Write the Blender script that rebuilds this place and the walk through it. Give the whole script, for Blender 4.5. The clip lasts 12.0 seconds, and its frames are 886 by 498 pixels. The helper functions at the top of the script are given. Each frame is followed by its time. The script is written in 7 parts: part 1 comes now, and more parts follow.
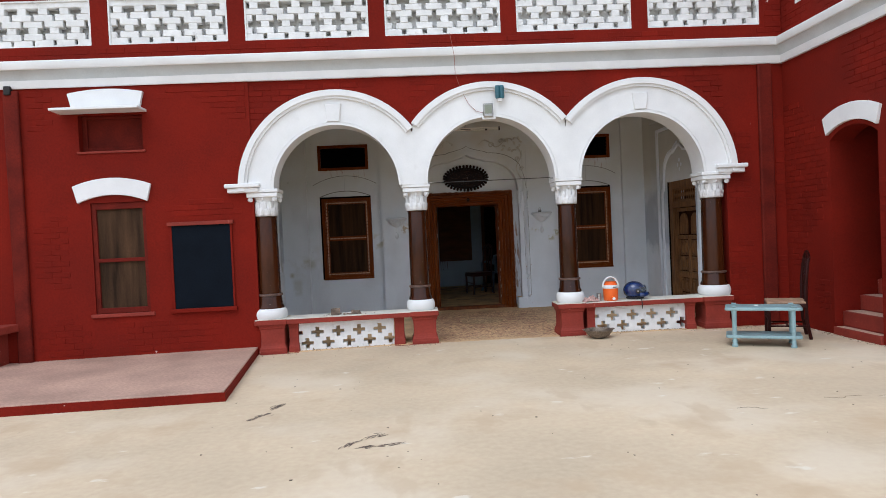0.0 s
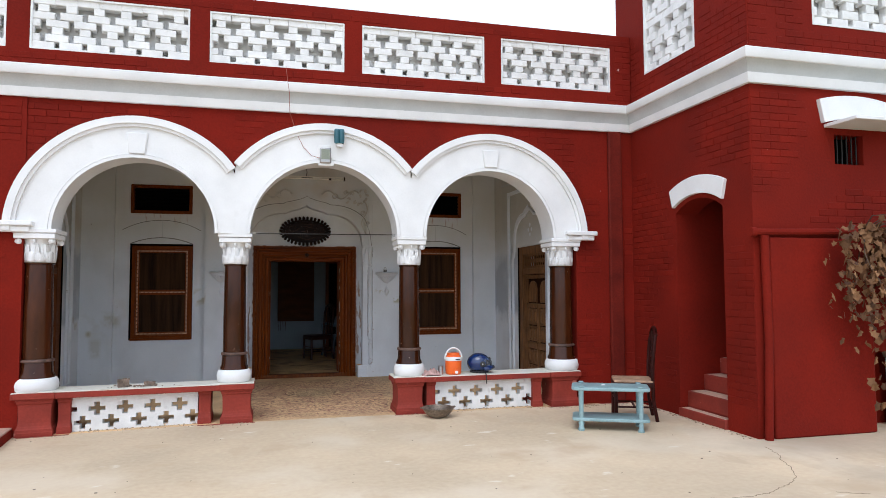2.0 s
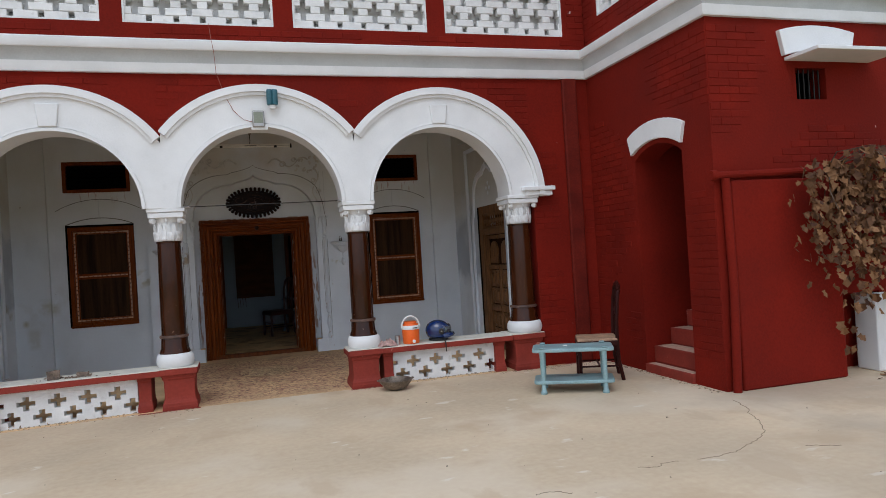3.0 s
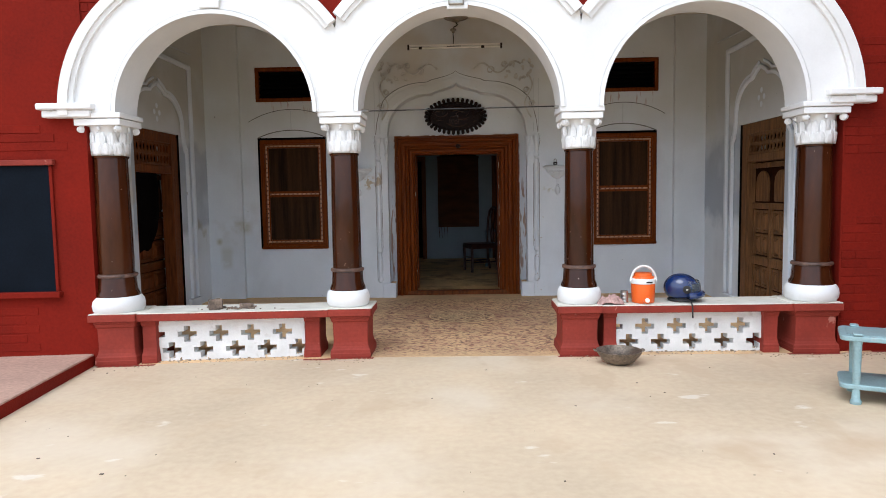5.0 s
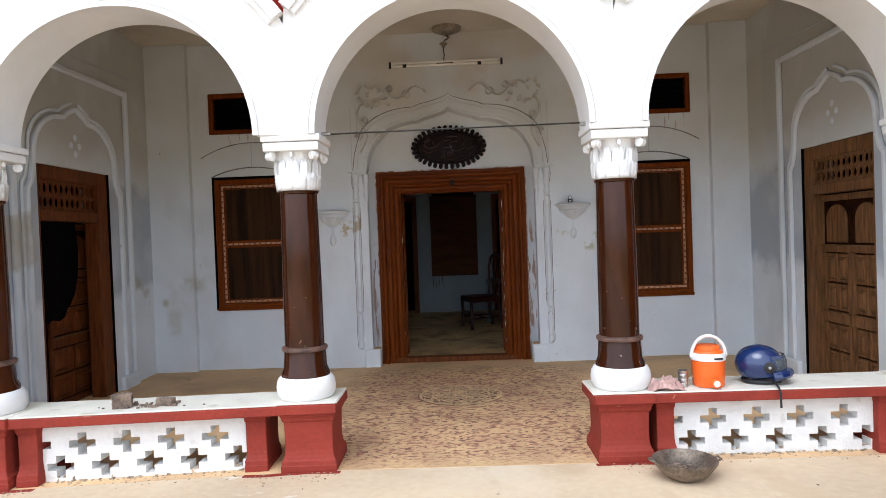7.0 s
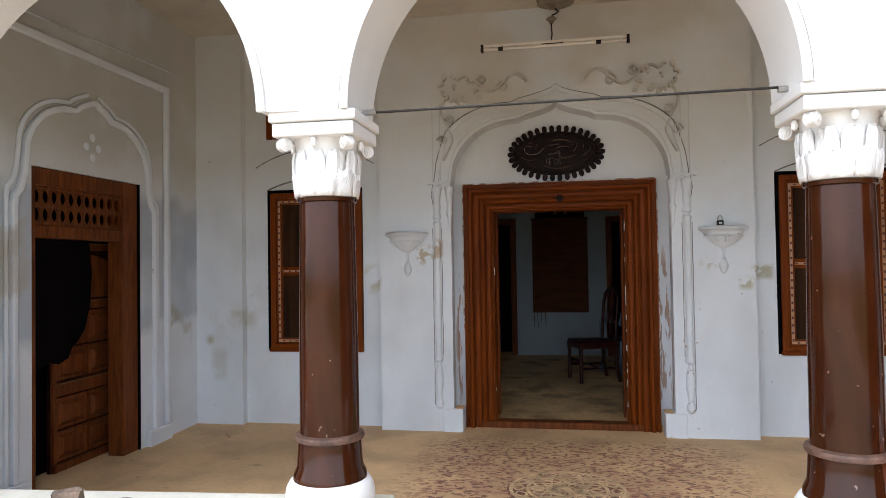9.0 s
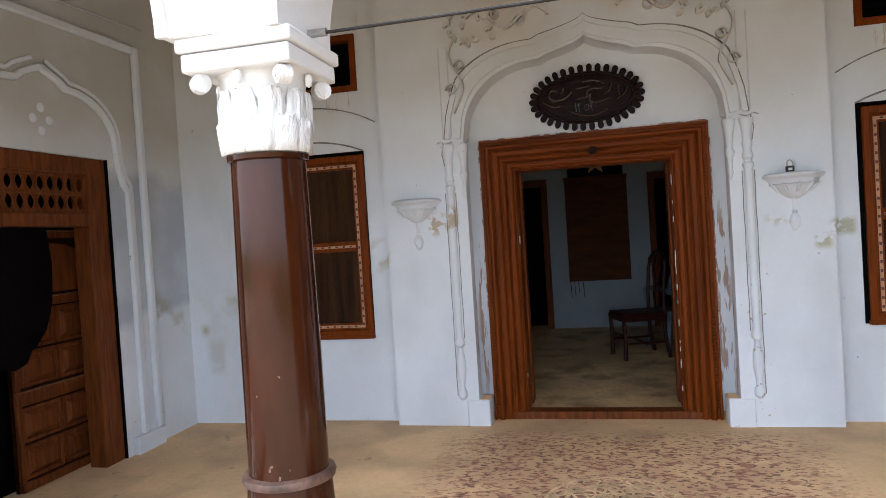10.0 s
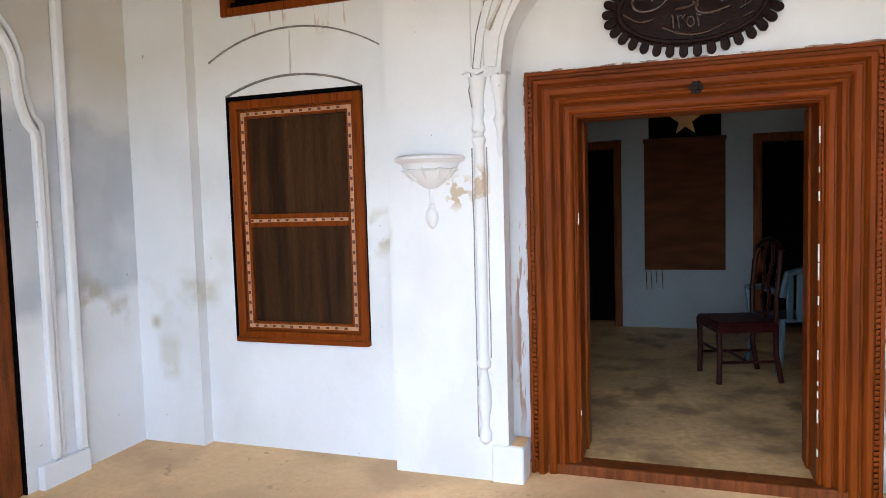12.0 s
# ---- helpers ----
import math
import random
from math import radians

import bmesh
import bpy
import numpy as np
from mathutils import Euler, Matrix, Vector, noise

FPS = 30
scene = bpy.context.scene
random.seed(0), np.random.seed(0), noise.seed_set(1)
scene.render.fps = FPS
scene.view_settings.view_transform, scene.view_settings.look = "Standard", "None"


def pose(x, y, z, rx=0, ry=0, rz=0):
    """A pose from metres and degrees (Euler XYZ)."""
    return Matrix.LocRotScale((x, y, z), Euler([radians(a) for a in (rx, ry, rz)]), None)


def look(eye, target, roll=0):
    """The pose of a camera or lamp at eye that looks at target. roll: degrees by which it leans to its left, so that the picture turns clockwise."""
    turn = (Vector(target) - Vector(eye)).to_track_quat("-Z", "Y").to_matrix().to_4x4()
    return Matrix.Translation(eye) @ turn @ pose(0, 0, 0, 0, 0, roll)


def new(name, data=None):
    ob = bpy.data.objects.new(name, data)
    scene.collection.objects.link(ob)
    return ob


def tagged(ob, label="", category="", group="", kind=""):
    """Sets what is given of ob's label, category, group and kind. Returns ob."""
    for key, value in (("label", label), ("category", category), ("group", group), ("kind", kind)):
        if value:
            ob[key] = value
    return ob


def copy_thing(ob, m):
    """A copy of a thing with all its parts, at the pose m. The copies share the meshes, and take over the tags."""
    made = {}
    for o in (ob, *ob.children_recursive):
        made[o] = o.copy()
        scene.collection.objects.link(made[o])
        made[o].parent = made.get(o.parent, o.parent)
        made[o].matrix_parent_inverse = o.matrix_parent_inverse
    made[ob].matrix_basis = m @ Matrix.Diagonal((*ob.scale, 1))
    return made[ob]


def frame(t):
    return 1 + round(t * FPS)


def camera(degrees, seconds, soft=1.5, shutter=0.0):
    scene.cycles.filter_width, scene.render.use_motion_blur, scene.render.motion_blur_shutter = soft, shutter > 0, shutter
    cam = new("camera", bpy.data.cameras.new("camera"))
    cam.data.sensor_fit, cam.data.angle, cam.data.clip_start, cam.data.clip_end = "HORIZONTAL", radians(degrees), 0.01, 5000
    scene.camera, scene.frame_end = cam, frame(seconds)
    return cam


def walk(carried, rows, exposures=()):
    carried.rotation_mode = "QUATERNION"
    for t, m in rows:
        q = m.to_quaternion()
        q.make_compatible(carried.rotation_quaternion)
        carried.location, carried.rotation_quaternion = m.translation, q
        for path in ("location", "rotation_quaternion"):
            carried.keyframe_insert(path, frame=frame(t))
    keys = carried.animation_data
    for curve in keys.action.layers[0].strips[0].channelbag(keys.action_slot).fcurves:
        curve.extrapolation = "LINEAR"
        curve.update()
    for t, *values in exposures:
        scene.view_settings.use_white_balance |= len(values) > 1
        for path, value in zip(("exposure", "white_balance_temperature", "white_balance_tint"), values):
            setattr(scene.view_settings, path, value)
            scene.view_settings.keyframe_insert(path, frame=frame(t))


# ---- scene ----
cam = camera(66.4, 12.0, soft=0.65)
EXPOSURES = [(t, s, 5780 if t < 4 else 5840 if t < 8 else 5900 if t < 9.3 else 5660, 10) for t, s in ((0, 0.5), (0.5, 0.75), (1.0, 0.6), (1.5, 0.57), (2.0, 0.68), (2.5, 0.5), (3.0, 0.12), (3.5, 0.67), (5.5, 0.96), (7, 1.2),
                                                             (9, 1.46), (9.5, 1.48), (10, 1.72), (10.5, 2.28), (11, 2.5), (11.5, 2.56), (12, 2.73))]
PATH = [
    (0, (2.265, 0.396, 1.487), (2.361, 2.393, 1.441), -2.6),
    (0.5, (2.273, 0.683, 1.52), (2.722, 2.632, 1.504), -2.0),
    (1, (2.415, 0.916, 1.507), (2.943, 2.845, 1.5), -1.4),
    (1.5, (2.569, 1.153, 1.533), (3.017, 3.102, 1.558), -3.1),
    (2, (2.743, 1.399, 1.535), (3.244, 3.332, 1.649), -0.2),
    (2.5, (2.951, 1.537, 1.553), (3.814, 3.338, 1.659), -3.5),
    (3, (3.165, 1.768, 1.51), (3.728, 3.687, 1.521), -3.5),
    (3.5, (3.403, 2.292, 1.423), (3.704, 4.266, 1.33), -3.3),
    (3.7, (3.469, 2.501, 1.433), (3.783, 4.473, 1.326), -4.4),
    (5.3, (3.422, 3.894, 1.438), (3.303, 5.884, 1.273), -1.3),
    (5.5, (3.436, 4.033, 1.438), (3.33, 6.027, 1.314), -2.5),
    (6, (3.398, 4.45, 1.477), (3.281, 6.445, 1.383), 0.6),
    (6.5, (3.372, 4.824, 1.476), (3.406, 6.823, 1.436), -1.7),
    (7, (3.427, 5.278, 1.488), (3.381, 7.277, 1.449), -2.1),
    (7.2, (3.406, 5.431, 1.481), (3.327, 7.427, 1.401), -2.2),
    (8.8, (3.408, 6.741, 1.471), (3.153, 8.724, 1.471), -2.7),
    (9, (3.402, 6.908, 1.517), (3.053, 8.877, 1.563), -0.9),
    (9.5, (3.385, 7.278, 1.498), (2.946, 9.229, 1.475), -4.4),
    (10, (3.422, 7.746, 1.526), (2.96, 9.692, 1.484), -3.6),
    (10.5, (3.386, 8.129, 1.528), (3.033, 10.097, 1.555), -0.7),
    (11, (3.37, 8.526, 1.515), (3.023, 10.494, 1.451), -4.0),
    (11.5, (3.392, 8.99, 1.547), (2.874, 10.919, 1.429), -3.2),
    (12, (3.289, 9.36, 1.544), (2.634, 11.246, 1.414), -1.6),
]
walk(cam, [(t, look(eye, target, roll)) for t, eye, target, roll in PATH], EXPOSURES)

# ---- light ----
world = bpy.data.worlds.new("overcast_sky")
scene.world = world
world.use_nodes = True
wn, wl = world.node_tree.nodes, world.node_tree.links
sky = wn.new("ShaderNodeTexSky")
sky.sky_type, sky.sun_disc = "NISHITA", False
sky.sun_elevation, sky.sun_rotation = radians(52), radians(205)
sky.air_density, sky.dust_density, sky.ozone_density = 1.0, 2.0, 1.0
haze = wn.new("ShaderNodeHueSaturation")
haze.inputs["Saturation"].default_value = 0.27
wl.new(sky.outputs["Color"], haze.inputs["Color"])
cloud = wn.new("ShaderNodeMix")
cloud.data_type = "RGBA"
cloud.inputs["Factor"].default_value = 0.6
cloud.inputs["B"].default_value = (5.6, 5.75, 6.0, 1)      # even cloud cover
wl.new(haze.outputs["Color"], cloud.inputs["A"])
wl.new(cloud.outputs["Result"], wn["Background"].inputs["Color"])
wn["Background"].inputs["Strength"].default_value = 0.15
sun = new("sun", bpy.data.lights.new("sun", "SUN"))
sun.data.energy, sun.data.angle, sun.data.color = 0.5, radians(35), (1.0, 0.98, 0.95)
sun.matrix_world = look((0, -10, 20), (0.26, -9.44, 19.21))


# ---- materials ----
def mat(name, col, rough=0.7, metal=0.0, var=0.12, scale=3.0, fine=60.0, bump=0.15, dist=0.004, stretch=(1, 1, 1), spec=0.5, tint=None, random_amount=0.0, coat=0.0, island=False):
    """A painted or raw surface: base colour with blotches, grain, relief, and a change from piece to piece."""
    m = bpy.data.materials.new(name)
    m.use_nodes = True
    n, l = m.node_tree.nodes, m.node_tree.links
    b = n["Principled BSDF"]
    tc = n.new("ShaderNodeTexCoord")
    mp = n.new("ShaderNodeMapping")
    mp.inputs["Scale"].default_value = stretch
    geo = n.new("ShaderNodeNewGeometry")
    l.new(geo.outputs["Position"], mp.inputs["Vector"])
    n1, n2 = n.new("ShaderNodeTexNoise"), n.new("ShaderNodeTexNoise")
    n1.inputs["Scale"].default_value, n1.inputs["Detail"].default_value = scale, 6
    n2.inputs["Scale"].default_value, n2.inputs["Detail"].default_value = fine, 4
    l.new(mp.outputs["Vector"], n1.inputs["Vector"])
    l.new(mp.outputs["Vector"], n2.inputs["Vector"])
    r = n.new("ShaderNodeValToRGB")
    r.color_ramp.elements[0].position, r.color_ramp.elements[1].position = 0.3, 0.72
    dark = tint or tuple(c * (1 - 2.2 * var) for c in col)
    light = tuple(min(1.0, c * (1 + var)) for c in col)
    r.color_ramp.elements[0].color, r.color_ramp.elements[1].color = (*dark, 1), (*light, 1)
    l.new(n1.outputs["Fac"], r.inputs["Fac"])
    mx = n.new("ShaderNodeMix")
    mx.data_type, mx.blend_type = "RGBA", "OVERLAY"
    mx.inputs["Factor"].default_value = min(1.0, var * 2.5)
    l.new(r.outputs["Color"], mx.inputs["A"])
    l.new(n2.outputs["Fac"], mx.inputs["B"])
    out = mx.outputs["Result"]
    if island:
        ir = n.new("ShaderNodeValToRGB")
        ir.color_ramp.elements[0].color, ir.color_ramp.elements[1].color = (*dark, 1), (*light, 1)
        l.new(geo.outputs["Random Per Island"], ir.inputs["Fac"])
        im = n.new("ShaderNodeMix")
        im.data_type = "RGBA"
        im.inputs["Factor"].default_value = 0.7
        l.new(out, im.inputs["A"])
        l.new(ir.outputs["Color"], im.inputs["B"])
        out = im.outputs["Result"]
    if random_amount:
        oi = n.new("ShaderNodeObjectInfo")
        mr = n.new("ShaderNodeMapRange")
        mr.inputs["To Min"].default_value, mr.inputs["To Max"].default_value = 1 - random_amount, 1 + random_amount
        l.new(oi.outputs["Random"], mr.inputs["Value"])
        hs = n.new("ShaderNodeHueSaturation")
        l.new(mr.outputs["Result"], hs.inputs["Value"])
        l.new(out, hs.inputs["Color"])
        out = hs.outputs["Color"]
    l.new(out, b.inputs["Base Color"])
    b.inputs["Metallic"].default_value = metal
    b.inputs["Specular IOR Level"].default_value = spec
    b.inputs["Coat Weight"].default_value = coat
    rr = n.new("ShaderNodeMapRange")
    rr.inputs["To Min"].default_value, rr.inputs["To Max"].default_value = max(0.03, rough - 0.12), min(1, rough + 0.1)
    l.new(n1.outputs["Fac"], rr.inputs["Value"])
    l.new(rr.outputs["Result"], b.inputs["Roughness"])
    if bump:
        bp = n.new("ShaderNodeBump")
        bp.inputs["Strength"].default_value, bp.inputs["Distance"].default_value = bump, dist
        ad = n.new("ShaderNodeMath")
        ad.operation = "ADD"
        l.new(n2.outputs["Fac"], ad.inputs[0])
        l.new(n1.outputs["Fac"], ad.inputs[1])
        l.new(ad.outputs[0], bp.inputs["Height"])
        l.new(bp.outputs["Normal"], b.inputs["Normal"])
    return m


def layer(m, col, scale, lo, hi, detail=6.0, box=None, stretch=(1, 1, 1), kind="noise", strength=1.0, wobble=0.0):
    """Stains, chips or cracks of another colour over a material: where a noise (or the edges of a cell pattern) passes a threshold, within an optional box."""
    n, l = m.node_tree.nodes, m.node_tree.links
    b = n["Principled BSDF"]
    old = b.inputs["Base Color"].links[0].from_socket
    geo = n.new("ShaderNodeNewGeometry")
    mp = n.new("ShaderNodeMapping")
    mp.inputs["Scale"].default_value = stretch
    l.new(geo.outputs["Position"], mp.inputs["Vector"])
    if kind == "crack":
        wob = n.new("ShaderNodeTexNoise")
        wob.inputs["Scale"].default_value, wob.inputs["Detail"].default_value = 1.7, 5
        l.new(mp.outputs["Vector"], wob.inputs["Vector"])
        mxv = n.new("ShaderNodeVectorMath")
        mxv.operation = "MULTIPLY_ADD"
        mxv.inputs[1].default_value = (1.2, 1.2, 1.2)
        l.new(wob.outputs["Color"], mxv.inputs[0])
        l.new(mp.outputs["Vector"], mxv.inputs[2])
        t = n.new("ShaderNodeTexVoronoi")
        t.feature = "DISTANCE_TO_EDGE"
        t.inputs["Scale"].default_value = scale
        l.new(mxv.outputs["Vector"], t.inputs["Vector"])
        src = t.outputs["Distance"]
    else:
        t = n.new("ShaderNodeTexNoise")
        t.inputs["Scale"].default_value, t.inputs["Detail"].default_value = scale, detail
        l.new(mp.outputs["Vector"], t.inputs["Vector"])
        src = t.outputs["Fac"]
    mr = n.new("ShaderNodeMapRange")
    mr.inputs["From Min"].default_value, mr.inputs["From Max"].default_value = lo, hi
    mr.inputs["To Max"].default_value = strength
    l.new(src, mr.inputs["Value"])
    fac = mr.outputs["Result"]
    if kind == "crack":
        gate = n.new("ShaderNodeTexNoise")
        gate.inputs["Scale"].default_value = 0.6
        l.new(geo.outputs["Position"], gate.inputs["Vector"])
        gr = n.new("ShaderNodeMapRange")
        gr.inputs["From Min"].default_value, gr.inputs["From Max"].default_value = 0.55, 0.6
        l.new(gate.outputs["Fac"], gr.inputs["Value"])
        fac = times(n, l, fac, gr.outputs["Result"])
    if box:
        sep = n.new("ShaderNodeSeparateXYZ")
        l.new(geo.outputs["Position"], sep.inputs[0])
        sway = n.new("ShaderNodeTexNoise")
        sway.inputs["Scale"].default_value, sway.inputs["Detail"].default_value = 3.5, 6
        l.new(geo.outputs["Position"], sway.inputs["Vector"])
        for axis, (a, c, soft) in box.items():
            for edge, sign in ((a, 1), (c, -1)):
                e = n.new("ShaderNodeMapRange")
                e.inputs["From Min"].default_value, e.inputs["From Max"].default_value = edge - sign * soft, edge + sign * soft
                at = sep.outputs[axis]
                if wobble and axis == "Z":
                    shift = n.new("ShaderNodeMath")
                    shift.operation, shift.inputs[1].default_value = "MULTIPLY_ADD", wobble
                    l.new(sway.outputs["Fac"], shift.inputs[0])
                    l.new(at, shift.inputs[2])
                    at = shift.outputs[0]
                l.new(at, e.inputs["Value"])
                fac = times(n, l, fac, e.outputs["Result"])
    mx = n.new("ShaderNodeMix")
    mx.data_type = "RGBA"
    mx.inputs["B"].default_value = (*col, 1)
    l.new(fac, mx.inputs["Factor"])
    l.new(old, mx.inputs["A"])
    l.new(mx.outputs["Result"], b.inputs["Base Color"])
    return m


def times(n, l, a, c):
    k = n.new("ShaderNodeMath")
    k.operation = "MULTIPLY"
    l.new(a, k.inputs[0])
    l.new(c, k.inputs[1])
    return k.outputs[0]


RED = (0.180, 0.0108, 0.0045)
red_paint = mat("red_masonry_paint", RED, 0.82, spec=0.12, var=0.10, scale=1.3, fine=45, bump=0.5, dist=0.006, random_amount=0.0)
layer(red_paint, (0.115, 0.0095, 0.0055), 0.9, 0.5, 0.75, strength=0.6)
layer(red_paint, (0.62, 0.45, 0.40), 9, 0.785, 0.795, detail=2, strength=0.8)
brick_paint = mat("red_painted_brick", RED, 0.82, spec=0.12, var=0.10, scale=1.3, fine=55, bump=0.5, dist=0.005, random_amount=0.10)
layer(brick_paint, (0.115, 0.0095, 0.0055), 0.9, 0.5, 0.75, strength=0.6)
layer(brick_paint, (0.62, 0.45, 0.40), 9, 0.785, 0.795, detail=2, strength=0.8)
red_plaster = mat("red_painted_plaster", (0.26, 0.036, 0.022), 0.72, spec=0.25, var=0.08, scale=3, fine=40, bump=0.25)
layer(red_plaster, (0.14, 0.02, 0.013), 2.0, 0.50, 0.70, strength=0.5)
layer(red_plaster, (0.5, 0.22, 0.17), 7, 0.68, 0.72, strength=0.7)
maroon = mat("maroon_pipe_paint", (0.14, 0.014, 0.008), 0.78, spec=0.12, var=0.15, scale=4)
white_paint = mat("white_exterior_paint", (0.80, 0.80, 0.79), 0.6, var=0.04, scale=2.5, fine=50, bump=0.25)
layer(white_paint, (0.52, 0.50, 0.47), 3.2, 0.66, 0.85, strength=0.5)
carved_white = mat("white_painted_carving", (0.80, 0.80, 0.79), 0.6, var=0.05, scale=20, fine=42, stretch=(1, 1, 0.45), bump=0.9, dist=0.013)
lattice_paint = mat("white_lattice_paint", (0.78, 0.78, 0.76), 0.65, var=0.06, scale=6, fine=60, bump=0.45, dist=0.008, random_amount=0.05)
layer(lattice_paint, (0.45, 0.42, 0.38), 9, 0.64, 0.75, strength=0.6)
coping_white = mat("chalky_cream_coping", (0.72, 0.69, 0.60), 0.75, var=0.06, scale=4, fine=60, bump=0.3)
layer(coping_white, (0.45, 0.38, 0.28), 7, 0.58, 0.70, detail=8, strength=0.55)
lime = mat("bluish_white_limewash", (0.74, 0.785, 0.83), 0.8, var=0.035, scale=1.4, fine=35, bump=0.3)
layer(lime, (0.47, 0.48, 0.50), 1.1, 0.52, 0.76, strength=0.55, stretch=(1, 1, 0.6))
# old coats: a dull blue-grey band and a cream coat above it on the side walls and in the corners; both are deepened to
# put the upper walls' dimmer light into the colour
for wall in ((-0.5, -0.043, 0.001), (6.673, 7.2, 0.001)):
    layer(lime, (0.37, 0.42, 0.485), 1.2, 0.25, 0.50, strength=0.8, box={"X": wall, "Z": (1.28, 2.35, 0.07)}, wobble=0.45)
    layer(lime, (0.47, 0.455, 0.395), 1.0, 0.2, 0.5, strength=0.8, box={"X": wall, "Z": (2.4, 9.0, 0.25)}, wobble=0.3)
# back wall above 2.45 m: its dimmer light painted as a duller cream
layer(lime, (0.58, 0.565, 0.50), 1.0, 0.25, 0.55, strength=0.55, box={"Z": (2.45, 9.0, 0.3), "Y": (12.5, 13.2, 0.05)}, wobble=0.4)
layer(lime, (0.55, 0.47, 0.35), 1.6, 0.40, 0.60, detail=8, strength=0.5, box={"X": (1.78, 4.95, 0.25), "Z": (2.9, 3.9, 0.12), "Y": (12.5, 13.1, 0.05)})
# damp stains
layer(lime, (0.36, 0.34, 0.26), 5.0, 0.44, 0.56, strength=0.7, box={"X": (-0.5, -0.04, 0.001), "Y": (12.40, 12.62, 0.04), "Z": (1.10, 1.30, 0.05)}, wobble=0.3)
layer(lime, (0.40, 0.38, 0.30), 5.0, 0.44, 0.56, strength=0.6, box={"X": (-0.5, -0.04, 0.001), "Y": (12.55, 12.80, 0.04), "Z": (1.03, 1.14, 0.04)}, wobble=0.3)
layer(lime, (0.40, 0.37, 0.25), 7.0, 0.30, 0.50, strength=0.8, box={"X": (0.06, 0.12, 0.025), "Z": (0.80, 0.875, 0.025), "Y": (12.6, 12.95, 0.05)})
layer(lime, (0.50, 0.50, 0.45), 4.0, 0.42, 0.55, strength=0.6, box={"X": (0.11, 0.26, 0.03), "Z": (0.48, 0.75, 0.04), "Y": (12.6, 12.95, 0.05)})
layer(lime, (0.42, 0.40, 0.30), 4.0, 0.42, 0.58, strength=0.65, box={"X": (0.26, 0.50, 0.05), "Z": (0.95, 1.15, 0.05), "Y": (12.6, 13.0, 0.05)})
layer(lime, (0.46, 0.45, 0.38), 2.4, 0.52, 0.66, strength=0.4, box={"X": (-0.06, 0.62, 0.05), "Z": (0.75, 1.35, 0.10), "Y": (12.6, 13.0, 0.1)})
layer(lime, (0.45, 0.42, 0.30), 6.0, 0.44, 0.54, strength=0.7, box={"X": (1.60, 1.78, 0.02), "Z": (1.28, 1.50, 0.05), "Y": (12.8, 13.0, 0.02)})
layer(lime, (0.42, 0.38, 0.31), 2.0, 0.30, 0.50, strength=0.8, box={"X": (-0.5, 0.4, 0.001), "Y": (9.8, 10.80, 0.03), "Z": (1.62, 2.05, 0.03)}, wobble=0.5)
for a, b in ((0.70, 1.50), (5.22, 6.0)):
    layer(lime, (0.38, 0.20, 0.13), 9.0, 0.60, 0.66, strength=0.6, box={"X": (a, b, 0.02), "Z": (2.60, 2.80, 0.05), "Y": (12.9, 13.0, 0.02)}, stretch=(4, 1, 0.5))
# flaked patches that bare brown plaster
layer(lime, (0.30, 0.14, 0.06), 11.0, 0.53, 0.58, strength=0.8, box={"X": (2.43, 2.535, 0.015), "Z": (0.3, 1.5, 0.12), "Y": (12.9, 13.1, 0.02)}, stretch=(2.5, 1, 0.35))
layer(lime, (0.30, 0.16, 0.08), 11.0, 0.52, 0.57, strength=0.8, box={"X": (4.18, 4.31, 0.015), "Z": (0.2, 1.6, 0.12), "Y": (12.9, 13.1, 0.02)}, stretch=(2.5, 1, 0.35))
layer(lime, (0.42, 0.33, 0.20), 16.0, 0.50, 0.55, strength=0.8, box={"X": (2.12, 2.25, 0.025), "Z": (1.53, 1.68, 0.03), "Y": (12.7, 12.93, 0.02)})
layer(lime, (0.42, 0.32, 0.20), 16.0, 0.46, 0.52, strength=0.8, box={"X": (2.26, 2.35, 0.015), "Z": (1.56, 1.73, 0.03), "Y": (12.7, 12.93, 0.02)})
layer(lime, (0.46, 0.43, 0.30), 18.0, 0.46, 0.54, strength=0.7, box={"X": (4.53, 4.65, 0.04), "Z": (1.46, 1.52, 0.03), "Y": (12.7, 12.93, 0.02)})
layer(lime, (0.40, 0.39, 0.25), 12.0, 0.44, 0.50, strength=0.8, box={"X": (4.83, 4.93, 0.02), "Z": (1.28, 1.37, 0.02), "Y": (12.7, 12.93, 0.02)})
layer(lime, (0.40, 0.39, 0.25), 12.0, 0.44, 0.50, strength=0.8, box={"X": (4.93, 5.12, 0.02), "Z": (1.36, 1.47, 0.02), "Y": (12.7, 13.0, 0.02)})
layer(lime, (0.34, 0.22, 0.14), 22.0, 0.66, 0.69, strength=0.7, box={"X": (4.19, 4.55, 0.02), "Z": (0.0, 1.2, 0.2), "Y": (12.7, 12.93, 0.02)})
layer(lime, (0.22, 0.20, 0.17), 16.0, 0.76, 0.78, detail=2, strength=0.6)
# ochre tinted, and darker to put the relief's shaded outlines into the colour
dull_lime = mat("dull_relief_limewash", (0.60, 0.58, 0.53), 0.85, var=0.12, scale=9, fine=50, bump=0.3)
chipped = mat("chipped_plaster_edge", (0.42, 0.27, 0.20), 0.85, var=0.3, scale=25)
layer(chipped, (0.74, 0.74, 0.72), 18, 0.46, 0.54, strength=0.9)
crack_dark = mat("dark_open_crack", (0.34, 0.26, 0.185), 0.95, spec=0.0, var=0.2, scale=20)
crack_grey = mat("grey_plaster_crack", (0.24, 0.235, 0.22), 0.9, var=0.2, scale=12)
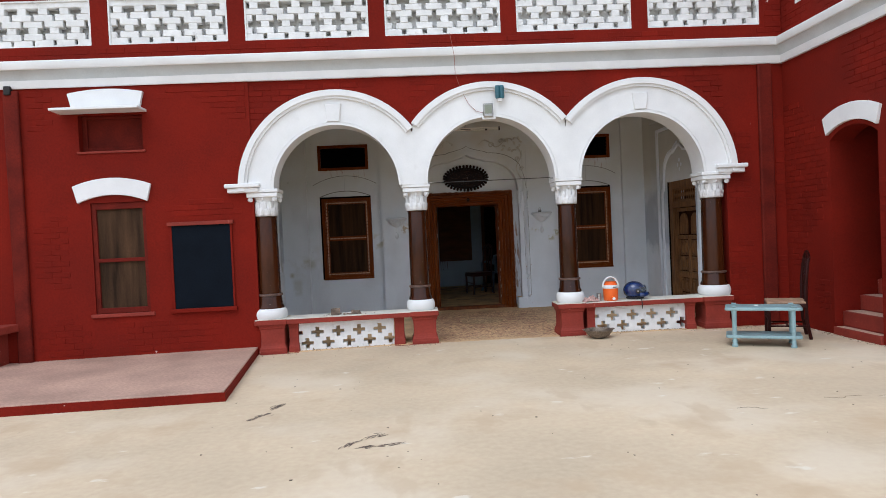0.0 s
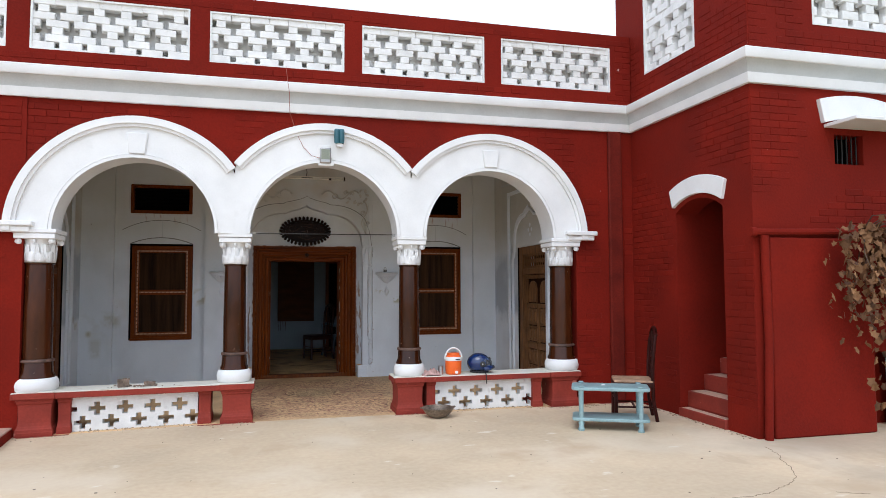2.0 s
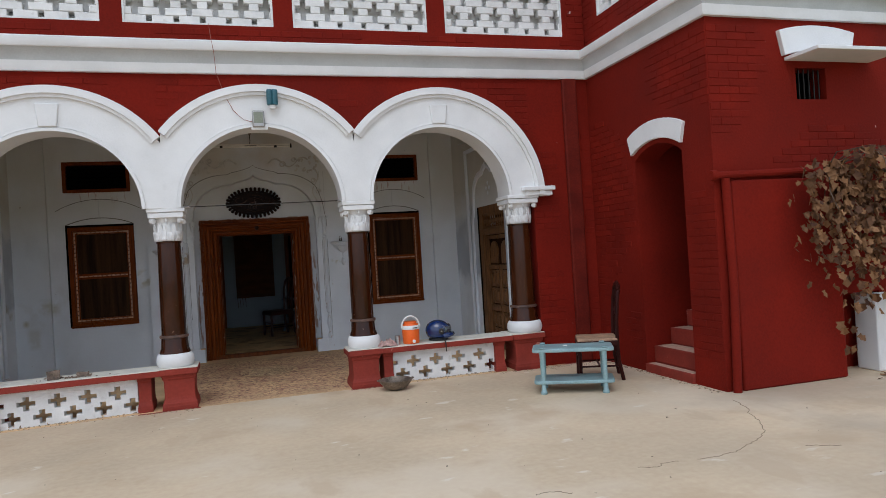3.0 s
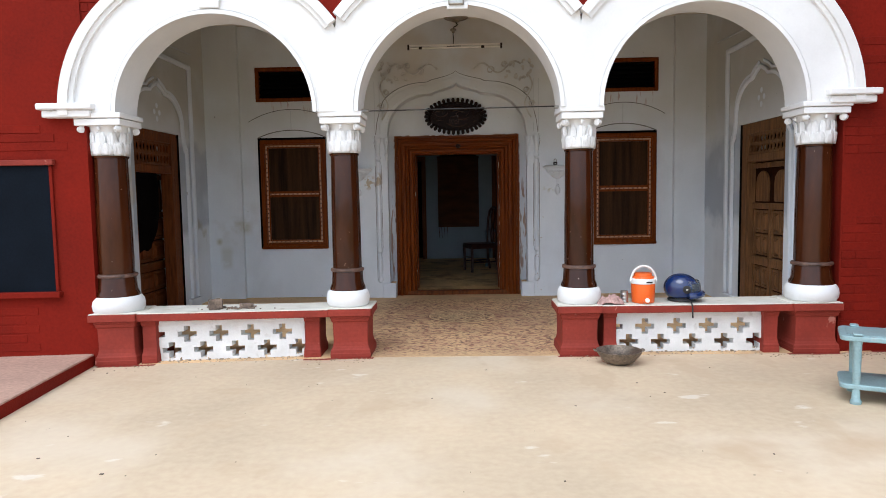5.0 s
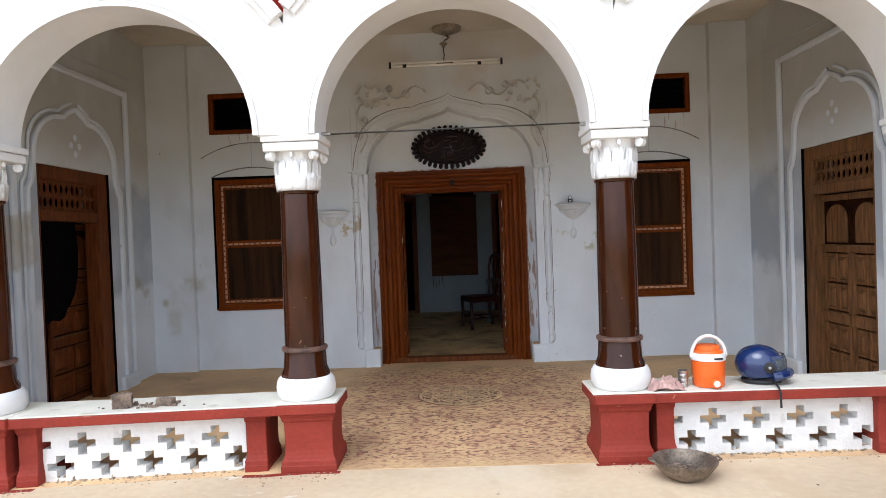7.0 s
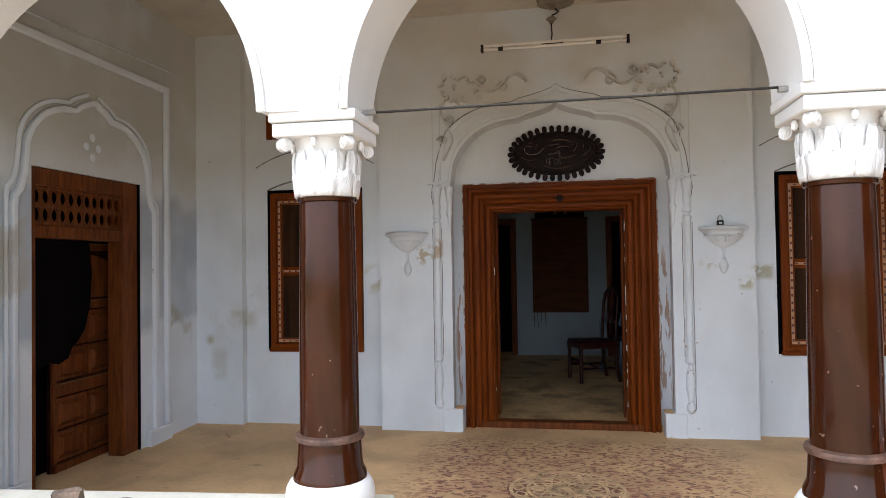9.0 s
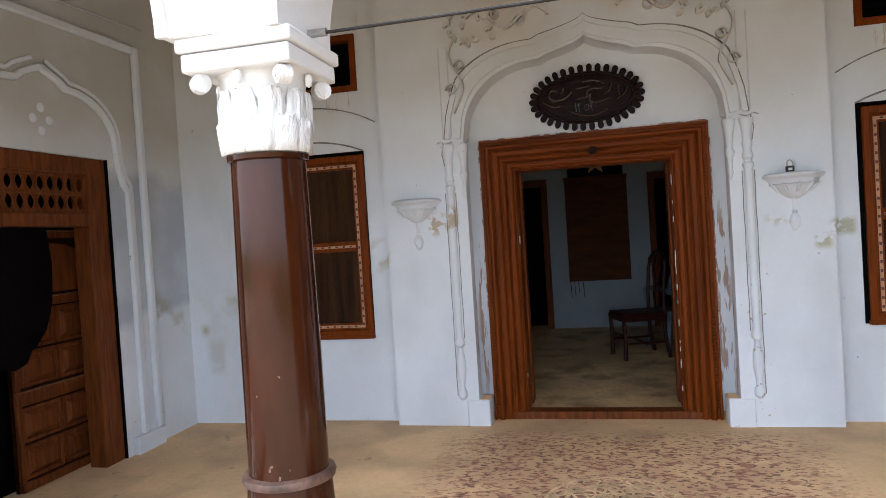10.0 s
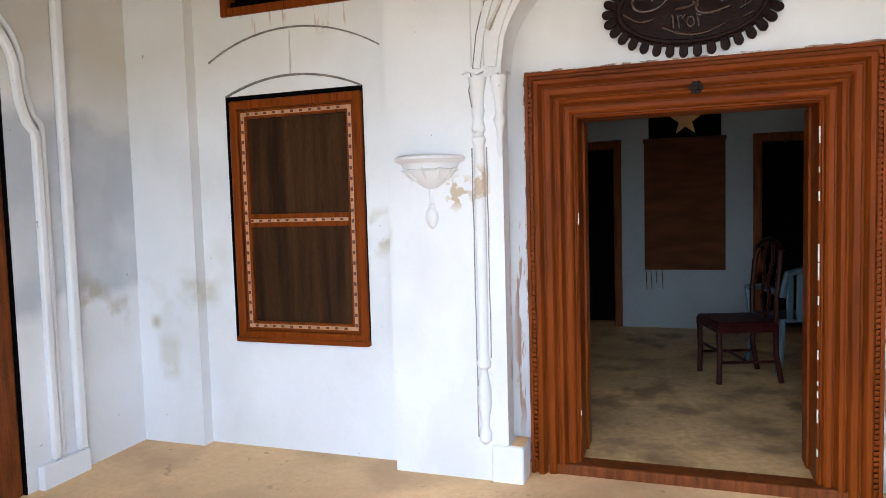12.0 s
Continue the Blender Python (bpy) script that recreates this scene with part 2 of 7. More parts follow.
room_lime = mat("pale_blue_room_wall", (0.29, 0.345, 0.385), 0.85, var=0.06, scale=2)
cornice_grey = mat("grey_cornice_paint", (0.55, 0.57, 0.57), 0.7, var=0.05)
ceiling_mat = mat("cream_ceiling_paint", (0.62, 0.56, 0.46), 0.8, var=0.08, scale=1.5)
rose_mat = mat("dusty_brown_rose_paint", (0.30, 0.25, 0.18), 0.7, var=0.2, scale=12)
concrete = mat("sandy_cement_floor", (0.66, 0.52, 0.352), 0.78, var=0.07, scale=0.8, fine=18, bump=0.10)
layer(concrete, (0.74, 0.63, 0.48), 0.75, 0.52, 0.64, strength=0.55)
layer(concrete, (0.57, 0.43, 0.28), 2.6, 0.60, 0.66, detail=9, strength=0.55, stretch=(1, 0.45, 1))
layer(concrete, (0.80, 0.74, 0.64), 4.5, 0.66, 0.70, detail=8, strength=0.6, stretch=(0.5, 1, 1))
layer(concrete, (0.55, 0.40, 0.25), 1.3, 0.57, 0.70, strength=0.75)
layer(concrete, (0.26, 0.20, 0.14), 11, 0.74, 0.77, detail=5, strength=0.7)
layer(concrete, (0.42, 0.34, 0.25), 0.9, 0.38, 0.62, detail=8, strength=0.6, box={"X": (6.6, 14.0, 0.8), "Y": (2.0, 9.0, 0.6)})
veranda_mat = mat("ochre_cement_floor", (0.72, 0.485, 0.255), 0.75, var=0.08, scale=1.2, fine=30, bump=0.25)
layer(veranda_mat, (0.42, 0.27, 0.15), 1.6, 0.48, 0.64, detail=9, strength=0.6)
layer(veranda_mat, (0.30, 0.19, 0.11), 9.0, 0.68, 0.72, detail=5, strength=0.55)
layer(veranda_mat, (0.50, 0.27, 0.17), 4.6, 0.36, 0.60, detail=9, box={"X": (2.35, 4.55, 0.25), "Y": (9.7, 12.45, 0.3)}, strength=0.5)
layer(veranda_mat, (0.30, 0.11, 0.075), 15, 0.53, 0.59, detail=6, stretch=(1, 1.7, 1), box={"X": (2.35, 4.55, 0.2), "Y": (9.7, 12.6, 0.15)}, strength=0.75)
layer(veranda_mat, (0.13, 0.055, 0.04), 24, 0.56, 0.61, detail=4, stretch=(1, 1.5, 1), box={"X": (2.35, 4.6, 0.2), "Y": (9.7, 12.62, 0.15)}, strength=0.85)
pale_sand = mat("faded_pale_floor_print", (0.66, 0.46, 0.26), 0.8, var=0.2, scale=14)
print_dark = mat("faded_dark_red_print", (0.27, 0.125, 0.075), 0.8, var=0.3, scale=16)
layer(print_dark, (0.60, 0.42, 0.23), 10, 0.50, 0.60, strength=0.8)
room_floor_mat = mat("worn_ochre_room_floor", (0.58, 0.40, 0.19), 0.6, var=0.16, scale=2.2, fine=25)
layer(room_floor_mat, (0.19, 0.125, 0.06), 3.4, 0.5, 0.66, strength=0.8)
platform_mat = mat("pinkish_cement_platform", (0.50, 0.32, 0.24), 0.75, var=0.14, scale=1.3, fine=30)
wood = mat("varnished_reddish_teak", (0.172, 0.0385, 0.0046), 0.36, spec=0.06, var=0.09, scale=3, fine=40, stretch=(9, 9, 0.6), bump=0.2, dist=0.002)
layer(wood, (0.075, 0.017, 0.004), 2.2, 0.52, 0.72, strength=0.6, stretch=(6, 6, 0.7))
layer(wood, (0.055, 0.012, 0.003), 13, 0.55, 0.66, detail=4, strength=0.6, stretch=(6, 6, 0.22))
wood_h = mat("varnished_teak_lintel", (0.172, 0.0385, 0.0046), 0.36, spec=0.06, var=0.09, scale=3, fine=40, stretch=(0.6, 9, 9), bump=0.2, dist=0.002)
layer(wood_h, (0.075, 0.017, 0.004), 2.2, 0.52, 0.72, strength=0.6, stretch=(0.7, 6, 6))
layer(wood_h, (0.055, 0.012, 0.003), 13, 0.55, 0.66, detail=4, strength=0.6, stretch=(0.22, 6, 6))
old_wood = mat("weathered_door_wood", (0.195, 0.092, 0.035), 0.65, spec=0.2, var=0.25, scale=5, fine=80, stretch=(7, 7, 0.8), bump=0.3)
# shade of the door grooves put into a darker wood colour
groove_wood = mat("groove_shade_wood", (0.030, 0.010, 0.004), 0.8, spec=0.05, var=0.3, scale=9)
worn_wood = mat("worn_pale_wood_edge", (0.22, 0.115, 0.05), 0.7, spec=0.15, var=0.3, scale=14, fine=80, bump=0.3)
red_door_wood = mat("brown_door_wood", (0.155, 0.044, 0.010), 0.55, spec=0.15, var=0.25, scale=5, fine=80, stretch=(7, 7, 0.8), bump=0.3)
inlay_pale = mat("pale_wood_inlay", (0.50, 0.27, 0.14), 0.5, var=0.15)
inlay_dark = mat("dark_inlay_dot", (0.10, 0.03, 0.02), 0.5, var=0.1)
dark_wood = mat("dark_chair_wood", (0.032, 0.006, 0.0045), 0.4, spec=0.14, var=0.2, stretch=(6, 6, 1), scale=6)
column_paint = mat("glossy_brown_column_paint", (0.049, 0.0132, 0.0038), 0.13, spec=0.32, var=0.2, scale=2.2, fine=14, stretch=(1, 1, 0.3), bump=0.3, dist=0.004)
worn_ring = mat("worn_column_ring_paint", (0.13, 0.072, 0.052), 0.5, var=0.3, scale=14, bump=0.3)
layer(column_paint, (0.30, 0.20, 0.16), 24, 0.70, 0.73, detail=3, strength=0.8, box={"Z": (0.55, 0.86, 0.08)})
layer(column_paint, (0.24, 0.14, 0.10), 30, 0.745, 0.77, detail=2, strength=0.7)
black_wood = mat("black_carved_wood", (0.012, 0.0042, 0.003), 0.36, spec=0.10, var=0.25, scale=20, fine=90, bump=0.5)
# highlight on the carved strokes, put into a lighter base colour
carve_grey = mat("painted_carving_highlight", (0.040, 0.021, 0.016), 0.26, spec=0.4, var=0.2)
# unlit depth put into a flat black colour
unlit_black = mat("black_for_unlit_depth", (0.004, 0.004, 0.004), 0.9, spec=0.0, var=0.05, bump=0)
board = mat("black_slate_board", (0.006, 0.009, 0.014), 0.7, spec=0.05, var=0.12, scale=3)
net = mat("dusty_brown_wire_net", (0.045, 0.020, 0.0075), 0.7, spec=0.1, var=0.3, scale=4, fine=120, stretch=(4, 4, 0.25), bump=0.3)
net_front = mat("dusty_olive_wire_net", (0.064, 0.034, 0.017), 0.7, spec=0.1, var=0.3, scale=3, fine=120, stretch=(4, 4, 0.4), bump=0.3)
blind_mat = mat("brown_reed_blind", (0.10, 0.038, 0.016), 0.8, spec=0.15, var=0.18, scale=3, fine=120, stretch=(1, 1, 4))
curtain_mat = mat("dark_curtain_cloth", (0.005, 0.004, 0.004), 0.95, spec=0.0, var=0.15, scale=3)
iron = mat("dark_iron", (0.035, 0.032, 0.03), 0.5, metal=0.6, var=0.2)
steel = mat("dull_steel", (0.45, 0.44, 0.42), 0.35, metal=1.0, var=0.12)
pan_metal = mat("soot_stained_pan_metal", (0.21, 0.165, 0.125), 0.5, metal=0.45, var=0.3, scale=9)
orange = mat("orange_plastic", (0.80, 0.13, 0.012), 0.38, var=0.05, scale=4, bump=0.03)
white_plastic = mat("white_plastic", (0.78, 0.77, 0.75), 0.4, var=0.04, bump=0.03)
helmet_blue = mat("dark_blue_helmet_shell", (0.007, 0.024, 0.105), 0.13, var=0.06, bump=0.0, coat=0.6)
black_rubber = mat("black_rubber", (0.014, 0.014, 0.015), 0.7, var=0.1)
visor_mat = mat("grey_clear_visor", (0.62, 0.70, 0.78), 0.06, var=0.03, bump=0.0)
visor_mat.node_tree.nodes["Principled BSDF"].inputs["Transmission Weight"].default_value = 0.9
visor_mat.node_tree.nodes["Principled BSDF"].inputs["IOR"].default_value = 1.15
aqua = mat("pale_aqua_plastic", (0.26, 0.385, 0.40), 0.42, var=0.10, scale=5, bump=0.06)
layer(aqua, (0.42, 0.40, 0.34), 8, 0.6, 0.75, strength=0.5)
teal = mat("teal_blue_plastic", (0.035, 0.15, 0.19), 0.45, var=0.15)
cane = mat("worn_cane_seat", (0.42, 0.26, 0.16), 0.75, var=0.18, scale=12)
pink_cloth = mat("pink_and_grey_cloth", (0.52, 0.33, 0.29), 0.95, var=0.2, scale=18)
grit_mat = mat("pale_plaster_grit", (0.50, 0.39, 0.27), 0.9, var=0.3, scale=30)
rubble = mat("broken_brick_rubble", (0.22, 0.16, 0.12), 0.9, var=0.3, scale=12)
chair_blue = mat("pale_blue_chair_plastic", (0.085, 0.15, 0.20), 0.4, var=0.06, bump=0.05)
leaf_mat = mat("dry_brown_leaf", (0.24, 0.125, 0.055), 0.7, spec=0.2, var=0.35, scale=9, fine=40, tint=(0.035, 0.013, 0.009), island=True)
bark = mat("grey_brown_bark", (0.10, 0.072, 0.05), 0.85, var=0.25, scale=9)
grass_mat = mat("yellow_green_grass", (0.30, 0.31, 0.055), 0.85, spec=0.15, var=0.3, scale=1.4, fine=30, tint=(0.12, 0.13, 0.03), island=True)
earth_mat = mat("grassy_earth", (0.27, 0.25, 0.075), 0.9, spec=0.1, var=0.25, scale=0.6, fine=14, tint=(0.13, 0.11, 0.05))
kerb_mat = mat("whitewashed_kerb", (0.80, 0.79, 0.75), 0.8, var=0.12, scale=4)
far_white = mat("white_building_paint", (0.85, 0.86, 0.87), 0.7, var=0.04, scale=0.7)
dark_glass = mat("dark_window_glass", (0.012, 0.014, 0.016), 0.08, var=0.05, bump=0.0)
car_paint = mat("black_car_paint", (0.008, 0.009, 0.013), 0.2, spec=0.3, var=0.05, bump=0.0, coat=0.25)
# pale base colour stands in for the sky mirrored in the rear window
car_glass = mat("car_glass_sky_sheen", (0.20, 0.23, 0.25), 0.05, var=0.03, bump=0.0)
chrome = mat("bright_chrome", (0.7, 0.7, 0.7), 0.15, metal=1.0, var=0.05, bump=0.0)
tail_red = mat("red_tail_lamp_plastic", (0.40, 0.008, 0.012), 0.2, var=0.05, bump=0.0)
plate_mat = mat("pale_green_number_plate", (0.45, 0.60, 0.52), 0.5, var=0.05, bump=0.0)
gold = mat("dull_gold_foil", (0.52, 0.30, 0.12), 0.4, metal=0.3, var=0.15)
lamp_glass = mat("greenish_lamp_glass", (0.25, 0.27, 0.20), 0.12, var=0.1, bump=0.0)
wire_red = mat("orange_wire", (0.30, 0.08, 0.05), 0.6)
tube_white = mat("unlit_fluorescent_tube", (0.85, 0.82, 0.74), 0.3, var=0.06, bump=0.0)


# ---- mesh helpers ----
def finish(name, bm, material, smooth=35):
    me = bpy.data.meshes.new(name)
    bmesh.ops.recalc_face_normals(bm, faces=bm.faces[:])
    bm.to_mesh(me)
    bm.free()
    me.materials.append(material)
    if smooth:
        me.polygons.foreach_set("use_smooth", [True] * len(me.polygons))
        me.set_sharp_from_angle(angle=radians(smooth))
    return me


def bevelled(ob, width, segments=2):
    if width:
        b = ob.modifiers.new("edge_wear", "BEVEL")
        b.width, b.segments, b.limit_method, b.angle_limit = width, segments, "ANGLE", radians(40)
    return ob


def part(name, bm, material, parent, label="", bevel=0.0, smooth=35):
    ob = new(name, finish(name, bm, material, smooth))
    ob.parent = parent
    return bevelled(tagged(ob, label), bevel)


def thing(name, at, label, category, group="", kind="", turn=0.0):
    ob = new(name)
    ob.matrix_world = pose(*at, 0, 0, turn)
    return tagged(ob, label, category, group, kind)


def solid(name, bm, material, label, category, kind="structure", bevel=0.0, group="", smooth=35):
    ob = new(name, finish(name, bm, material, smooth))
    return bevelled(tagged(ob, label, category, group, kind), bevel)


def box(bm, x0, x1, y0, y1, z0, z1):
    v = [bm.verts.new(p) for p in ((x0, y0, z0), (x1, y0, z0), (x1, y1, z0), (x0, y1, z0), (x0, y0, z1), (x1, y0, z1), (x1, y1, z1), (x0, y1, z1))]
    for f in ((0, 3, 2, 1), (4, 5, 6, 7), (0, 1, 5, 4), (1, 2, 6, 5), (2, 3, 7, 6), (3, 0, 4, 7)):
        bm.faces.new([v[i] for i in f])
    return v


def boxes(*items):
    bm = bmesh.new()
    for it in items:
        box(bm, *it)
    return bm


def lathe(profile, seg=24, bm=None, at=(0, 0, 0), axis="z", start=0.0, sweep=360.0):
    """Turns (radius, height) pairs round an axis through at."""
    bm = bm or bmesh.new()
    closed = sweep >= 360
    count = seg if closed else seg + 1
    rings = []
    for r, h in profile:
        ring = []
        for i in range(count):
            a = radians(start + sweep * i / seg)
            p = (r * math.cos(a), r * math.sin(a), h)
            if axis == "y":
                p = (p[0], p[2], p[1])
            if axis == "x":
                p = (p[2], p[0], p[1])
            ring.append(bm.verts.new((p[0] + at[0], p[1] + at[1], p[2] + at[2])))
        rings.append(ring)
    for a, b in zip(rings, rings[1:]):
        for i in range(seg):
            j = (i + 1) % count
            bm.faces.new((a[i], a[j], b[j], b[i]))
    if closed:
        for ring, (r, h) in ((rings[0], profile[0]), (rings[-1], profile[-1])):
            if r > 1e-5:
                bm.faces.new(ring)
    bmesh.ops.remove_doubles(bm, verts=bm.verts[:], dist=1e-5)
    return bm


def tube(pts, r, seg=8, bm=None, taper=1.0):
    """A round bar along a line of points."""
    bm = bm or bmesh.new()
    pts = [Vector(p) for p in pts]
    rings, up = [], None
    for i, p in enumerate(pts):
        d = (pts[min(i + 1, len(pts) - 1)] - pts[max(i - 1, 0)]).normalized()
        if up is None:
            up = d.orthogonal().normalized()
        up = (up - d * up.dot(d)).normalized()
        side = d.cross(up)
        rad = r * (1 + (taper - 1) * i / max(1, len(pts) - 1))
        rings.append([bm.verts.new(p + rad * (math.cos(2 * math.pi * k / seg) * up + math.sin(2 * math.pi * k / seg) * side)) for k in range(seg)])
    for a, b in zip(rings, rings[1:]):
        for k in range(seg):
            bm.faces.new((a[k], a[(k + 1) % seg], b[(k + 1) % seg], b[k]))
    bm.faces.new(rings[0])
    bm.faces.new(rings[-1])
    return bm


def extrude(poly, d0, d1, plane="xz", bm=None):
    """A flat outline made thick: in xz along y, in yz along x, in xy along z."""
    bm = bm or bmesh.new()

    def at(u, v, d):
        return {"xz": (u, d, v), "yz": (d, u, v), "xy": (u, v, d)}[plane]
    a = [bm.verts.new(at(u, v, d0)) for u, v in poly]
    b = [bm.verts.new(at(u, v, d1)) for u, v in poly]
    bm.faces.new(a)
    bm.faces.new(b)
    for i in range(len(poly)):
        j = (i + 1) % len(poly)
        bm.faces.new((a[i], a[j], b[j], b[i]))
    return bm


def band(inner, outer, d0, d1, plane="xz", bm=None):
    """A thick ribbon between two lines of as many points each."""
    bm = bm or bmesh.new()

    def at(p, d):
        u, v = p
        return {"xz": (u, d, v), "yz": (d, u, v), "xy": (u, v, d)}[plane]
    rows = [[bm.verts.new(at(p, d)) for p in line] for line, d in ((inner, d0), (outer, d0), (outer, d1), (inner, d1))]
    for i in range(len(inner) - 1):
        for k in range(4):
            a, b = rows[k], rows[(k + 1) % 4]
            bm.faces.new((a[i], a[i + 1], b[i + 1], b[i]))
    for i in (0, -1):
        bm.faces.new([r[i] for r in rows])
    return bm


def plate(us, vs, keep, d0, d1, plane="xz", bm=None):
    """A wall on a grid of lines us and vs, with the cells for which keep(i, j) is false left open right through it."""
    bm = bm or bmesh.new()
    made = {}

    def vert(i, j, s):
        key = (i, j, s)
        if key not in made:
            u, v, d = us[i], vs[j], (d0, d1)[s]
            made[key] = bm.verts.new({"xz": (u, d, v), "yz": (d, u, v), "xy": (u, v, d)}[plane])
        return made[key]
    nu, nv = len(us) - 1, len(vs) - 1
    full = [[0 <= i < nu and 0 <= j < nv and bool(keep(i, j)) for j in range(-1, nv + 1)] for i in range(-1, nu + 1)]
    for i in range(nu):
        for j in range(nv):
            if not full[i + 1][j + 1]:
                continue
            for s in (0, 1):
                bm.faces.new((vert(i, j, s), vert(i + 1, j, s), vert(i + 1, j + 1, s), vert(i, j + 1, s)))
            for di, dj, a, b in ((-1, 0, (i, j), (i, j + 1)), (1, 0, (i + 1, j), (i + 1, j + 1)), (0, -1, (i, j), (i + 1, j)), (0, 1, (i, j + 1), (i + 1, j + 1))):
                if not full[i + 1 + di][j + 1 + dj]:
                    bm.faces.new((vert(*a, 0), vert(*b, 0), vert(*b, 1), vert(*a, 1)))
    return bm


def holed(u0, u1, v0, v1, holes, d0, d1, plane="xz", bm=None):
    """A wall from u0 to u1 and v0 to v1 with rectangular holes (u0, u1, v0, v1)."""
    us = sorted({u0, u1, *[h[0] for h in holes], *[h[1] for h in holes]})
    vs = sorted({v0, v1, *[h[2] for h in holes], *[h[3] for h in holes]})

    def keep(i, j):
        u, v = (us[i] + us[i + 1]) / 2, (vs[j] + vs[j + 1]) / 2
        return not any(h[0] < u < h[1] and h[2] < v < h[3] for h in holes)
    return plate(us, vs, keep, d0, d1, plane, bm)


def over_curve(us, low, top, d0, d1, plane="xz", bm=None):
    """A wall whose lower edge follows low(u), up to the height top."""
    return band([(u, low(u)) for u in us], [(u, top) for u in us], d0, d1, plane, bm)


def spread(a, b, n):
    return [a + (b - a) * i / n for i in range(n + 1)]


# ---- the plan ----
WALL_L = 9.73                    # the plainer wall beside the arcade, set back
WALL = 9.65                      # face of the red front
COLS = (0.31, 2.375, 4.47, 6.535)  # columns of the arcade
COL_Y = 9.775
ARCHES = (1.312, 3.41, 5.50)
SPRING, R_OUT = 2.17, 1.33
R_OUTS = (1.295, 1.33, 1.315)       # the rings' outer radii
R_INS = (0.85, 0.882, 0.865)      # the arches' clear half widths
TX, TY = 7.55, 7.29              # the tower's corner
TR = 10.33                       # the tower's far side
CEIL = 3.74                      # veranda ceiling
VL, VR, VB = -0.05, 6.68, 12.95  # veranda walls

# ---- ground ----
bm = bmesh.new()
box(bm, -900, 900, -900, 900, -0.6, -0.03)
solid("ground", bm, earth_mat, "flat grassy earth reaching to the horizon", "ground")
KERB = lambda y: 10.43 - 0.194 * (7.45 - y)   # the yard's edge along the kerb
solid("pavement", extrude([(-25, -25), (KERB(-25), -25), (KERB(7.6), 7.6), (KERB(7.6), 9.72), (-25, 9.72)], -0.3, 0.0, "xy"), concrete, "sandy worn cement courtyard floor with cracks", "pavement")
bm = bmesh.new()
v = [bm.verts.new(p) for p in ((-0.4, 9.60, 0.002), (7.0, 9.60, 0.002), (7.0, 13.2, 0.05), (-0.4, 13.2, 0.05), (-0.4, 9.60, -0.2), (7.0, 9.60, -0.2), (7.0, 13.2, -0.2), (-0.4, 13.2, -0.2))]
for f in ((0, 1, 2, 3), (4, 7, 6, 5), (0, 4, 5, 1), (1, 5, 6, 2), (2, 6, 7, 3), (3, 7, 4, 0)):
    bm.faces.new([v[i] for i in f])
solid("veranda_floor", bm, veranda_mat, "ochre cement veranda floor with faded red printed pattern", "floor")


def floor_z(y):
    return 0.002 + (y - 9.6) * 0.048 / 3.6


platform = thing("platform", (0, 0, 0), "low pinkish cement platform with dark red edge beside the wall", "platform", kind="structure")
edge = [(0.13, WALL_L), (0.45, 6.84), (-8.0, 6.35), (-8.0, WALL_L)]
part("slab", extrude(edge, -0.05, 0.10, "xy"), platform_mat, platform, bevel=0.008)
part("front_edge", extrude([(0.135, WALL_L), (0.462, 6.828), (-8.0, 6.338), (-8.0, 6.352), (0.448, 6.842), (0.120, WALL_L)], -0.02, 0.085, "xy"), red_paint, platform, "dark red painted edge")


# ---- front wall ----
def wall_bricks(parent, u0, u1, v0, v1, clear, place, near, w=0.232, h=0.076, gap=0.0065, sparse=-0.13):
    """Painted bricks in running bond, 4 mm proud: the nearest as pieces, the rest as one mesh. clear(u0, u1, v0, v1) says where there are none."""
    full, rest, count = brick_mesh(w - gap, h - gap), bmesh.new(), 0
    m0 = place
    row, v = 0, v0
    while v + h <= v1 + 1e-6:
        u = u0 - (w / 2 if row % 2 else 0)
        while u < u1 - 0.02:
            a, b = max(u, u0), min(u + w, u1)
            if b - a > 0.06 and clear(a, b, v, v + h) and noise.noise((a * 0.9 + 7.3, v * 0.9, u0)) > sparse:
                cu, cv = (a + b) / 2, v + h / 2
                jit = random.uniform(-0.0012, 0.0012)
                m = m0 @ Matrix.Translation((cu, jit, cv)) @ Matrix.Rotation(random.uniform(-0.008, 0.008), 4, "Y") @ Matrix.Diagonal(((b - a - gap) / (w - gap), 1, 1, 1))
                if near(cu, cv) and count < 300:
                    ob = new("brick", full)
                    ob.parent, ob.matrix_local = parent, m
                    count += 1
                else:
                    vs = [rest.verts.new(m @ p.co) for p in full.vertices]
                    for p in full.polygons:
                        rest.faces.new([vs[k] for k in p.vertices])
            u += w
        v += h
        row += 1
    if rest.faces:
        me = bpy.data.meshes.new("brickwork")
        rest.to_mesh(me)
        me.materials.append(brick_paint)
        ob = new("brickwork", me)
        ob.parent = parent
        ob["kind"] = "stuff"
    rest.free()


BRICKS = {}


def brick_mesh(w, h, proud=0.0052):
    """A brick's face with worn edges; it looks along -y."""
    if (w, h) not in BRICKS:
        bm = bmesh.new()
        a, b, e = w / 2, h / 2, 0.0045
        back = [bm.verts.new(p) for p in ((-a, 0.002, -b), (a, 0.002, -b), (a, 0.002, b), (-a, 0.002, b))]
        front = [bm.verts.new(p) for p in ((-a + e, -proud, -b + e), (a - e, -proud, -b + e), (a - e, -proud, b - e), (-a + e, -proud, b - e))]
        bm.faces.new(front)
        for i in range(4):
            bm.faces.new((back[i], back[(i + 1) % 4], front[(i + 1) % 4], front[i]))
        BRICKS[w, h] = finish("brick", bm, brick_paint, 0)
    return BRICKS[w, h]


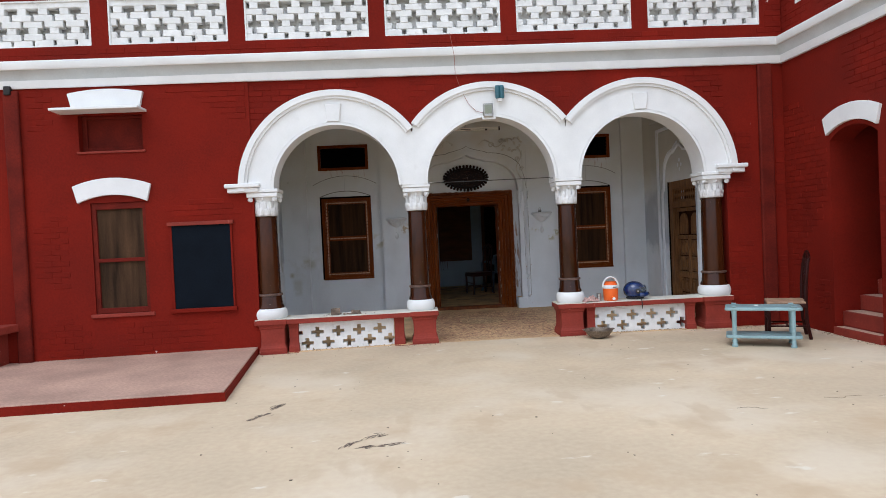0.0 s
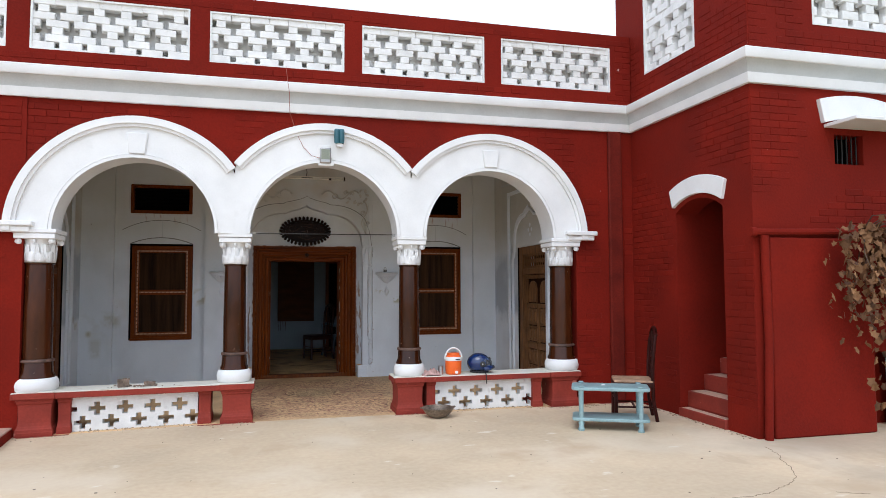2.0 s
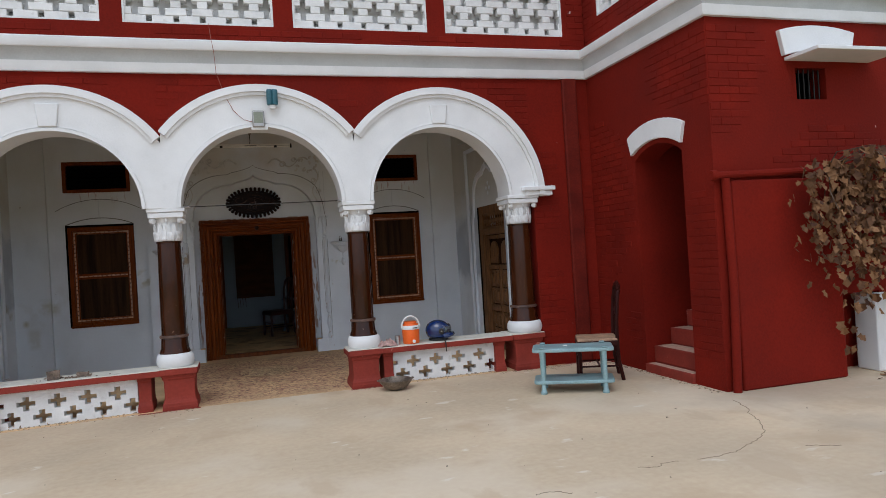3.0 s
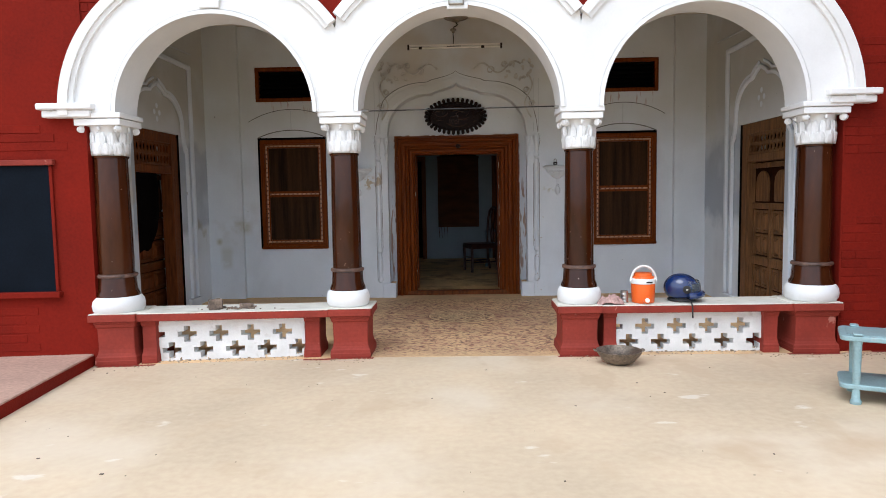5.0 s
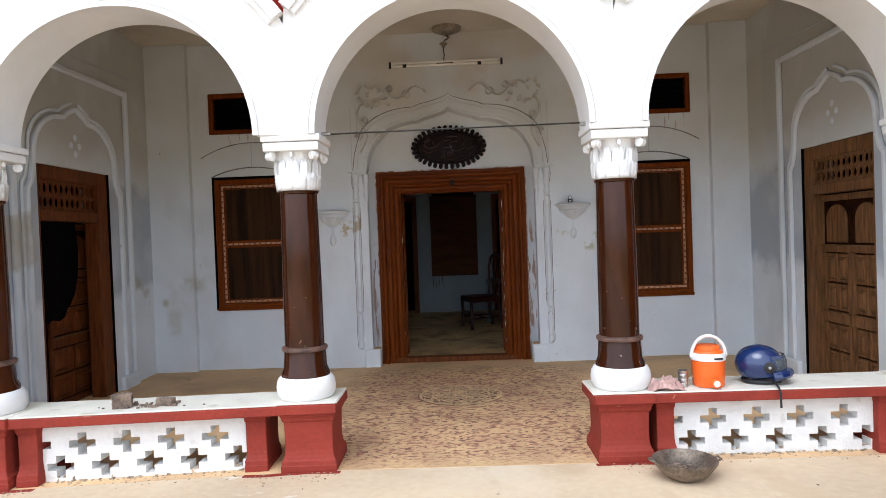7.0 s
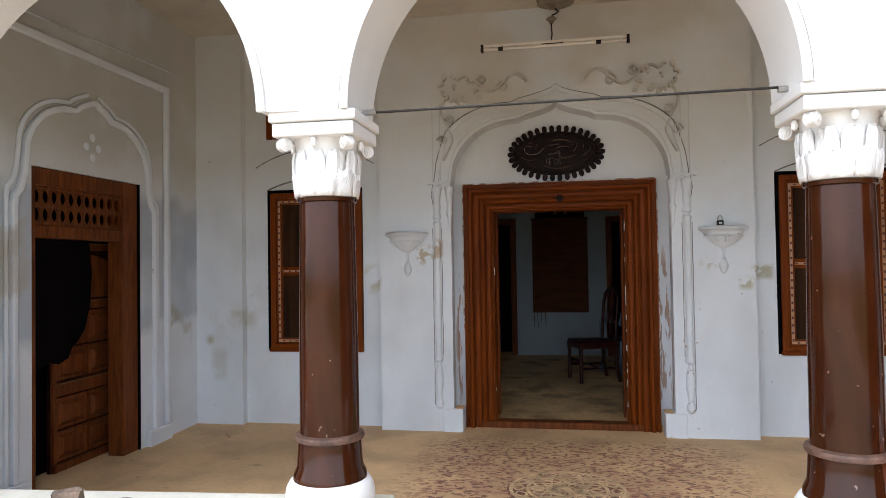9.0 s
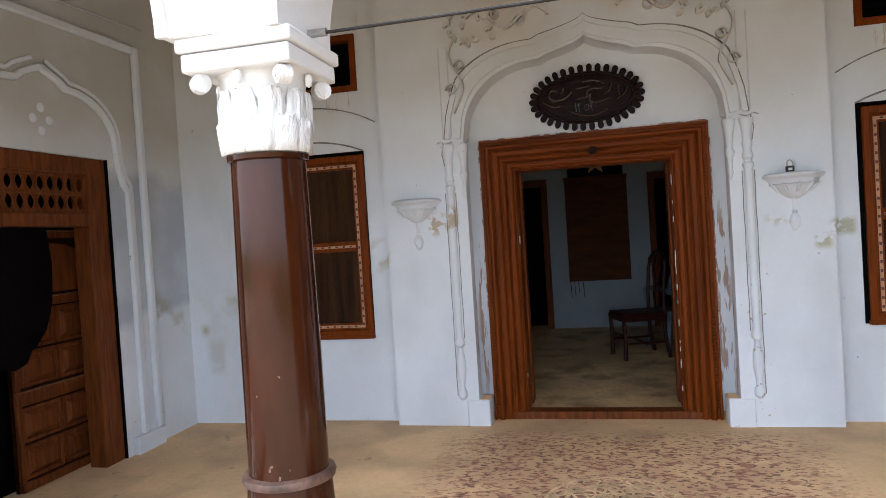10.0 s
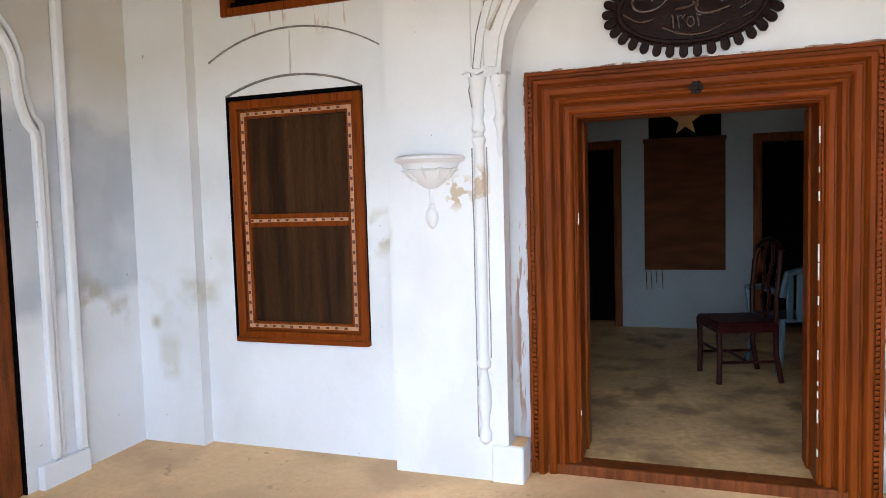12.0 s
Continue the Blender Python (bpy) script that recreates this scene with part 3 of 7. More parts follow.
TOP = 3.79
WIN = (-2.015, -1.29, 0.623, 2.105)
VENT = (-2.115, -1.27, 2.80, 3.285)
bm = holed(-12.0, 0.165, -0.1, TOP, [WIN, VENT], WALL_L, 10.0)
wall_left = solid("wall_front_left", bm, red_paint, "dark red painted brick front wall", "wall")
bm = boxes((6.71, TX, WALL, 10.0, -0.1, TOP))
wall_right = solid("wall_front_right", bm, red_paint, "dark red painted brick wall beside the arcade", "wall")


def arch_low(x):
    """Height of the arch rings' outer edge over the arcade."""
    best = 9.0
    for c, r in zip(ARCHES, R_OUTS):
        d = abs(x - c)
        z = SPRING + math.sqrt(max(0.0, (r - 0.03) ** 2 - d * d)) if d < r - 0.03 else SPRING
        best = z if best == 9.0 else max(best, z)
    return best


wall_arcade = solid("wall_arcade", over_curve(spread(-0.04, 6.71, 160), arch_low, TOP, WALL, 9.98), red_paint, "red brick wall over the arcade arches", "wall")


def ring(c, r0, r1, y0, y1, n=48, left=9.0, right=9.0):
    """Half a ring round the crown of an arch, cut upright half way to the next arch where there is one."""
    inner, outer = [], []
    for i in range(n + 1):
        a = math.pi * i / n
        k, s = math.cos(a), math.sin(a)
        r = r1
        r = min(r1, (right if k > 0 else left) / max(1e-6, abs(k)))
        inner.append((c + r0 * k, SPRING + r0 * s))
        outer.append((c + r * k, SPRING + r * s))
    return band(inner, outer, y0, y1)


for idx, c in enumerate(ARCHES):
    R_IN, R_EDGE = R_INS[idx], R_OUTS[idx]
    arch = thing("arch", (0, 0, 0), "white painted round arch with moulded rim in the arcade", "arch", group="arches of the arcade", kind="structure")
    lft = (c - ARCHES[idx - 1]) / 2 if idx else 9.0
    rgt = (ARCHES[idx + 1] - c) / 2 if idx < 2 else 9.0
    part("archivolt", ring(c, R_IN, R_EDGE - 0.02, 9.585, 9.99, left=lft, right=rgt), white_paint, arch)
    part("inner_bead", ring(c, R_IN - 0.012, R_IN + 0.022, 9.567, 9.589), white_paint, arch)
    part("inner_step", ring(c, R_IN + 0.03, R_IN + 0.038, 9.577, 9.589), white_paint, arch)
    # the rim runs from one meeting of the rings to the next
    a0 = math.acos(min(1.0, rgt / R_EDGE))
    a1 = math.pi - math.acos(min(1.0, lft / R_EDGE))
    for r0, r1, y0, nm in ((R_EDGE - 0.07, R_EDGE + 0.01, 9.53, "outer_moulding"), (R_EDGE - 0.105, R_EDGE - 0.07, 9.555, "outer_fillet")):
        ang = spread(a0, a1, 44)
        part(nm, band([(c + r0 * math.cos(a), SPRING + r0 * math.sin(a)) for a in ang], [(c + r1 * math.cos(a), SPRING + r1 * math.sin(a)) for a in ang], y0, 9.67), white_paint, arch)
    if idx != 1:
        part("keystone", extrude([(c - 0.085, SPRING + R_IN + 0.03), (c + 0.085, SPRING + R_IN + 0.03), (c + 0.11, 3.29), (c - 0.11, 3.29)], 9.555, 9.60), white_paint, arch, bevel=0.01)
    else:
        part("keystone", boxes((c - 0.09, c + 0.09, 9.55, 9.60, 3.0, 3.05)), white_paint, arch, bevel=0.008)
for x0, x1, nm in ((-0.17, 0.30, "left"), (6.52, 6.96, "right")):
    imp = thing("impost_ledge", (0, 0, 0), "white moulded ledge where the arch meets the red wall", "ledge", kind="structure", group="impost ledges")
    part("ledge", boxes((x0, x1, 9.512, 9.70, 2.214, 2.27), (x0 + 0.03, x1 - 0.03, 9.545, 9.70, 2.15, 2.213)), white_paint, imp, bevel=0.012)


# ---- cornice ----
def swept(path, profile):
    bm = bmesh.new()
    rings = [[bm.verts.new((x + d * ox, y + d * oy, z)) for d, z in profile] for x, y, ox, oy in path]
    for a, b in zip(rings, rings[1:]):
        for i in range(len(profile)):
            j = (i + 1) % len(profile)
            bm.faces.new((a[i], a[j], b[j], b[i]))
    bm.faces.new(rings[0])
    bm.faces.new(rings[-1])
    return bm


LINE = ((-12, WALL, 0, -1), (TX, WALL, -1, -1), (TX, TY, -1, -1), (TR, TY, 1, -1), (TR, 14, 1, 0))
cornice = thing("cornice", (0, 0, 0), "white and grey moulded cornice running round the red walls", "cornice", kind="structure")
part("lower_band", swept(LINE, ((-0.05, 3.64), (0.045, 3.64), (0.055, 3.66), (0.055, 3.745), (-0.05, 3.745))), white_paint, cornice)
part("cove", swept(LINE, ((-0.05, 3.745), (0.05, 3.745), (0.06, 3.79), (0.085, 3.835), (0.125, 3.865), (-0.05, 3.865))), cornice_grey, cornice, "grey cove")
part("upper_band", swept(LINE, ((-0.05, 3.865), (0.15, 3.865), (0.16, 3.88), (0.16, 3.965), (0.13, 3.985), (-0.05, 3.985))), white_paint, cornice)


# ---- parapet and its lattice panels ----
def cross_cells(width, height, hu, hv, tall, first=0.0):
    """Grid lines and open cells of a lattice of staggered crosses."""
    nu, nv = round(width / hu), round(height / hv)

    def open_cell(i, j):
        for row in range(-1, nv // tall + 2):
            base = row * tall + 1
            k = j - base
            if not 0 <= k < 3 or j >= nv - 1:
                continue
            off = (5 if row % 2 else 0) + first
            m = (i - off) % 10
            if (k == 1 and m < 6) or (k != 1 and 2 <= m < 4):
                return True
        return False
    return nu, nv, open_cell


def lattice(parent, x0, x1, z0, z1, depth, place):
    """White bricks laid so that crosses stay open; each brick is a piece."""
    hv = (z1 - z0) / 7
    nu, nv, is_open = cross_cells(x1 - x0, z1 - z0, (x1 - x0) / max(1, round((x1 - x0) / 0.0278)), hv, 3, 1)
    hu = (x1 - x0) / nu
    for j in range(nv):
        i = 0
        while i < nu:
            if is_open(i, j):
                i += 1
                continue
            k = i
            while k < nu and not is_open(k, j) and k - i < 8:
                k += 1
            w, h = (k - i) * hu, hv
            ob = new("brick", block_mesh(round(w, 3), round(h, 3), depth))
            ob.parent = parent
            ob.matrix_local = place @ Matrix.Translation((x0 + (i + k) / 2 * hu, random.uniform(-0.004, 0.004), z0 + (j + 0.5) * hv)) @ Matrix.Rotation(random.uniform(-0.012, 0.012), 4, "Y")
            i = k


BLOCKS = {}


def block_mesh(w, h, d):
    if (w, h, d) not in BLOCKS:
        bm = bmesh.new()
        a, b, e = w / 2 - 0.0015, h / 2 - 0.0015, 0.006
        rings = [[bm.verts.new((sx * (a - i), y, sz * (b - i))) for sx, sz in ((-1, -1), (1, -1), (1, 1), (-1, 1))] for y, i in ((0, e), (e, 0), (d, 0))]
        bm.faces.new(rings[0])
        bm.faces.new(rings[2])
        for p, q in zip(rings, rings[1:]):
            for i in range(4):
                bm.faces.new((p[i], p[(i + 1) % 4], q[(i + 1) % 4], q[i]))
        BLOCKS[w, h, d] = finish("brick", bm, lattice_paint, 0)
    return BLOCKS[w, h, d]


PANELS = [(-5.17, -3.62), (-3.40, -1.83), (-1.60, -0.04), (0.19, 1.84), (2.06, 3.63), (3.85, 5.44), (5.67, 7.24)]
bm = holed(-12, TX, 3.985, 4.98, [(a, b, 4.185, 4.795) for a, b in PANELS], WALL - 0.03, 9.86)
wall_parapet = solid("wall_parapet", bm, red_paint, "red brick roof parapet with openings for lattice panels", "wall", bevel=0.012)
ID = Matrix()
for a, b in PANELS:
    panel = thing("lattice_panel", (0, 0, 0), "white brick lattice panel of crosses set in the red parapet", "lattice panel", group="parapet lattice panels")
    lattice(panel, a + 0.012, b - 0.012, 4.197, 4.783, 0.10, Matrix.Translation((0, WALL - 0.005, 0)))
    part("border", holed(a, b, 4.185, 4.795, [(a + 0.022, b - 0.022, 4.205, 4.775)], WALL - 0.022, WALL + 0.10), lattice_paint, panel)
    part("backing", boxes((a, b, WALL + 0.14, WALL + 0.17, 4.185, 4.795)), white_paint, panel)
solid("roof", boxes((-12, TX + 1, 9.84, 18, 3.80, 3.98)), cornice_grey, "flat grey roof terrace behind the parapet", "roof")

# ---- tower ----
DOOR = (7.76, 8.63)
ARCH_C, ARCH_R = 8.195, 0.60


def seg_arch(u, c, half, rise):
    """A flat arch's height above its ends."""
    r = (half * half + rise * rise) / (2 * rise)
    return math.sqrt(max(0, r * r - (u - c) ** 2)) - (r - rise)


SIDE_PANEL = (8.18, 9.27, 4.34, 5.75)
bm = holed(TY, 10.0, -0.1, 7.2, [(DOOR[0], DOOR[1], -0.2, 2.56), SIDE_PANEL], TX, TX + 0.30, "yz")
band([(u, 2.42 + seg_arch(u, ARCH_C, 0.435, 0.14)) for u in spread(DOOR[0], DOOR[1], 16)], [(u, 2.5601) for u in spread(DOOR[0], DOOR[1], 16)], TX + 0.0, TX + 0.30, "yz", bm)
wall_tower_side = solid("wall_tower_side", bm, red_paint, "dark red painted brick tower wall with an arched stair doorway", "wall")
HOLE = (8.60, 8.98, 2.84, 3.16)
FRONT_PANEL = (8.37, 9.50, 4.34, 5.75)
DOORWAY = (9.02, 9.50, -0.2, 0.84)
bm = holed(TX + 0.30, TR, -0.1, 7.2, [HOLE, FRONT_PANEL, DOORWAY], TY, TY + 0.30)
wall_tower_front = solid("wall_tower_front", bm, red_paint, "dark red painted brick tower front wall", "wall")
solid("wall_tower_back", boxes((TR - 0.3, TR, TY + 0.3, 14, -0.1, 7.2), (TX + 0.3, TR - 0.3, 9.7, 10.0, -0.1, 7.2)), red_paint, "plain red tower walls away from the courtyard", "wall")
solid("tower_roof", boxes((TX + 0.3, TR - 0.3, TY + 0.3, 9.7, 7.0, 7.2)), cornice_grey, "flat tower roof", "roof")
solid("tower_floor", boxes((TX + 0.31, TR - 0.31, TY + 0.31, 9.69, 3.60, 3.75)), cornice_grey, "upper floor slab inside the tower", "floor")
for (a, b, c, d), side in ((SIDE_PANEL, True), (FRONT_PANEL, False)):
    panel = thing("lattice_panel", (0, 0, 0), "white brick lattice panel of crosses in the tower wall", "lattice panel", group="tower lattice panels")
    pl = (Matrix.Translation((TX, 0, 0)) @ Matrix(((0, 1, 0, 0), (1, 0, 0, 0), (0, 0, 1, 0), (0, 0, 0, 1)))) if side else Matrix.Translation((0, TY, 0))
    for k in range(2):
        lattice(panel, a + 0.012, b - 0.012, c + 0.012 + k * 0.69, c + 0.012 + (k + 1) * 0.69, 0.10, pl @ Matrix.Translation((0, 0.025, 0)))
    if side:
        part("border", holed(a, b, c, d, [(a + 0.025, b - 0.025, c + 0.025, d - 0.025)], TX - 0.006, TX + 0.1, "yz"), lattice_paint, panel)
        part("backing", boxes((TX + 0.15, TX + 0.18, a, b, c, d)), white_paint, panel)
    else:
        part("border", holed(a, b, c, d, [(a + 0.025, b - 0.025, c + 0.025, d - 0.025)], TY - 0.006, TY + 0.1), lattice_paint, panel)
        part("backing", boxes((a, b, TY + 0.15, TY + 0.18, c, d)), white_paint, panel)

# the stair inside the doorway
stair = thing("stair", (0, 0, 0), "dark red cement steps rising inside the tower doorway", "stairs", kind="structure")
for k in range(6):
    z = 0.10 + 0.19 * k
    x = TX - 0.03 if k == 0 else TX + 0.10 + 0.23 * (k - 1)
    part("step", boxes((x, TX + 2.3, DOOR[0] - 0.0 if k else DOOR[0] + 0.003, DOOR[1] if k else DOOR[1] - 0.003, z - 0.19 if k else -0.05, z)), red_plaster, stair, bevel=0.012)
    part("worn_tread", boxes((x + 0.02, x + (0.11 if k == 0 else 0.22), DOOR[0] + 0.04, DOOR[1] - 0.04, z - 0.002, z + 0.003)), platform_mat, stair, "dusty worn tread")
solid("wall_stair", boxes((TX + 0.302, TX + 2.4, DOOR[1] + 0.002, DOOR[1] + 0.12, -0.05, 3.6), (TX + 0.302, TX + 2.4, DOOR[0] - 0.12, DOOR[0] - 0.002, -0.05, 3.6), (TX + 2.4, TX + 2.5, DOOR[0] - 0.12, DOOR[1] + 0.12, -0.05, 3.6)), red_paint, "dark red painted walls of the narrow stair", "wall")


def hood(name, c, half, z, rise, thick, place, plane, label, eave=None):
    """A white segmental lintel; with a thin slab under it where eave is given."""
    ob = thing(name, (0, 0, 0), label, "window hood", kind="structure")
    us = spread(c - half, c + half, 20)
    lo = [(u, z + seg_arch(u, c, half, rise)) for u in us]
    up = [(c + (u - c) * 1.13, z + 0.03 + seg_arch(u, c, half, rise) + thick) for u in us]
    d0, d1 = place
    part("lintel", band(lo, up, d0, d1, plane), white_paint, ob, bevel=0.006)
    return ob


h1 = hood("window_hood", -1.71, 0.46, 2.105, 0.10, 0.20, (WALL_L - 0.04, WALL_L + 0.02), "xz", "white curved lintel over the front window")
h2 = hood("vent_hood", -1.725, 0.44, 3.325, 0.05, 0.22, (WALL_L - 0.05, WALL_L + 0.02), "xz", "white vent hood with a thin projecting slab")
part("slab", boxes((-2.34, -1.20, WALL_L - 0.32, WALL_L, 3.305, 3.34)), white_paint, h2, bevel=0.006)
part("peak", boxes((-1.795, -1.655, WALL_L - 0.048, WALL_L, 3.515, 3.612)), white_paint, h2, bevel=0.006)
h3 = hood("door_hood", ARCH_C, 0.46, 2.49, 0.12, 0.18, (TX - 0.04, TX + 0.02), "yz", "white curved lintel over the stair doorway")
h4 = hood("vent_hood", 8.86, 0.42, 3.27, 0.06, 0.22, (TY - 0.05, TY + 0.02), "xz", "white vent hood with a thin projecting slab")
part("slab", boxes((8.47, 9.55, TY - 0.42, TY, 3.225, 3.262)), white_paint, h4, bevel=0.006)


# ---- things on the front wall ----
def window_front():
    w = thing("window_1", (0, 0, 0), "red framed window with dusty brown wire net in the front wall", "window", kind="structure")
    a, b, c, d = WIN
    part("frame", holed(a, b, c, d, [(a + 0.06, b - 0.05, c + 0.07, 1.30), (a + 0.06, b - 0.05, 1.35, d - 0.09)], WALL_L + 0.02, WALL_L + 0.09), maroon, w, bevel=0.006)
    part("sill", boxes((a - 0.06, b + 0.06, WALL_L - 0.03, WALL_L + 0.1, c - 0.045, c)), red_plaster, w, bevel=0.008)
    for z0, z1 in ((c + 0.07, 1.30), (1.35, d - 0.09)):
        part("net_pane", boxes((a + 0.05, b - 0.04, WALL_L + 0.055, WALL_L + 0.062, z0 - 0.01, z1 + 0.01)), net_front, w, "dusty brown wire net")
    # black sheet behind the net, for the unlit inside
    part("backing", boxes((a, b, WALL_L + 0.30, WALL_L + 0.33, c, d)), unlit_black, w)
    v = thing("ventilator", (0, 0, 0), "red painted closed ventilator shutter under a white hood", "ventilator")
    a, b, c, d = VENT
    part("frame", holed(a, b, c, d, [(a + 0.06, b - 0.06, c + 0.06, d - 0.04)], WALL_L + 0.11, WALL_L + 0.20), maroon, v, bevel=0.005)
    part("shutter", boxes((a + 0.05, b - 0.05, WALL_L + 0.15, WALL_L + 0.18, c + 0.05, d - 0.03)), maroon, v)
    part("sill", boxes((a - 0.03, b + 0.03, WALL_L - 0.02, WALL_L + 0.05, c - 0.03, c)), red_plaster, v, bevel=0.006)


window_front()
bb = thing("blackboard", (0, WALL_L, 0), "black slate board in a red frame on the wall", "blackboard")
part("slate", boxes((-0.955, -0.17, -0.012, 0.0, 0.633, 1.753)), board, bb)
part("top_rail", boxes((-1.005, -0.12, -0.045, 0.0, 1.75, 1.80)), red_plaster, bb, bevel=0.006)
part("bottom_rail", boxes((-1.005, -0.12, -0.06, 0.0, 0.59, 0.64)), red_paint, bb, bevel=0.006)
for x in (-0.98, -0.172):
    part("side_rail", boxes((x, x + 0.028, -0.022, 0.0, 0.64, 1.75)), red_paint, bb, bevel=0.004)
bench = thing("wall_bench", (0, 0, 0), "red cement bench slab on masonry against the wall", "bench")
part("slab", boxes((-6.0, -3.0, 9.10, WALL_L, 0.47, 0.56)), red_plaster, bench, bevel=0.012)
part("base", boxes((-5.9, -3.2, 9.35, WALL_L, 0.08, 0.47)), red_plaster, bench)

for x, nm in ((-3.06, "l"), (7.18, "r")):
    p = thing("drainpipe", (x, WALL_L if x < 0 else WALL, 0), "maroon painted rain pipe running up the red wall", "drainpipe", group="rain pipes")
    part("pipe", boxes((0.0, 0.20, -0.055, 0.0, 0.02, 3.64)), maroon, p, bevel=0.02)
    if x < 0:
        part("outlet", boxes((0.03, 0.12, -0.075, 0.0, 3.58, 3.70)), iron, p, bevel=0.01)

# ---- pipes and the masonry box on the tower ----
pipes = thing("water_pipe", (0, 0, 0), "red painted water pipe along the tower wall", "pipe")
part("crosspiece", tube([(7.50, TY - 0.05, 2.09), (8.6, TY - 0.055, 2.11), (10.46, TY - 0.05, 2.15)], 0.035, 10), red_paint, pipes)
part("downpipe", tube([(7.64, TY - 0.05, 2.06), (7.66, TY - 0.05, 1.0), (7.62, TY - 0.06, 0.0)], 0.042, 12), red_paint, pipes)
part("collar", lathe([(0.05, -0.03), (0.05, 0.03)], 12, at=(7.50, TY - 0.05, 2.09), axis="x"), red_paint, pipes)
solid("wall_masonry", boxes((7.70, 8.97, TY - 0.06, TY, 0.0, 2.04)), red_paint, "red plastered masonry thickening against the tower", "wall", bevel=0.02)
post = thing("door_jamb", (0, 0, 0), "white washed jamb of the low tower doorway", "door jamb", kind="structure")
part("jamb", boxes((9.42, 9.59, TY - 0.03, TY + 0.25, 0.0, 0.82)), white_paint, post, bevel=0.02)
# added black sheet that paints the doorway's unlit inside
solid("wall_lean_to", boxes((8.98, 9.26, TY + 0.31, TY + 0.36, 0, 1.4)), unlit_black, "black sheet for the unlit space inside the low doorway", "wall")
grille = thing("vent_grille", (0, 0, 0), "small barred vent opening in the tower wall", "vent")
for k in range(6):
    part("bar", tube([(8.63 + 0.063 * k, TY + 0.06, 2.84), (8.63 + 0.063 * k, TY + 0.06, 3.16)], 0.008, 6), iron, grille)
# darkness inside the tower, put in as a black sheet
part("backing", boxes((8.60, 8.98, TY + 0.2, TY + 0.23, 2.84, 3.16)), unlit_black, grille)


# ---- arcade columns ----
def leaf(bm, a, r0, z0, h, w, out):
    """A carved leaf that stands up the bell of a capital and curls out at its tip."""
    ca, sa = math.cos(a), math.sin(a)
    rows = []
    for k in range(7):
        t = k / 6
        r = r0 + 0.012 + out * t ** 3 + 0.006 * math.sin(t * math.pi)
        z = z0 + h * min(1.0, 1.12 * t) - (0.03 * max(0, t - 0.8) / 0.2)
        half = w * (1.05 + 0.15 * math.sin(t * math.pi)) * (1 - 0.55 * max(0, t - 0.6) / 0.4)
        rows.append([bm.verts.new(((r + (0.012 if s == 0 else 0)) * ca - s * half * sa, (r + (0.012 if s == 0 else 0)) * sa + s * half * ca, z)) for s in (-1, -0.45, 0, 0.45, 1)])
    for p, q in zip(rows, rows[1:]):
        for i in range(4):
            bm.faces.new((p[i], p[i + 1], q[i + 1], q[i]))


def volute(bm, at, a):
    """A scroll at the corner of a capital."""
    ca, sa = math.cos(a), math.sin(a)
    for s in (-1, 1):
        for k, r in enumerate((0.030, 0.021, 0.011)):
            d0 = 0.020 + 0.005 * k
            rim = []
            for d in (0.0, d0):
                rim.append([bm.verts.new((at[0] + r * math.cos(b) * ca - s * d * sa, at[1] + r * math.cos(b) * sa + s * d * ca, at[2] + r * math.sin(b))) for b in [2 * math.pi * i / 14 for i in range(14)]])
            for i in range(14):
                bm.faces.new((rim[0][i], rim[0][(i + 1) % 14], rim[1][(i + 1) % 14], rim[1][i]))
            bm.faces.new(rim[1])


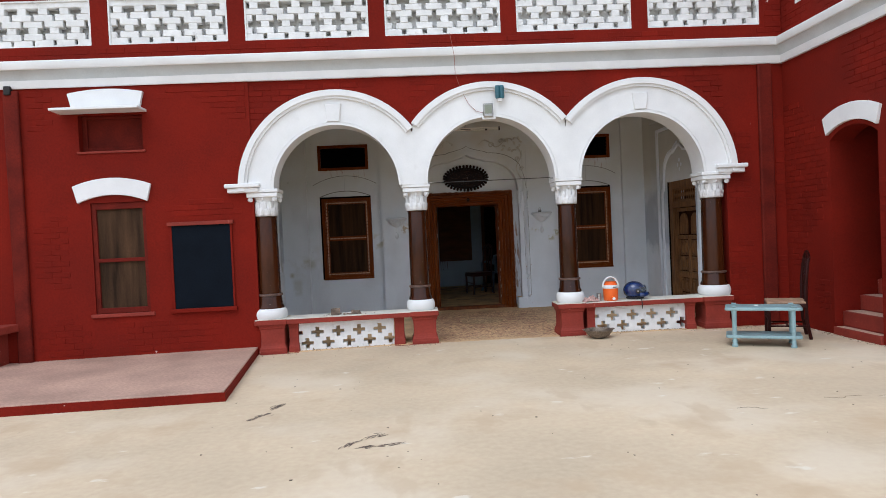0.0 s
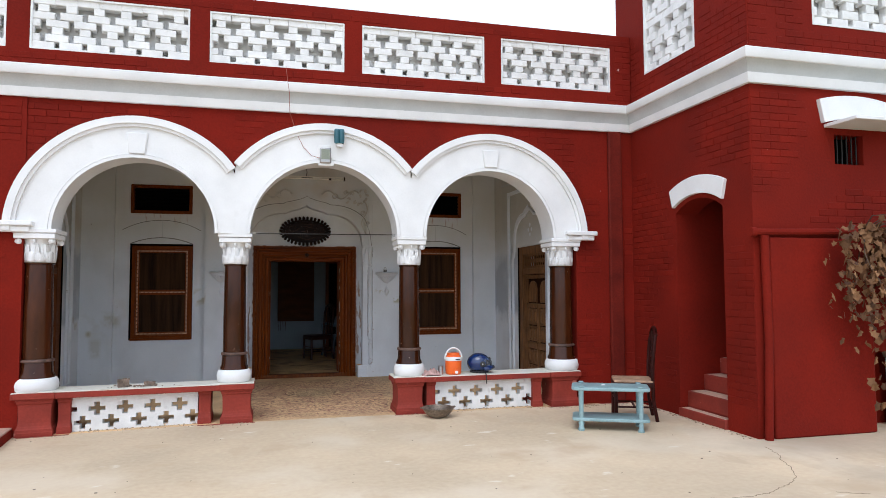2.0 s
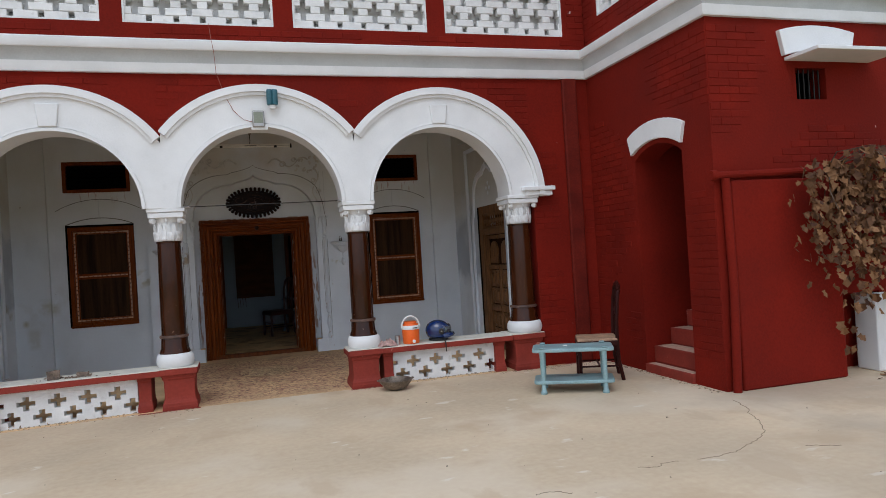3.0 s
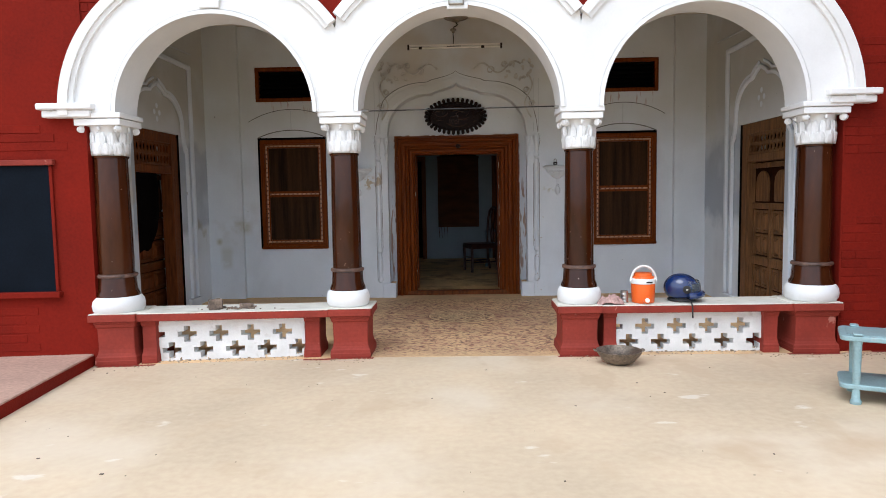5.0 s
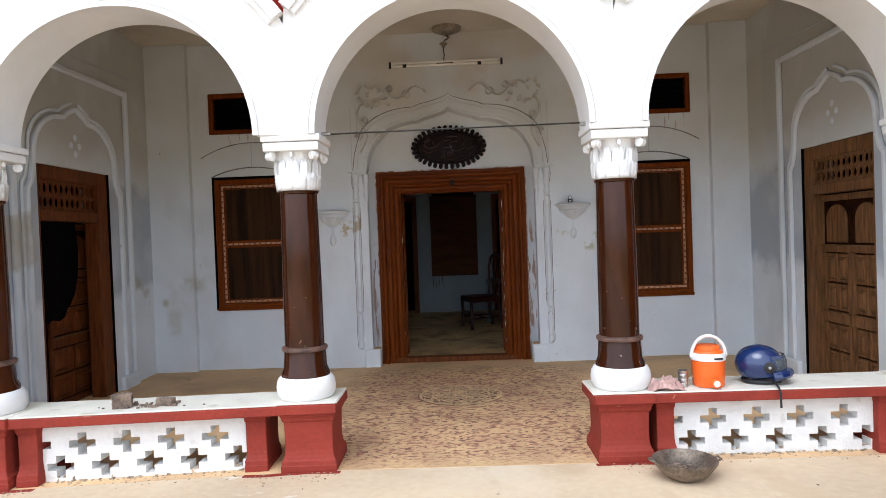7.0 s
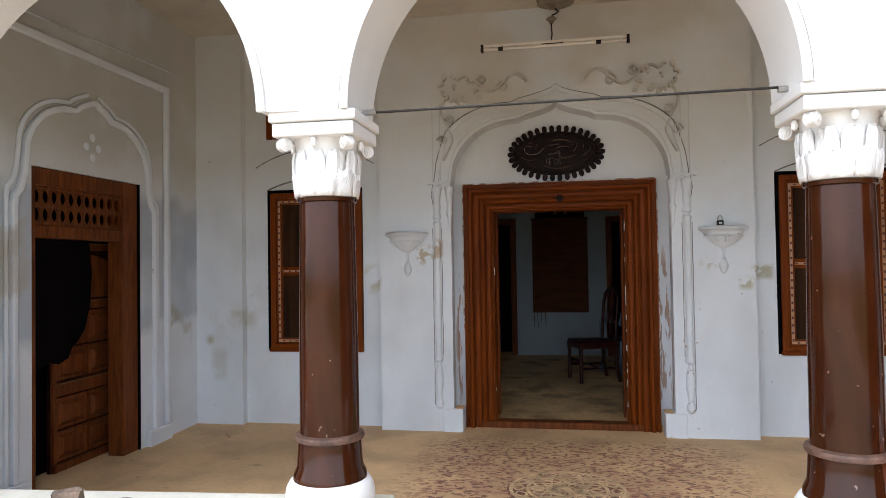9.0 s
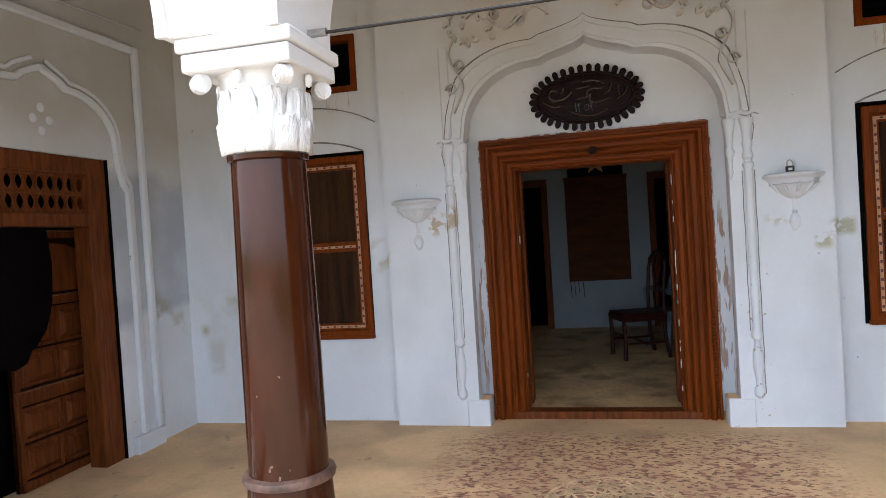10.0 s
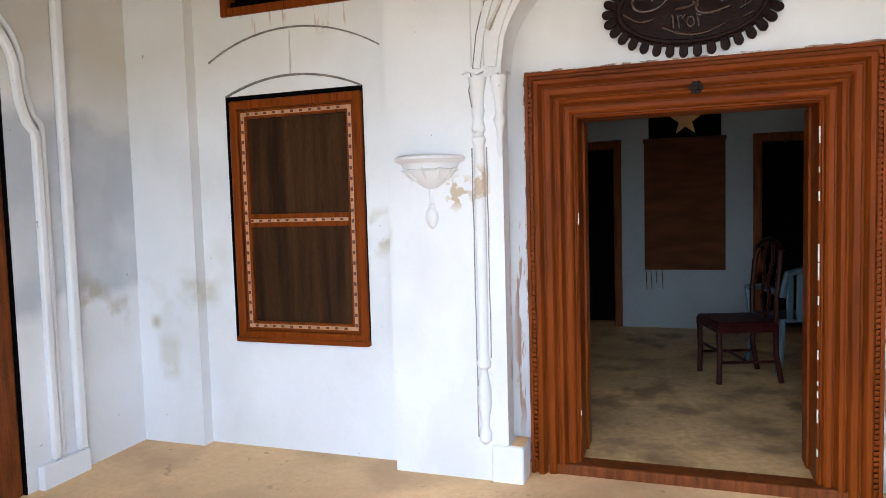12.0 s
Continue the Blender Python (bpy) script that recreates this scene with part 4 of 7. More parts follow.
def column(r):
    c = thing("column", (0, 0, 0), "glossy brown round column with white leaf capital and white base", "column", group="arcade columns")
    part("base", lathe([(r * 1.2, 0.446), (r * 1.42, 0.452), (r * 1.54, 0.475), (r * 1.58, 0.52), (r * 1.53, 0.56), (r * 1.40, 0.588), (r * 1.2, 0.60)], 32), white_paint, c, "bulging white base")
    part("plinth_drum", lathe([(r * 1.30, 0.594), (r * 1.28, 0.618), (r * 1.16, 0.65), (r * 1.10, 0.77)], 28), column_paint, c)
    part("ring", lathe([(r * 1.05, 0.757), (r * 1.2, 0.763), (r * 1.23, 0.775), (r * 1.2, 0.787), (r * 1.05, 0.793)], 28), worn_ring, c, "worn paler collar")
    part("shaft", lathe([(r * 1.05, 0.785), (r * 1.04, 1.2), (r * 0.97, 1.79), (r * 0.97, 1.80)], 28), column_paint, c)
    part("necking", lathe([(r * 0.98, 1.795), (r * 1.05, 1.80), (r * 1.06, 1.815), (r * 0.9, 1.822)], 28), column_paint, c)
    cap = part("capital", lathe([(r * 0.98, 1.815), (r * 0.98, 1.90), (r * 1.02, 1.98), (r * 1.1, 2.05), (r * 1.18, 2.075)], 28), white_paint, c, "white carved leaf capital")
    bm = bmesh.new()
    for k in range(10):
        leaf(bm, math.pi / 5 * k, r * 0.90, 1.82, 0.12 + 0.01 * (k % 2), 0.040, 0.016)
        leaf(bm, math.pi / 5 * (k + 0.5), r * 0.88, 1.83, 0.205, 0.036, 0.018)
    ob = part("leaves", bm, carved_white, cap, smooth=60)
    sd = ob.modifiers.new("thickness", "SOLIDIFY")
    sd.thickness = 0.010
    bm = bmesh.new()
    for sx in (-1, 1):
        for sy in (-1, 1):
            volute(bm, (sx * (r + 0.016), sy * (r + 0.016), 2.04), math.atan2(sy, sx))
    for k in range(4):
        a = math.pi / 2 * k
        lathe([(0.0, -0.024), (0.010, -0.016), (0.014, 0.0), (0.010, 0.016), (0.0, 0.024)], 8, bm, at=((r + 0.034) * math.cos(a), (r + 0.036) * math.sin(a), 2.045))
    part("volutes", bm, carved_white, cap)
    h = r + 0.056
    part("abacus", boxes((-h, h, -h, h, 2.068, 2.125), (-h - 0.012, h + 0.012, -h - 0.012, h + 0.012, 2.128, 2.172)), white_paint, cap, bevel=0.007)
    return c


c0 = column(0.124)
c0.matrix_world = pose(COLS[1], COL_Y, 0)
copy_thing(c0, pose(COLS[2], COL_Y, 0, 0, 0, 180))
c1 = column(0.142)
c1.matrix_world = pose(COLS[0], COL_Y, 0)
copy_thing(c1, pose(COLS[3], COL_Y, 0, 0, 0, 180))
solid("arch_pier", boxes((0.02, 0.31, 9.84, 9.985, 0.0, 2.2), (6.49, 6.78, 9.84, 9.985, 0.0, 2.2)), lime, "white painted half piers behind the outer columns", "pier")


# ---- low balustrades ----
def pedestal(parent, x0, x1, y0, y1):
    cx, cy, a, b = (x0 + x1) / 2, (y0 + y1) / 2, (x1 - x0) / 2, (y1 - y0) / 2
    bm = bmesh.new()
    rows = []
    for s, z in ((1.0, 0.0), (1.0, 0.040), (0.985, 0.046), (0.975, 0.070), (0.93, 0.082), (0.885, 0.105), (0.86, 0.135), (0.855, 0.18), (0.87, 0.30), (0.88, 0.318), (0.93, 0.330), (0.95, 0.350), (0.985, 0.362), (0.985, 0.380)):
        ia, ib = a - (1 - s) * min(a, 0.22), b - (1 - s) * 0.2
        rows.append([bm.verts.new((cx + sx * ia, cy + sy * ib, z)) for sx, sy in ((-1, -1), (1, -1), (1, 1), (-1, 1))])
    for p, q in zip(rows, rows[1:]):
        for i in range(4):
            bm.faces.new((p[i], p[(i + 1) % 4], q[(i + 1) % 4], q[i]))
    bm.faces.new(rows[0])
    bm.faces.new(rows[-1])
    part("pedestal", bm, red_plaster, parent, "dark red moulded pedestal", bevel=0.006, smooth=0)


def balustrade(x0, x1, peds, p0, p1, label, first, hu):
    b = thing("balustrade", (0, 0, 0), label, "balustrade", group="veranda balustrades")
    for a, c, front in peds:
        pedestal(b, a, c, front, 9.99)
    part("red_coping", boxes((x0, x1, 9.590, 10.0, 0.372, 0.432)), red_plaster, b, "dark red coping edge", bevel=0.006)
    for a, c, front in peds:
        if c - a > 0.25:
            part("coping_block", boxes((a - 0.012, c + 0.012, front - 0.022, 9.995, 0.377, 0.438)), red_plaster, b, bevel=0.006)
            part("white_block", boxes((a - 0.01, c + 0.01, front - 0.010, 10.0, 0.438, 0.449)), coping_white, b, "white painted pad", bevel=0.006)
    part("white_top", boxes((x0 + 0.003, x1 - 0.003, 9.598, 10.003, 0.432, 0.443)), coping_white, b, "chalky white coping top", bevel=0.008)
    n = round((p1 - p0) / hu)
    nv = 16
    us, vs = spread(p0, p1, n), spread(0.0, 0.374, nv)

    def keep(i, j):
        # the upper crosses and, half a step aside, the lower ones that run into the floor
        for off, row in ((0, 7), (5, 1)):
            m, k = (i - off - first) % 10, j - row
            if 0 <= k < 6 and ((2 <= k < 4 and m < 6) or (2 <= m < 4)):
                return False
        return True
    part("lattice_wall", plate(us, vs, keep, 9.70, 9.80), lattice_paint, b, "white pierced wall of small crosses")
    return b


balustrade(0.12, 2.61, [(0.17, 0.54, 9.58), (0.56, 0.70, 9.62), (1.99, 2.14, 9.64), (2.235, 2.595, 9.585)], 0.63, 1.99, "low white pierced veranda wall with red pedestals and rubble on top", 8, 0.0286)
balustrade(4.25, 6.73, [(4.27, 4.63, 9.585), (4.66, 4.79, 9.64), (6.06, 6.20, 9.62), (6.30, 6.70, 9.58)], 4.79, 6.08, "low white pierced veranda wall with red pedestals", 6, 0.0279)

# ---- tie rod, lamp and wire of the middle arch ----
rod = thing("tie_rod", (0, 0, 0), "dark iron tie rod between the two middle columns", "tie rod")
part("rod", tube([(2.54, COL_Y, 2.19), (4.32, COL_Y, 2.20)], 0.0055, 8), iron, rod)
for x in (2.575, 4.285):
    part("sleeve", tube([(x - 0.03, COL_Y, 2.192), (x + 0.03, COL_Y, 2.192)], 0.014, 8), steel, rod)
fl = thing("flood_lamp", (3.40, 9.60, 3.13), "small grey flood lamp mounted on the middle arch", "lamp")
part("housing", boxes((-0.066, 0.066, -0.075, -0.02, -0.10, 0.085)), steel, fl, bevel=0.012)
part("back_plate", boxes((-0.078, 0.070, -0.020, 0.0, -0.09, 0.125)), white_plastic, fl, "white back plate", bevel=0.004)
part("glass", boxes((-0.050, 0.050, -0.081, -0.073, -0.055, 0.065)), lamp_glass, fl, "greenish glass front")
part("bracket", boxes((-0.076, -0.067, -0.07, 0.0, -0.03, 0.03), (0.067, 0.076, -0.07, 0.0, -0.03, 0.03)), white_plastic, fl)
tp = thing("pipe_bracket", (3.56, 9.53, 3.36), "teal blue plastic bracket wrapped on the arch rim", "bracket")
for dx in (-0.028, 0.028):
    part("sleeve", lathe([(0.030, -0.09), (0.034, -0.06), (0.034, 0.06), (0.028, 0.08)], 12, at=(dx, -0.03, 0)), teal, tp)
part("strap", boxes((-0.03, 0.03, -0.04, 0.02, -0.13, -0.09)), white_plastic, tp)
wr = thing("cable", (0, 0, 0), "thin orange cable hanging down the front to the lamp", "cable")
part("wire", tube([(2.93, 9.60, 4.19), (2.95, 9.49, 3.98), (2.97, 9.49, 3.85), (2.98, 9.60, 3.64), (3.02, 9.62, 3.52), (3.06, 9.56, 3.38), (3.14, 9.57, 3.22), (3.24, 9.57, 3.12), (3.35, 9.57, 3.09)], 0.003, 5), wire_red, wr)


# ---- veranda walls ----
LDOOR, RDOOR = (10.83, 12.0, 2.22), (10.63, 11.75, 2.18)
solid("ceiling_veranda", boxes((VL - 0.3, VR + 0.3, 9.98, VB + 0.4, CEIL, CEIL + 0.2)), ceiling_mat, "cream painted veranda ceiling", "ceiling")
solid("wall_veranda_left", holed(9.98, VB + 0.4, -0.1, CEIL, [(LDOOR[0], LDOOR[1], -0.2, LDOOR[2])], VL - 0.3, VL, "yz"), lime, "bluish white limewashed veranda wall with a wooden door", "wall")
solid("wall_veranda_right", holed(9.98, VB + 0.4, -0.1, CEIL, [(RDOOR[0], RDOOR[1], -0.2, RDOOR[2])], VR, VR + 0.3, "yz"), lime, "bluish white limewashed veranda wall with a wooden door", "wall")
W1, W2 = (0.645, 1.575, 0.735, 2.245), (5.15, 6.05, 0.735, 2.25)
V1, V2 = (0.64, 1.56, 2.73, 3.19), (5.17, 6.07, 2.77, 3.21)
N0, N1 = 2.43, 4.30              # the doorway's niche
MID = (N0 + N1) / 2
bm = holed(VL, VR, -0.1, CEIL, [W1, W2, V1, V2, (2.3, 4.42, -0.2, 3.2)], VB, VB + 0.38)
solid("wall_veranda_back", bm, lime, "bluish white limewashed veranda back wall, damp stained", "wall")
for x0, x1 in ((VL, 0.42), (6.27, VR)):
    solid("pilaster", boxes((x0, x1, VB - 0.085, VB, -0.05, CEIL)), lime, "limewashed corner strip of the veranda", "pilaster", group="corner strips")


def cusped(u):
    """The niche's pointed, lobed arch: height over the floor at u from -1 to 1."""
    a = abs(u)
    if a < 0.30:
        t = a / 0.30
        return 2.92 - 0.11 * t ** 0.6
    if a < 0.36:
        return 2.81 - 0.03 * (a - 0.30) / 0.06
    t = (a - 0.36) / 0.64
    return 2.25 + 0.53 * math.sqrt(max(0.0, 1 - t ** 2.2))


us = [-1 + 2 * i / 96 for i in range(97)]
half = (N1 - N0) / 2
bm = boxes((1.775, N0, VB - 0.13, VB, -0.05, CEIL), (N1, 4.957, VB - 0.13, VB, -0.05, CEIL))
band([(MID + half * u, cusped(u)) for u in us], [(MID + half * u, CEIL) for u in us], VB - 0.13, VB + 0.1, "xz", bm)
solid("wall_niche", bm, lime, "limewashed wall face with a lobed arch niche round the main door", "wall")
DFR = (2.515, 4.205, 2.235)
DIN = (2.785, 3.935, 1.985)
solid("wall_tympanum", holed(2.3, 4.42, 0.0, 3.2, [(DFR[0] + 0.03, DFR[1] - 0.03, -0.1, DFR[2] - 0.02)], VB + 0.09, VB + 0.38), lime, "limewashed wall above the main door", "wall")


def ribbon(pts, w, d0, d1, plane, bm=None):
    """A raised plaster line of width w along points in a wall's plane."""
    inner, outer = [], []
    for i, p in enumerate(pts):
        q, r = pts[max(i - 1, 0)], pts[min(i + 1, len(pts) - 1)]
        dx, dy = r[0] - q[0], r[1] - q[1]
        k = math.hypot(dx, dy) or 1
        inner.append((p[0] + dy / k * w / 2, p[1] - dx / k * w / 2))
        outer.append((p[0] - dy / k * w / 2, p[1] + dx / k * w / 2))
    return band(inner, outer, d0, d1, plane, bm)


FACE = VB - 0.13
orn = thing("plaster_arch", (0, 0, 0), "white plaster lobed arch moulding over the main door", "plaster ornament", kind="structure")
for off, w, proud in ((0.045, 0.045, 0.020), (0.125, 0.036, 0.016)):
    line = [(MID + (half + off) * u, cusped(u) + off * (1.0 if abs(u) < 0.9 else 1.0 - (abs(u) - 0.9) * 10)) for u in us]
    part("moulding", ribbon(line, w, FACE - proud, FACE + 0.01, "xz"), lime, orn)
line = [(MID + (half + 0.148) * u, cusped(u) + 0.148 * (1.0 if abs(u) < 0.9 else 1.0 - (abs(u) - 0.9) * 10)) for u in us]
part("incised_line", ribbon(line, 0.011, FACE - 0.003, FACE + 0.004, "xz"), crack_grey, orn)
for s in (-1, 1):
    x = MID + s * 1.06
    # a slender plaster shaft with a bud below, two rings and a vase on top
    prof = [(0.010, 0.245), (0.034, 0.27), (0.036, 0.31), (0.020, 0.345), (0.026, 0.40), (0.038, 0.47), (0.036, 0.56), (0.022, 0.625), (0.018, 0.655), (0.036, 0.672), (0.040, 0.695), (0.032, 0.72), (0.026, 0.74),
            (0.030, 1.30), (0.029, 1.855), (0.037, 1.87), (0.037, 1.888), (0.027, 1.90), (0.027, 1.918), (0.038, 1.93), (0.034, 1.95), (0.026, 1.985), (0.036, 2.03), (0.030, 2.05), (0.034, 2.12), (0.050, 2.20)]
    part("wall_shaft", lathe(prof, 16, at=(x, FACE - 0.004, 0)), lime, orn)
    # a pendant vase under the arch's foot
    px = MID + s * (half + 0.012)
    part("pendant_vase", lathe([(0.004, 1.78), (0.018, 1.83), (0.014, 1.88), (0.020, 1.93), (0.034, 1.975), (0.020, 2.01), (0.026, 2.08), (0.046, 2.19), (0.040, 2.205)], 14, at=(px, FACE + 0.002, 0)), lime, orn)
    part("shaft_cap", ribbon([(x + s * 0.085, 2.232), (x + s * 0.05, 2.245), (x, 2.226), (x - s * 0.04, 2.24), (x - s * 0.075, 2.21), (px, 2.205)], 0.022, FACE - 0.03, FACE, "xz"), lime, orn)
    # dark lines where the shaft and the arch's foot meet the wall
    for dx, z0, z1 in ((s * 0.040, 0.28, 1.84), (-s * 0.040, 0.72, 1.84)):
        part("grimy_joint", ribbon([(x + dx + 0.004 * noise.noise((z * 6, dx, 2)), z) for z in spread(z0, z1, 24)], 0.006, FACE - 0.002, FACE + 0.003, "xz"), crack_grey, orn)
    part("grimy_joint", ribbon([(x + s * 0.04, 2.25), (x + s * 0.035, 2.21), (x + s * 0.05, 2.14), (x + s * 0.035, 2.05)], 0.006, FACE - 0.002, FACE + 0.003, "xz"), crack_grey, orn)
    # the plinth fills the doorway's recess, dusty on top
    a, b = sorted((MID + s * 1.03, MID + s * 0.853))
    part("plinth", boxes((a, b, FACE - 0.012, VB + 0.028, -0.02, 0.245)), lime, orn, bevel=0.012)
    a, b = sorted((MID + s * 0.925, MID + s * 0.858))
    part("dust", boxes((a, b, FACE + 0.004, VB + 0.026, 0.240, 0.2485)), veranda_mat, orn, "ochre dust")
    # incised upright lines that rise beside the arch
    for dx in (-0.035, 0.032):
        part("upright_line", boxes((x + s * dx - 0.004, x + s * dx + 0.004, FACE - 0.004, FACE, 2.26, 2.95)), cornice_grey, orn)


def scrollwork(s):
    """A spray of leaves and tendrils in low relief in the corner over the arch."""
    sp = thing("plaster_spray", (MID, FACE, 0), "low relief plaster leaf and tendril spray above the door", "plaster ornament", group="plaster sprays", kind="structure")
    rnd = random.Random(5)
    stem = [(0.24 + 0.62 * t, 3.09 + 0.07 * math.sin(t * 9) + 0.02 * t) for t in spread(0, 1, 22)]
    part("tendril", ribbon([(s * u, v) for u, v in stem], 0.016, -0.040, 0.004, "xz"), dull_lime, sp)
    low = [(0.96 + 0.05 * math.sin(t * 7), 3.0 - 0.56 * t) for t in spread(0, 1, 20)]
    part("tendril", ribbon([(s * u, v) for u, v in low], 0.014, -0.040, 0.004, "xz"), dull_lime, sp)
    for j, (cx, cz, r) in enumerate(((0.46, 3.07, 0.05), (1.0, 2.62, 0.045), (0.93, 2.80, 0.04), (0.64, 3.14, 0.04))):
        part("curl", ribbon([(s * (cx + r * (1 - 0.55 * t) * math.cos(7.5 * t)), cz + r * (1 - 0.55 * t) * math.sin(7.5 * t)) for t in spread(0, 1, 18)], 0.013, -0.036 - 0.001 * j, 0.004, "xz"), dull_lime, sp)
    for k in range(16):
        cx, cz = 0.78 + rnd.uniform(-0.12, 0.22), 3.04 + rnd.uniform(-0.12, 0.14)
        a, n = rnd.uniform(0, 6.28), 0.05
        pts = [(s * (cx + n * t * math.cos(a) - 0.016 * math.sin(t * math.pi) * math.sin(a)), cz + n * t * math.sin(a) + 0.016 * math.sin(t * math.pi) * math.cos(a)) for t in spread(0, 1, 6)]
        part("leaflet", ribbon(pts, 0.024, -0.042 - 0.0007 * k, 0.004, "xz"), dull_lime, sp)


scrollwork(-1)
scrollwork(1)


# ---- main door ----
def main_door():
    d = thing("door_1", (0, 0, 0), "carved reddish teak frame of the open main doorway", "door frame", kind="structure")
    a0, a1, top = DFR
    b0, b1, low = DIN
    y0 = VB + 0.03
    # moulding from the outer to the inner edge: share of the width, depth
    prof = [(0, 0.05), (0, 0.004), (0.02, 0.0), (0.075, 0.0), (0.085, 0.008), (0.15, 0.008), (0.16, 0.0), (0.20, -0.005), (0.27, -0.005), (0.31, 0.001), (0.33, 0.011), (0.36, 0.011), (0.375, 0.005),
            (0.40, 0.003), (0.50, 0.004), (0.53, 0.008), (0.55, 0.016), (0.575, 0.016), (0.59, 0.010), (0.63, 0.008), (0.68, 0.010), (0.71, 0.018), (0.735, 0.026), (0.76, 0.026), (0.78, 0.020), (0.86, 0.020),
            (0.90, 0.024), (0.92, 0.034), (0.95, 0.034), (0.97, 0.030), (1.0, 0.034), (1.0, 0.28), (0, 0.28)]

    def moulding(ends):
        bm = bmesh.new()
        rows = [[bm.verts.new((x, y0 + (dep * 2.3 if dep < 0.045 else dep), z)) for x, z, dep in row] for row in ends]
        for n in range(len(prof)):
            m = (n + 1) % len(prof)
            bm.faces.new((rows[0][n], rows[0][m], rows[1][m], rows[1][n]))
        return bm
    left = [(a0 + (b0 - a0) * t, top + (low - top) * t, dep) for t, dep in prof]
    right = [(a1 + (b1 - a1) * t, top + (low - top) * t, dep) for t, dep in prof]
    for side in (left, right):
        part("jamb", moulding(([(x, 0.04, dep) for x, z, dep in side], side)), wood, d, smooth=32)
    part("lintel", moulding((left, right)), wood_h, d, smooth=32)
    # old white paint along the inner edge
    bm, rnd = bmesh.new(), random.Random(8)
    z = 0.25
    while z < low - 0.1:
        h = rnd.uniform(0.02, 0.09)
        w = rnd.uniform(0.003, 0.010)
        for x in ((b1, 1),) if rnd.random() < 0.8 else ((b0, -1),):
            box(bm, x[0] - 0.0025, x[0] + 0.004, y0 + 0.07 - w, y0 + 0.07 + w, z, z + h)
        z += h + rnd.uniform(0.0, 0.12)
    part("paint_flecks", bm, dull_lime, d, "chipped white paint flecks")
    # chipped plaster along the frame's outer edge
    rim = [(a0 - 0.006, 0.9 + 0.33 * k / 6) for k in range(7)] + [(a0 - 0.006, 1.3 + 0.94 * k / 30) for k in range(30)] + [(a0 + (a1 - a0) * k / 60, top + 0.006) for k in range(61)] + [(a1 + 0.006, top - 1.5 * k / 40) for k in range(41)]
    rim = [(u + 0.006 * noise.noise((u * 23, v * 23, 1)), v + 0.007 * noise.noise((u * 23, v * 23, 5))) for u, v in rim]
    part("plaster_edge", ribbon(rim, 0.016, VB + 0.072, VB + 0.094, "xz"), chipped, d, "chipped reddish plaster edge", smooth=0)
    # a row of small beads down the outer edge
    bm = bmesh.new()
    for x in (a0 + 0.032, a1 - 0.032):
        for k in range(78):
            z = 0.12 + 0.0265 * k
            box(bm, x - 0.009, x + 0.009, y0 - 0.002, y0 + 0.022, z, z + 0.016)
    part("bead_row", bm, wood, d)
    part("sill", boxes((a0 + 0.02, a1 - 0.02, y0 + 0.02, y0 + 0.16, 0.02, 0.105)), red_door_wood, d, "worn wooden door sill", bevel=0.01)
    bm = bmesh.new()
    for k in range(6):
        an = k * math.pi / 3
        lathe([(0.0, -0.010), (0.012, -0.006), (0.014, 0.004)], 8, bm, at=(MID + 0.015 + 0.022 * math.cos(an), y0 + 0.006, 2.09 + 0.022 * math.sin(an)), axis="y")
    lathe([(0.0, -0.016), (0.012, -0.012), (0.016, 0.004)], 10, bm, at=(MID + 0.015, y0 + 0.006, 2.09), axis="y")
    part("rosette", bm, black_wood, d, "small dark carved rosette")
    part("inner_lining", boxes((b0 - 0.05, b0 + 0.012, y0 + 0.28, y0 + 0.42, 0.10, low), (b1 - 0.012, b1 + 0.05, y0 + 0.28, y0 + 0.42, 0.10, low)), wood, d)


main_door()


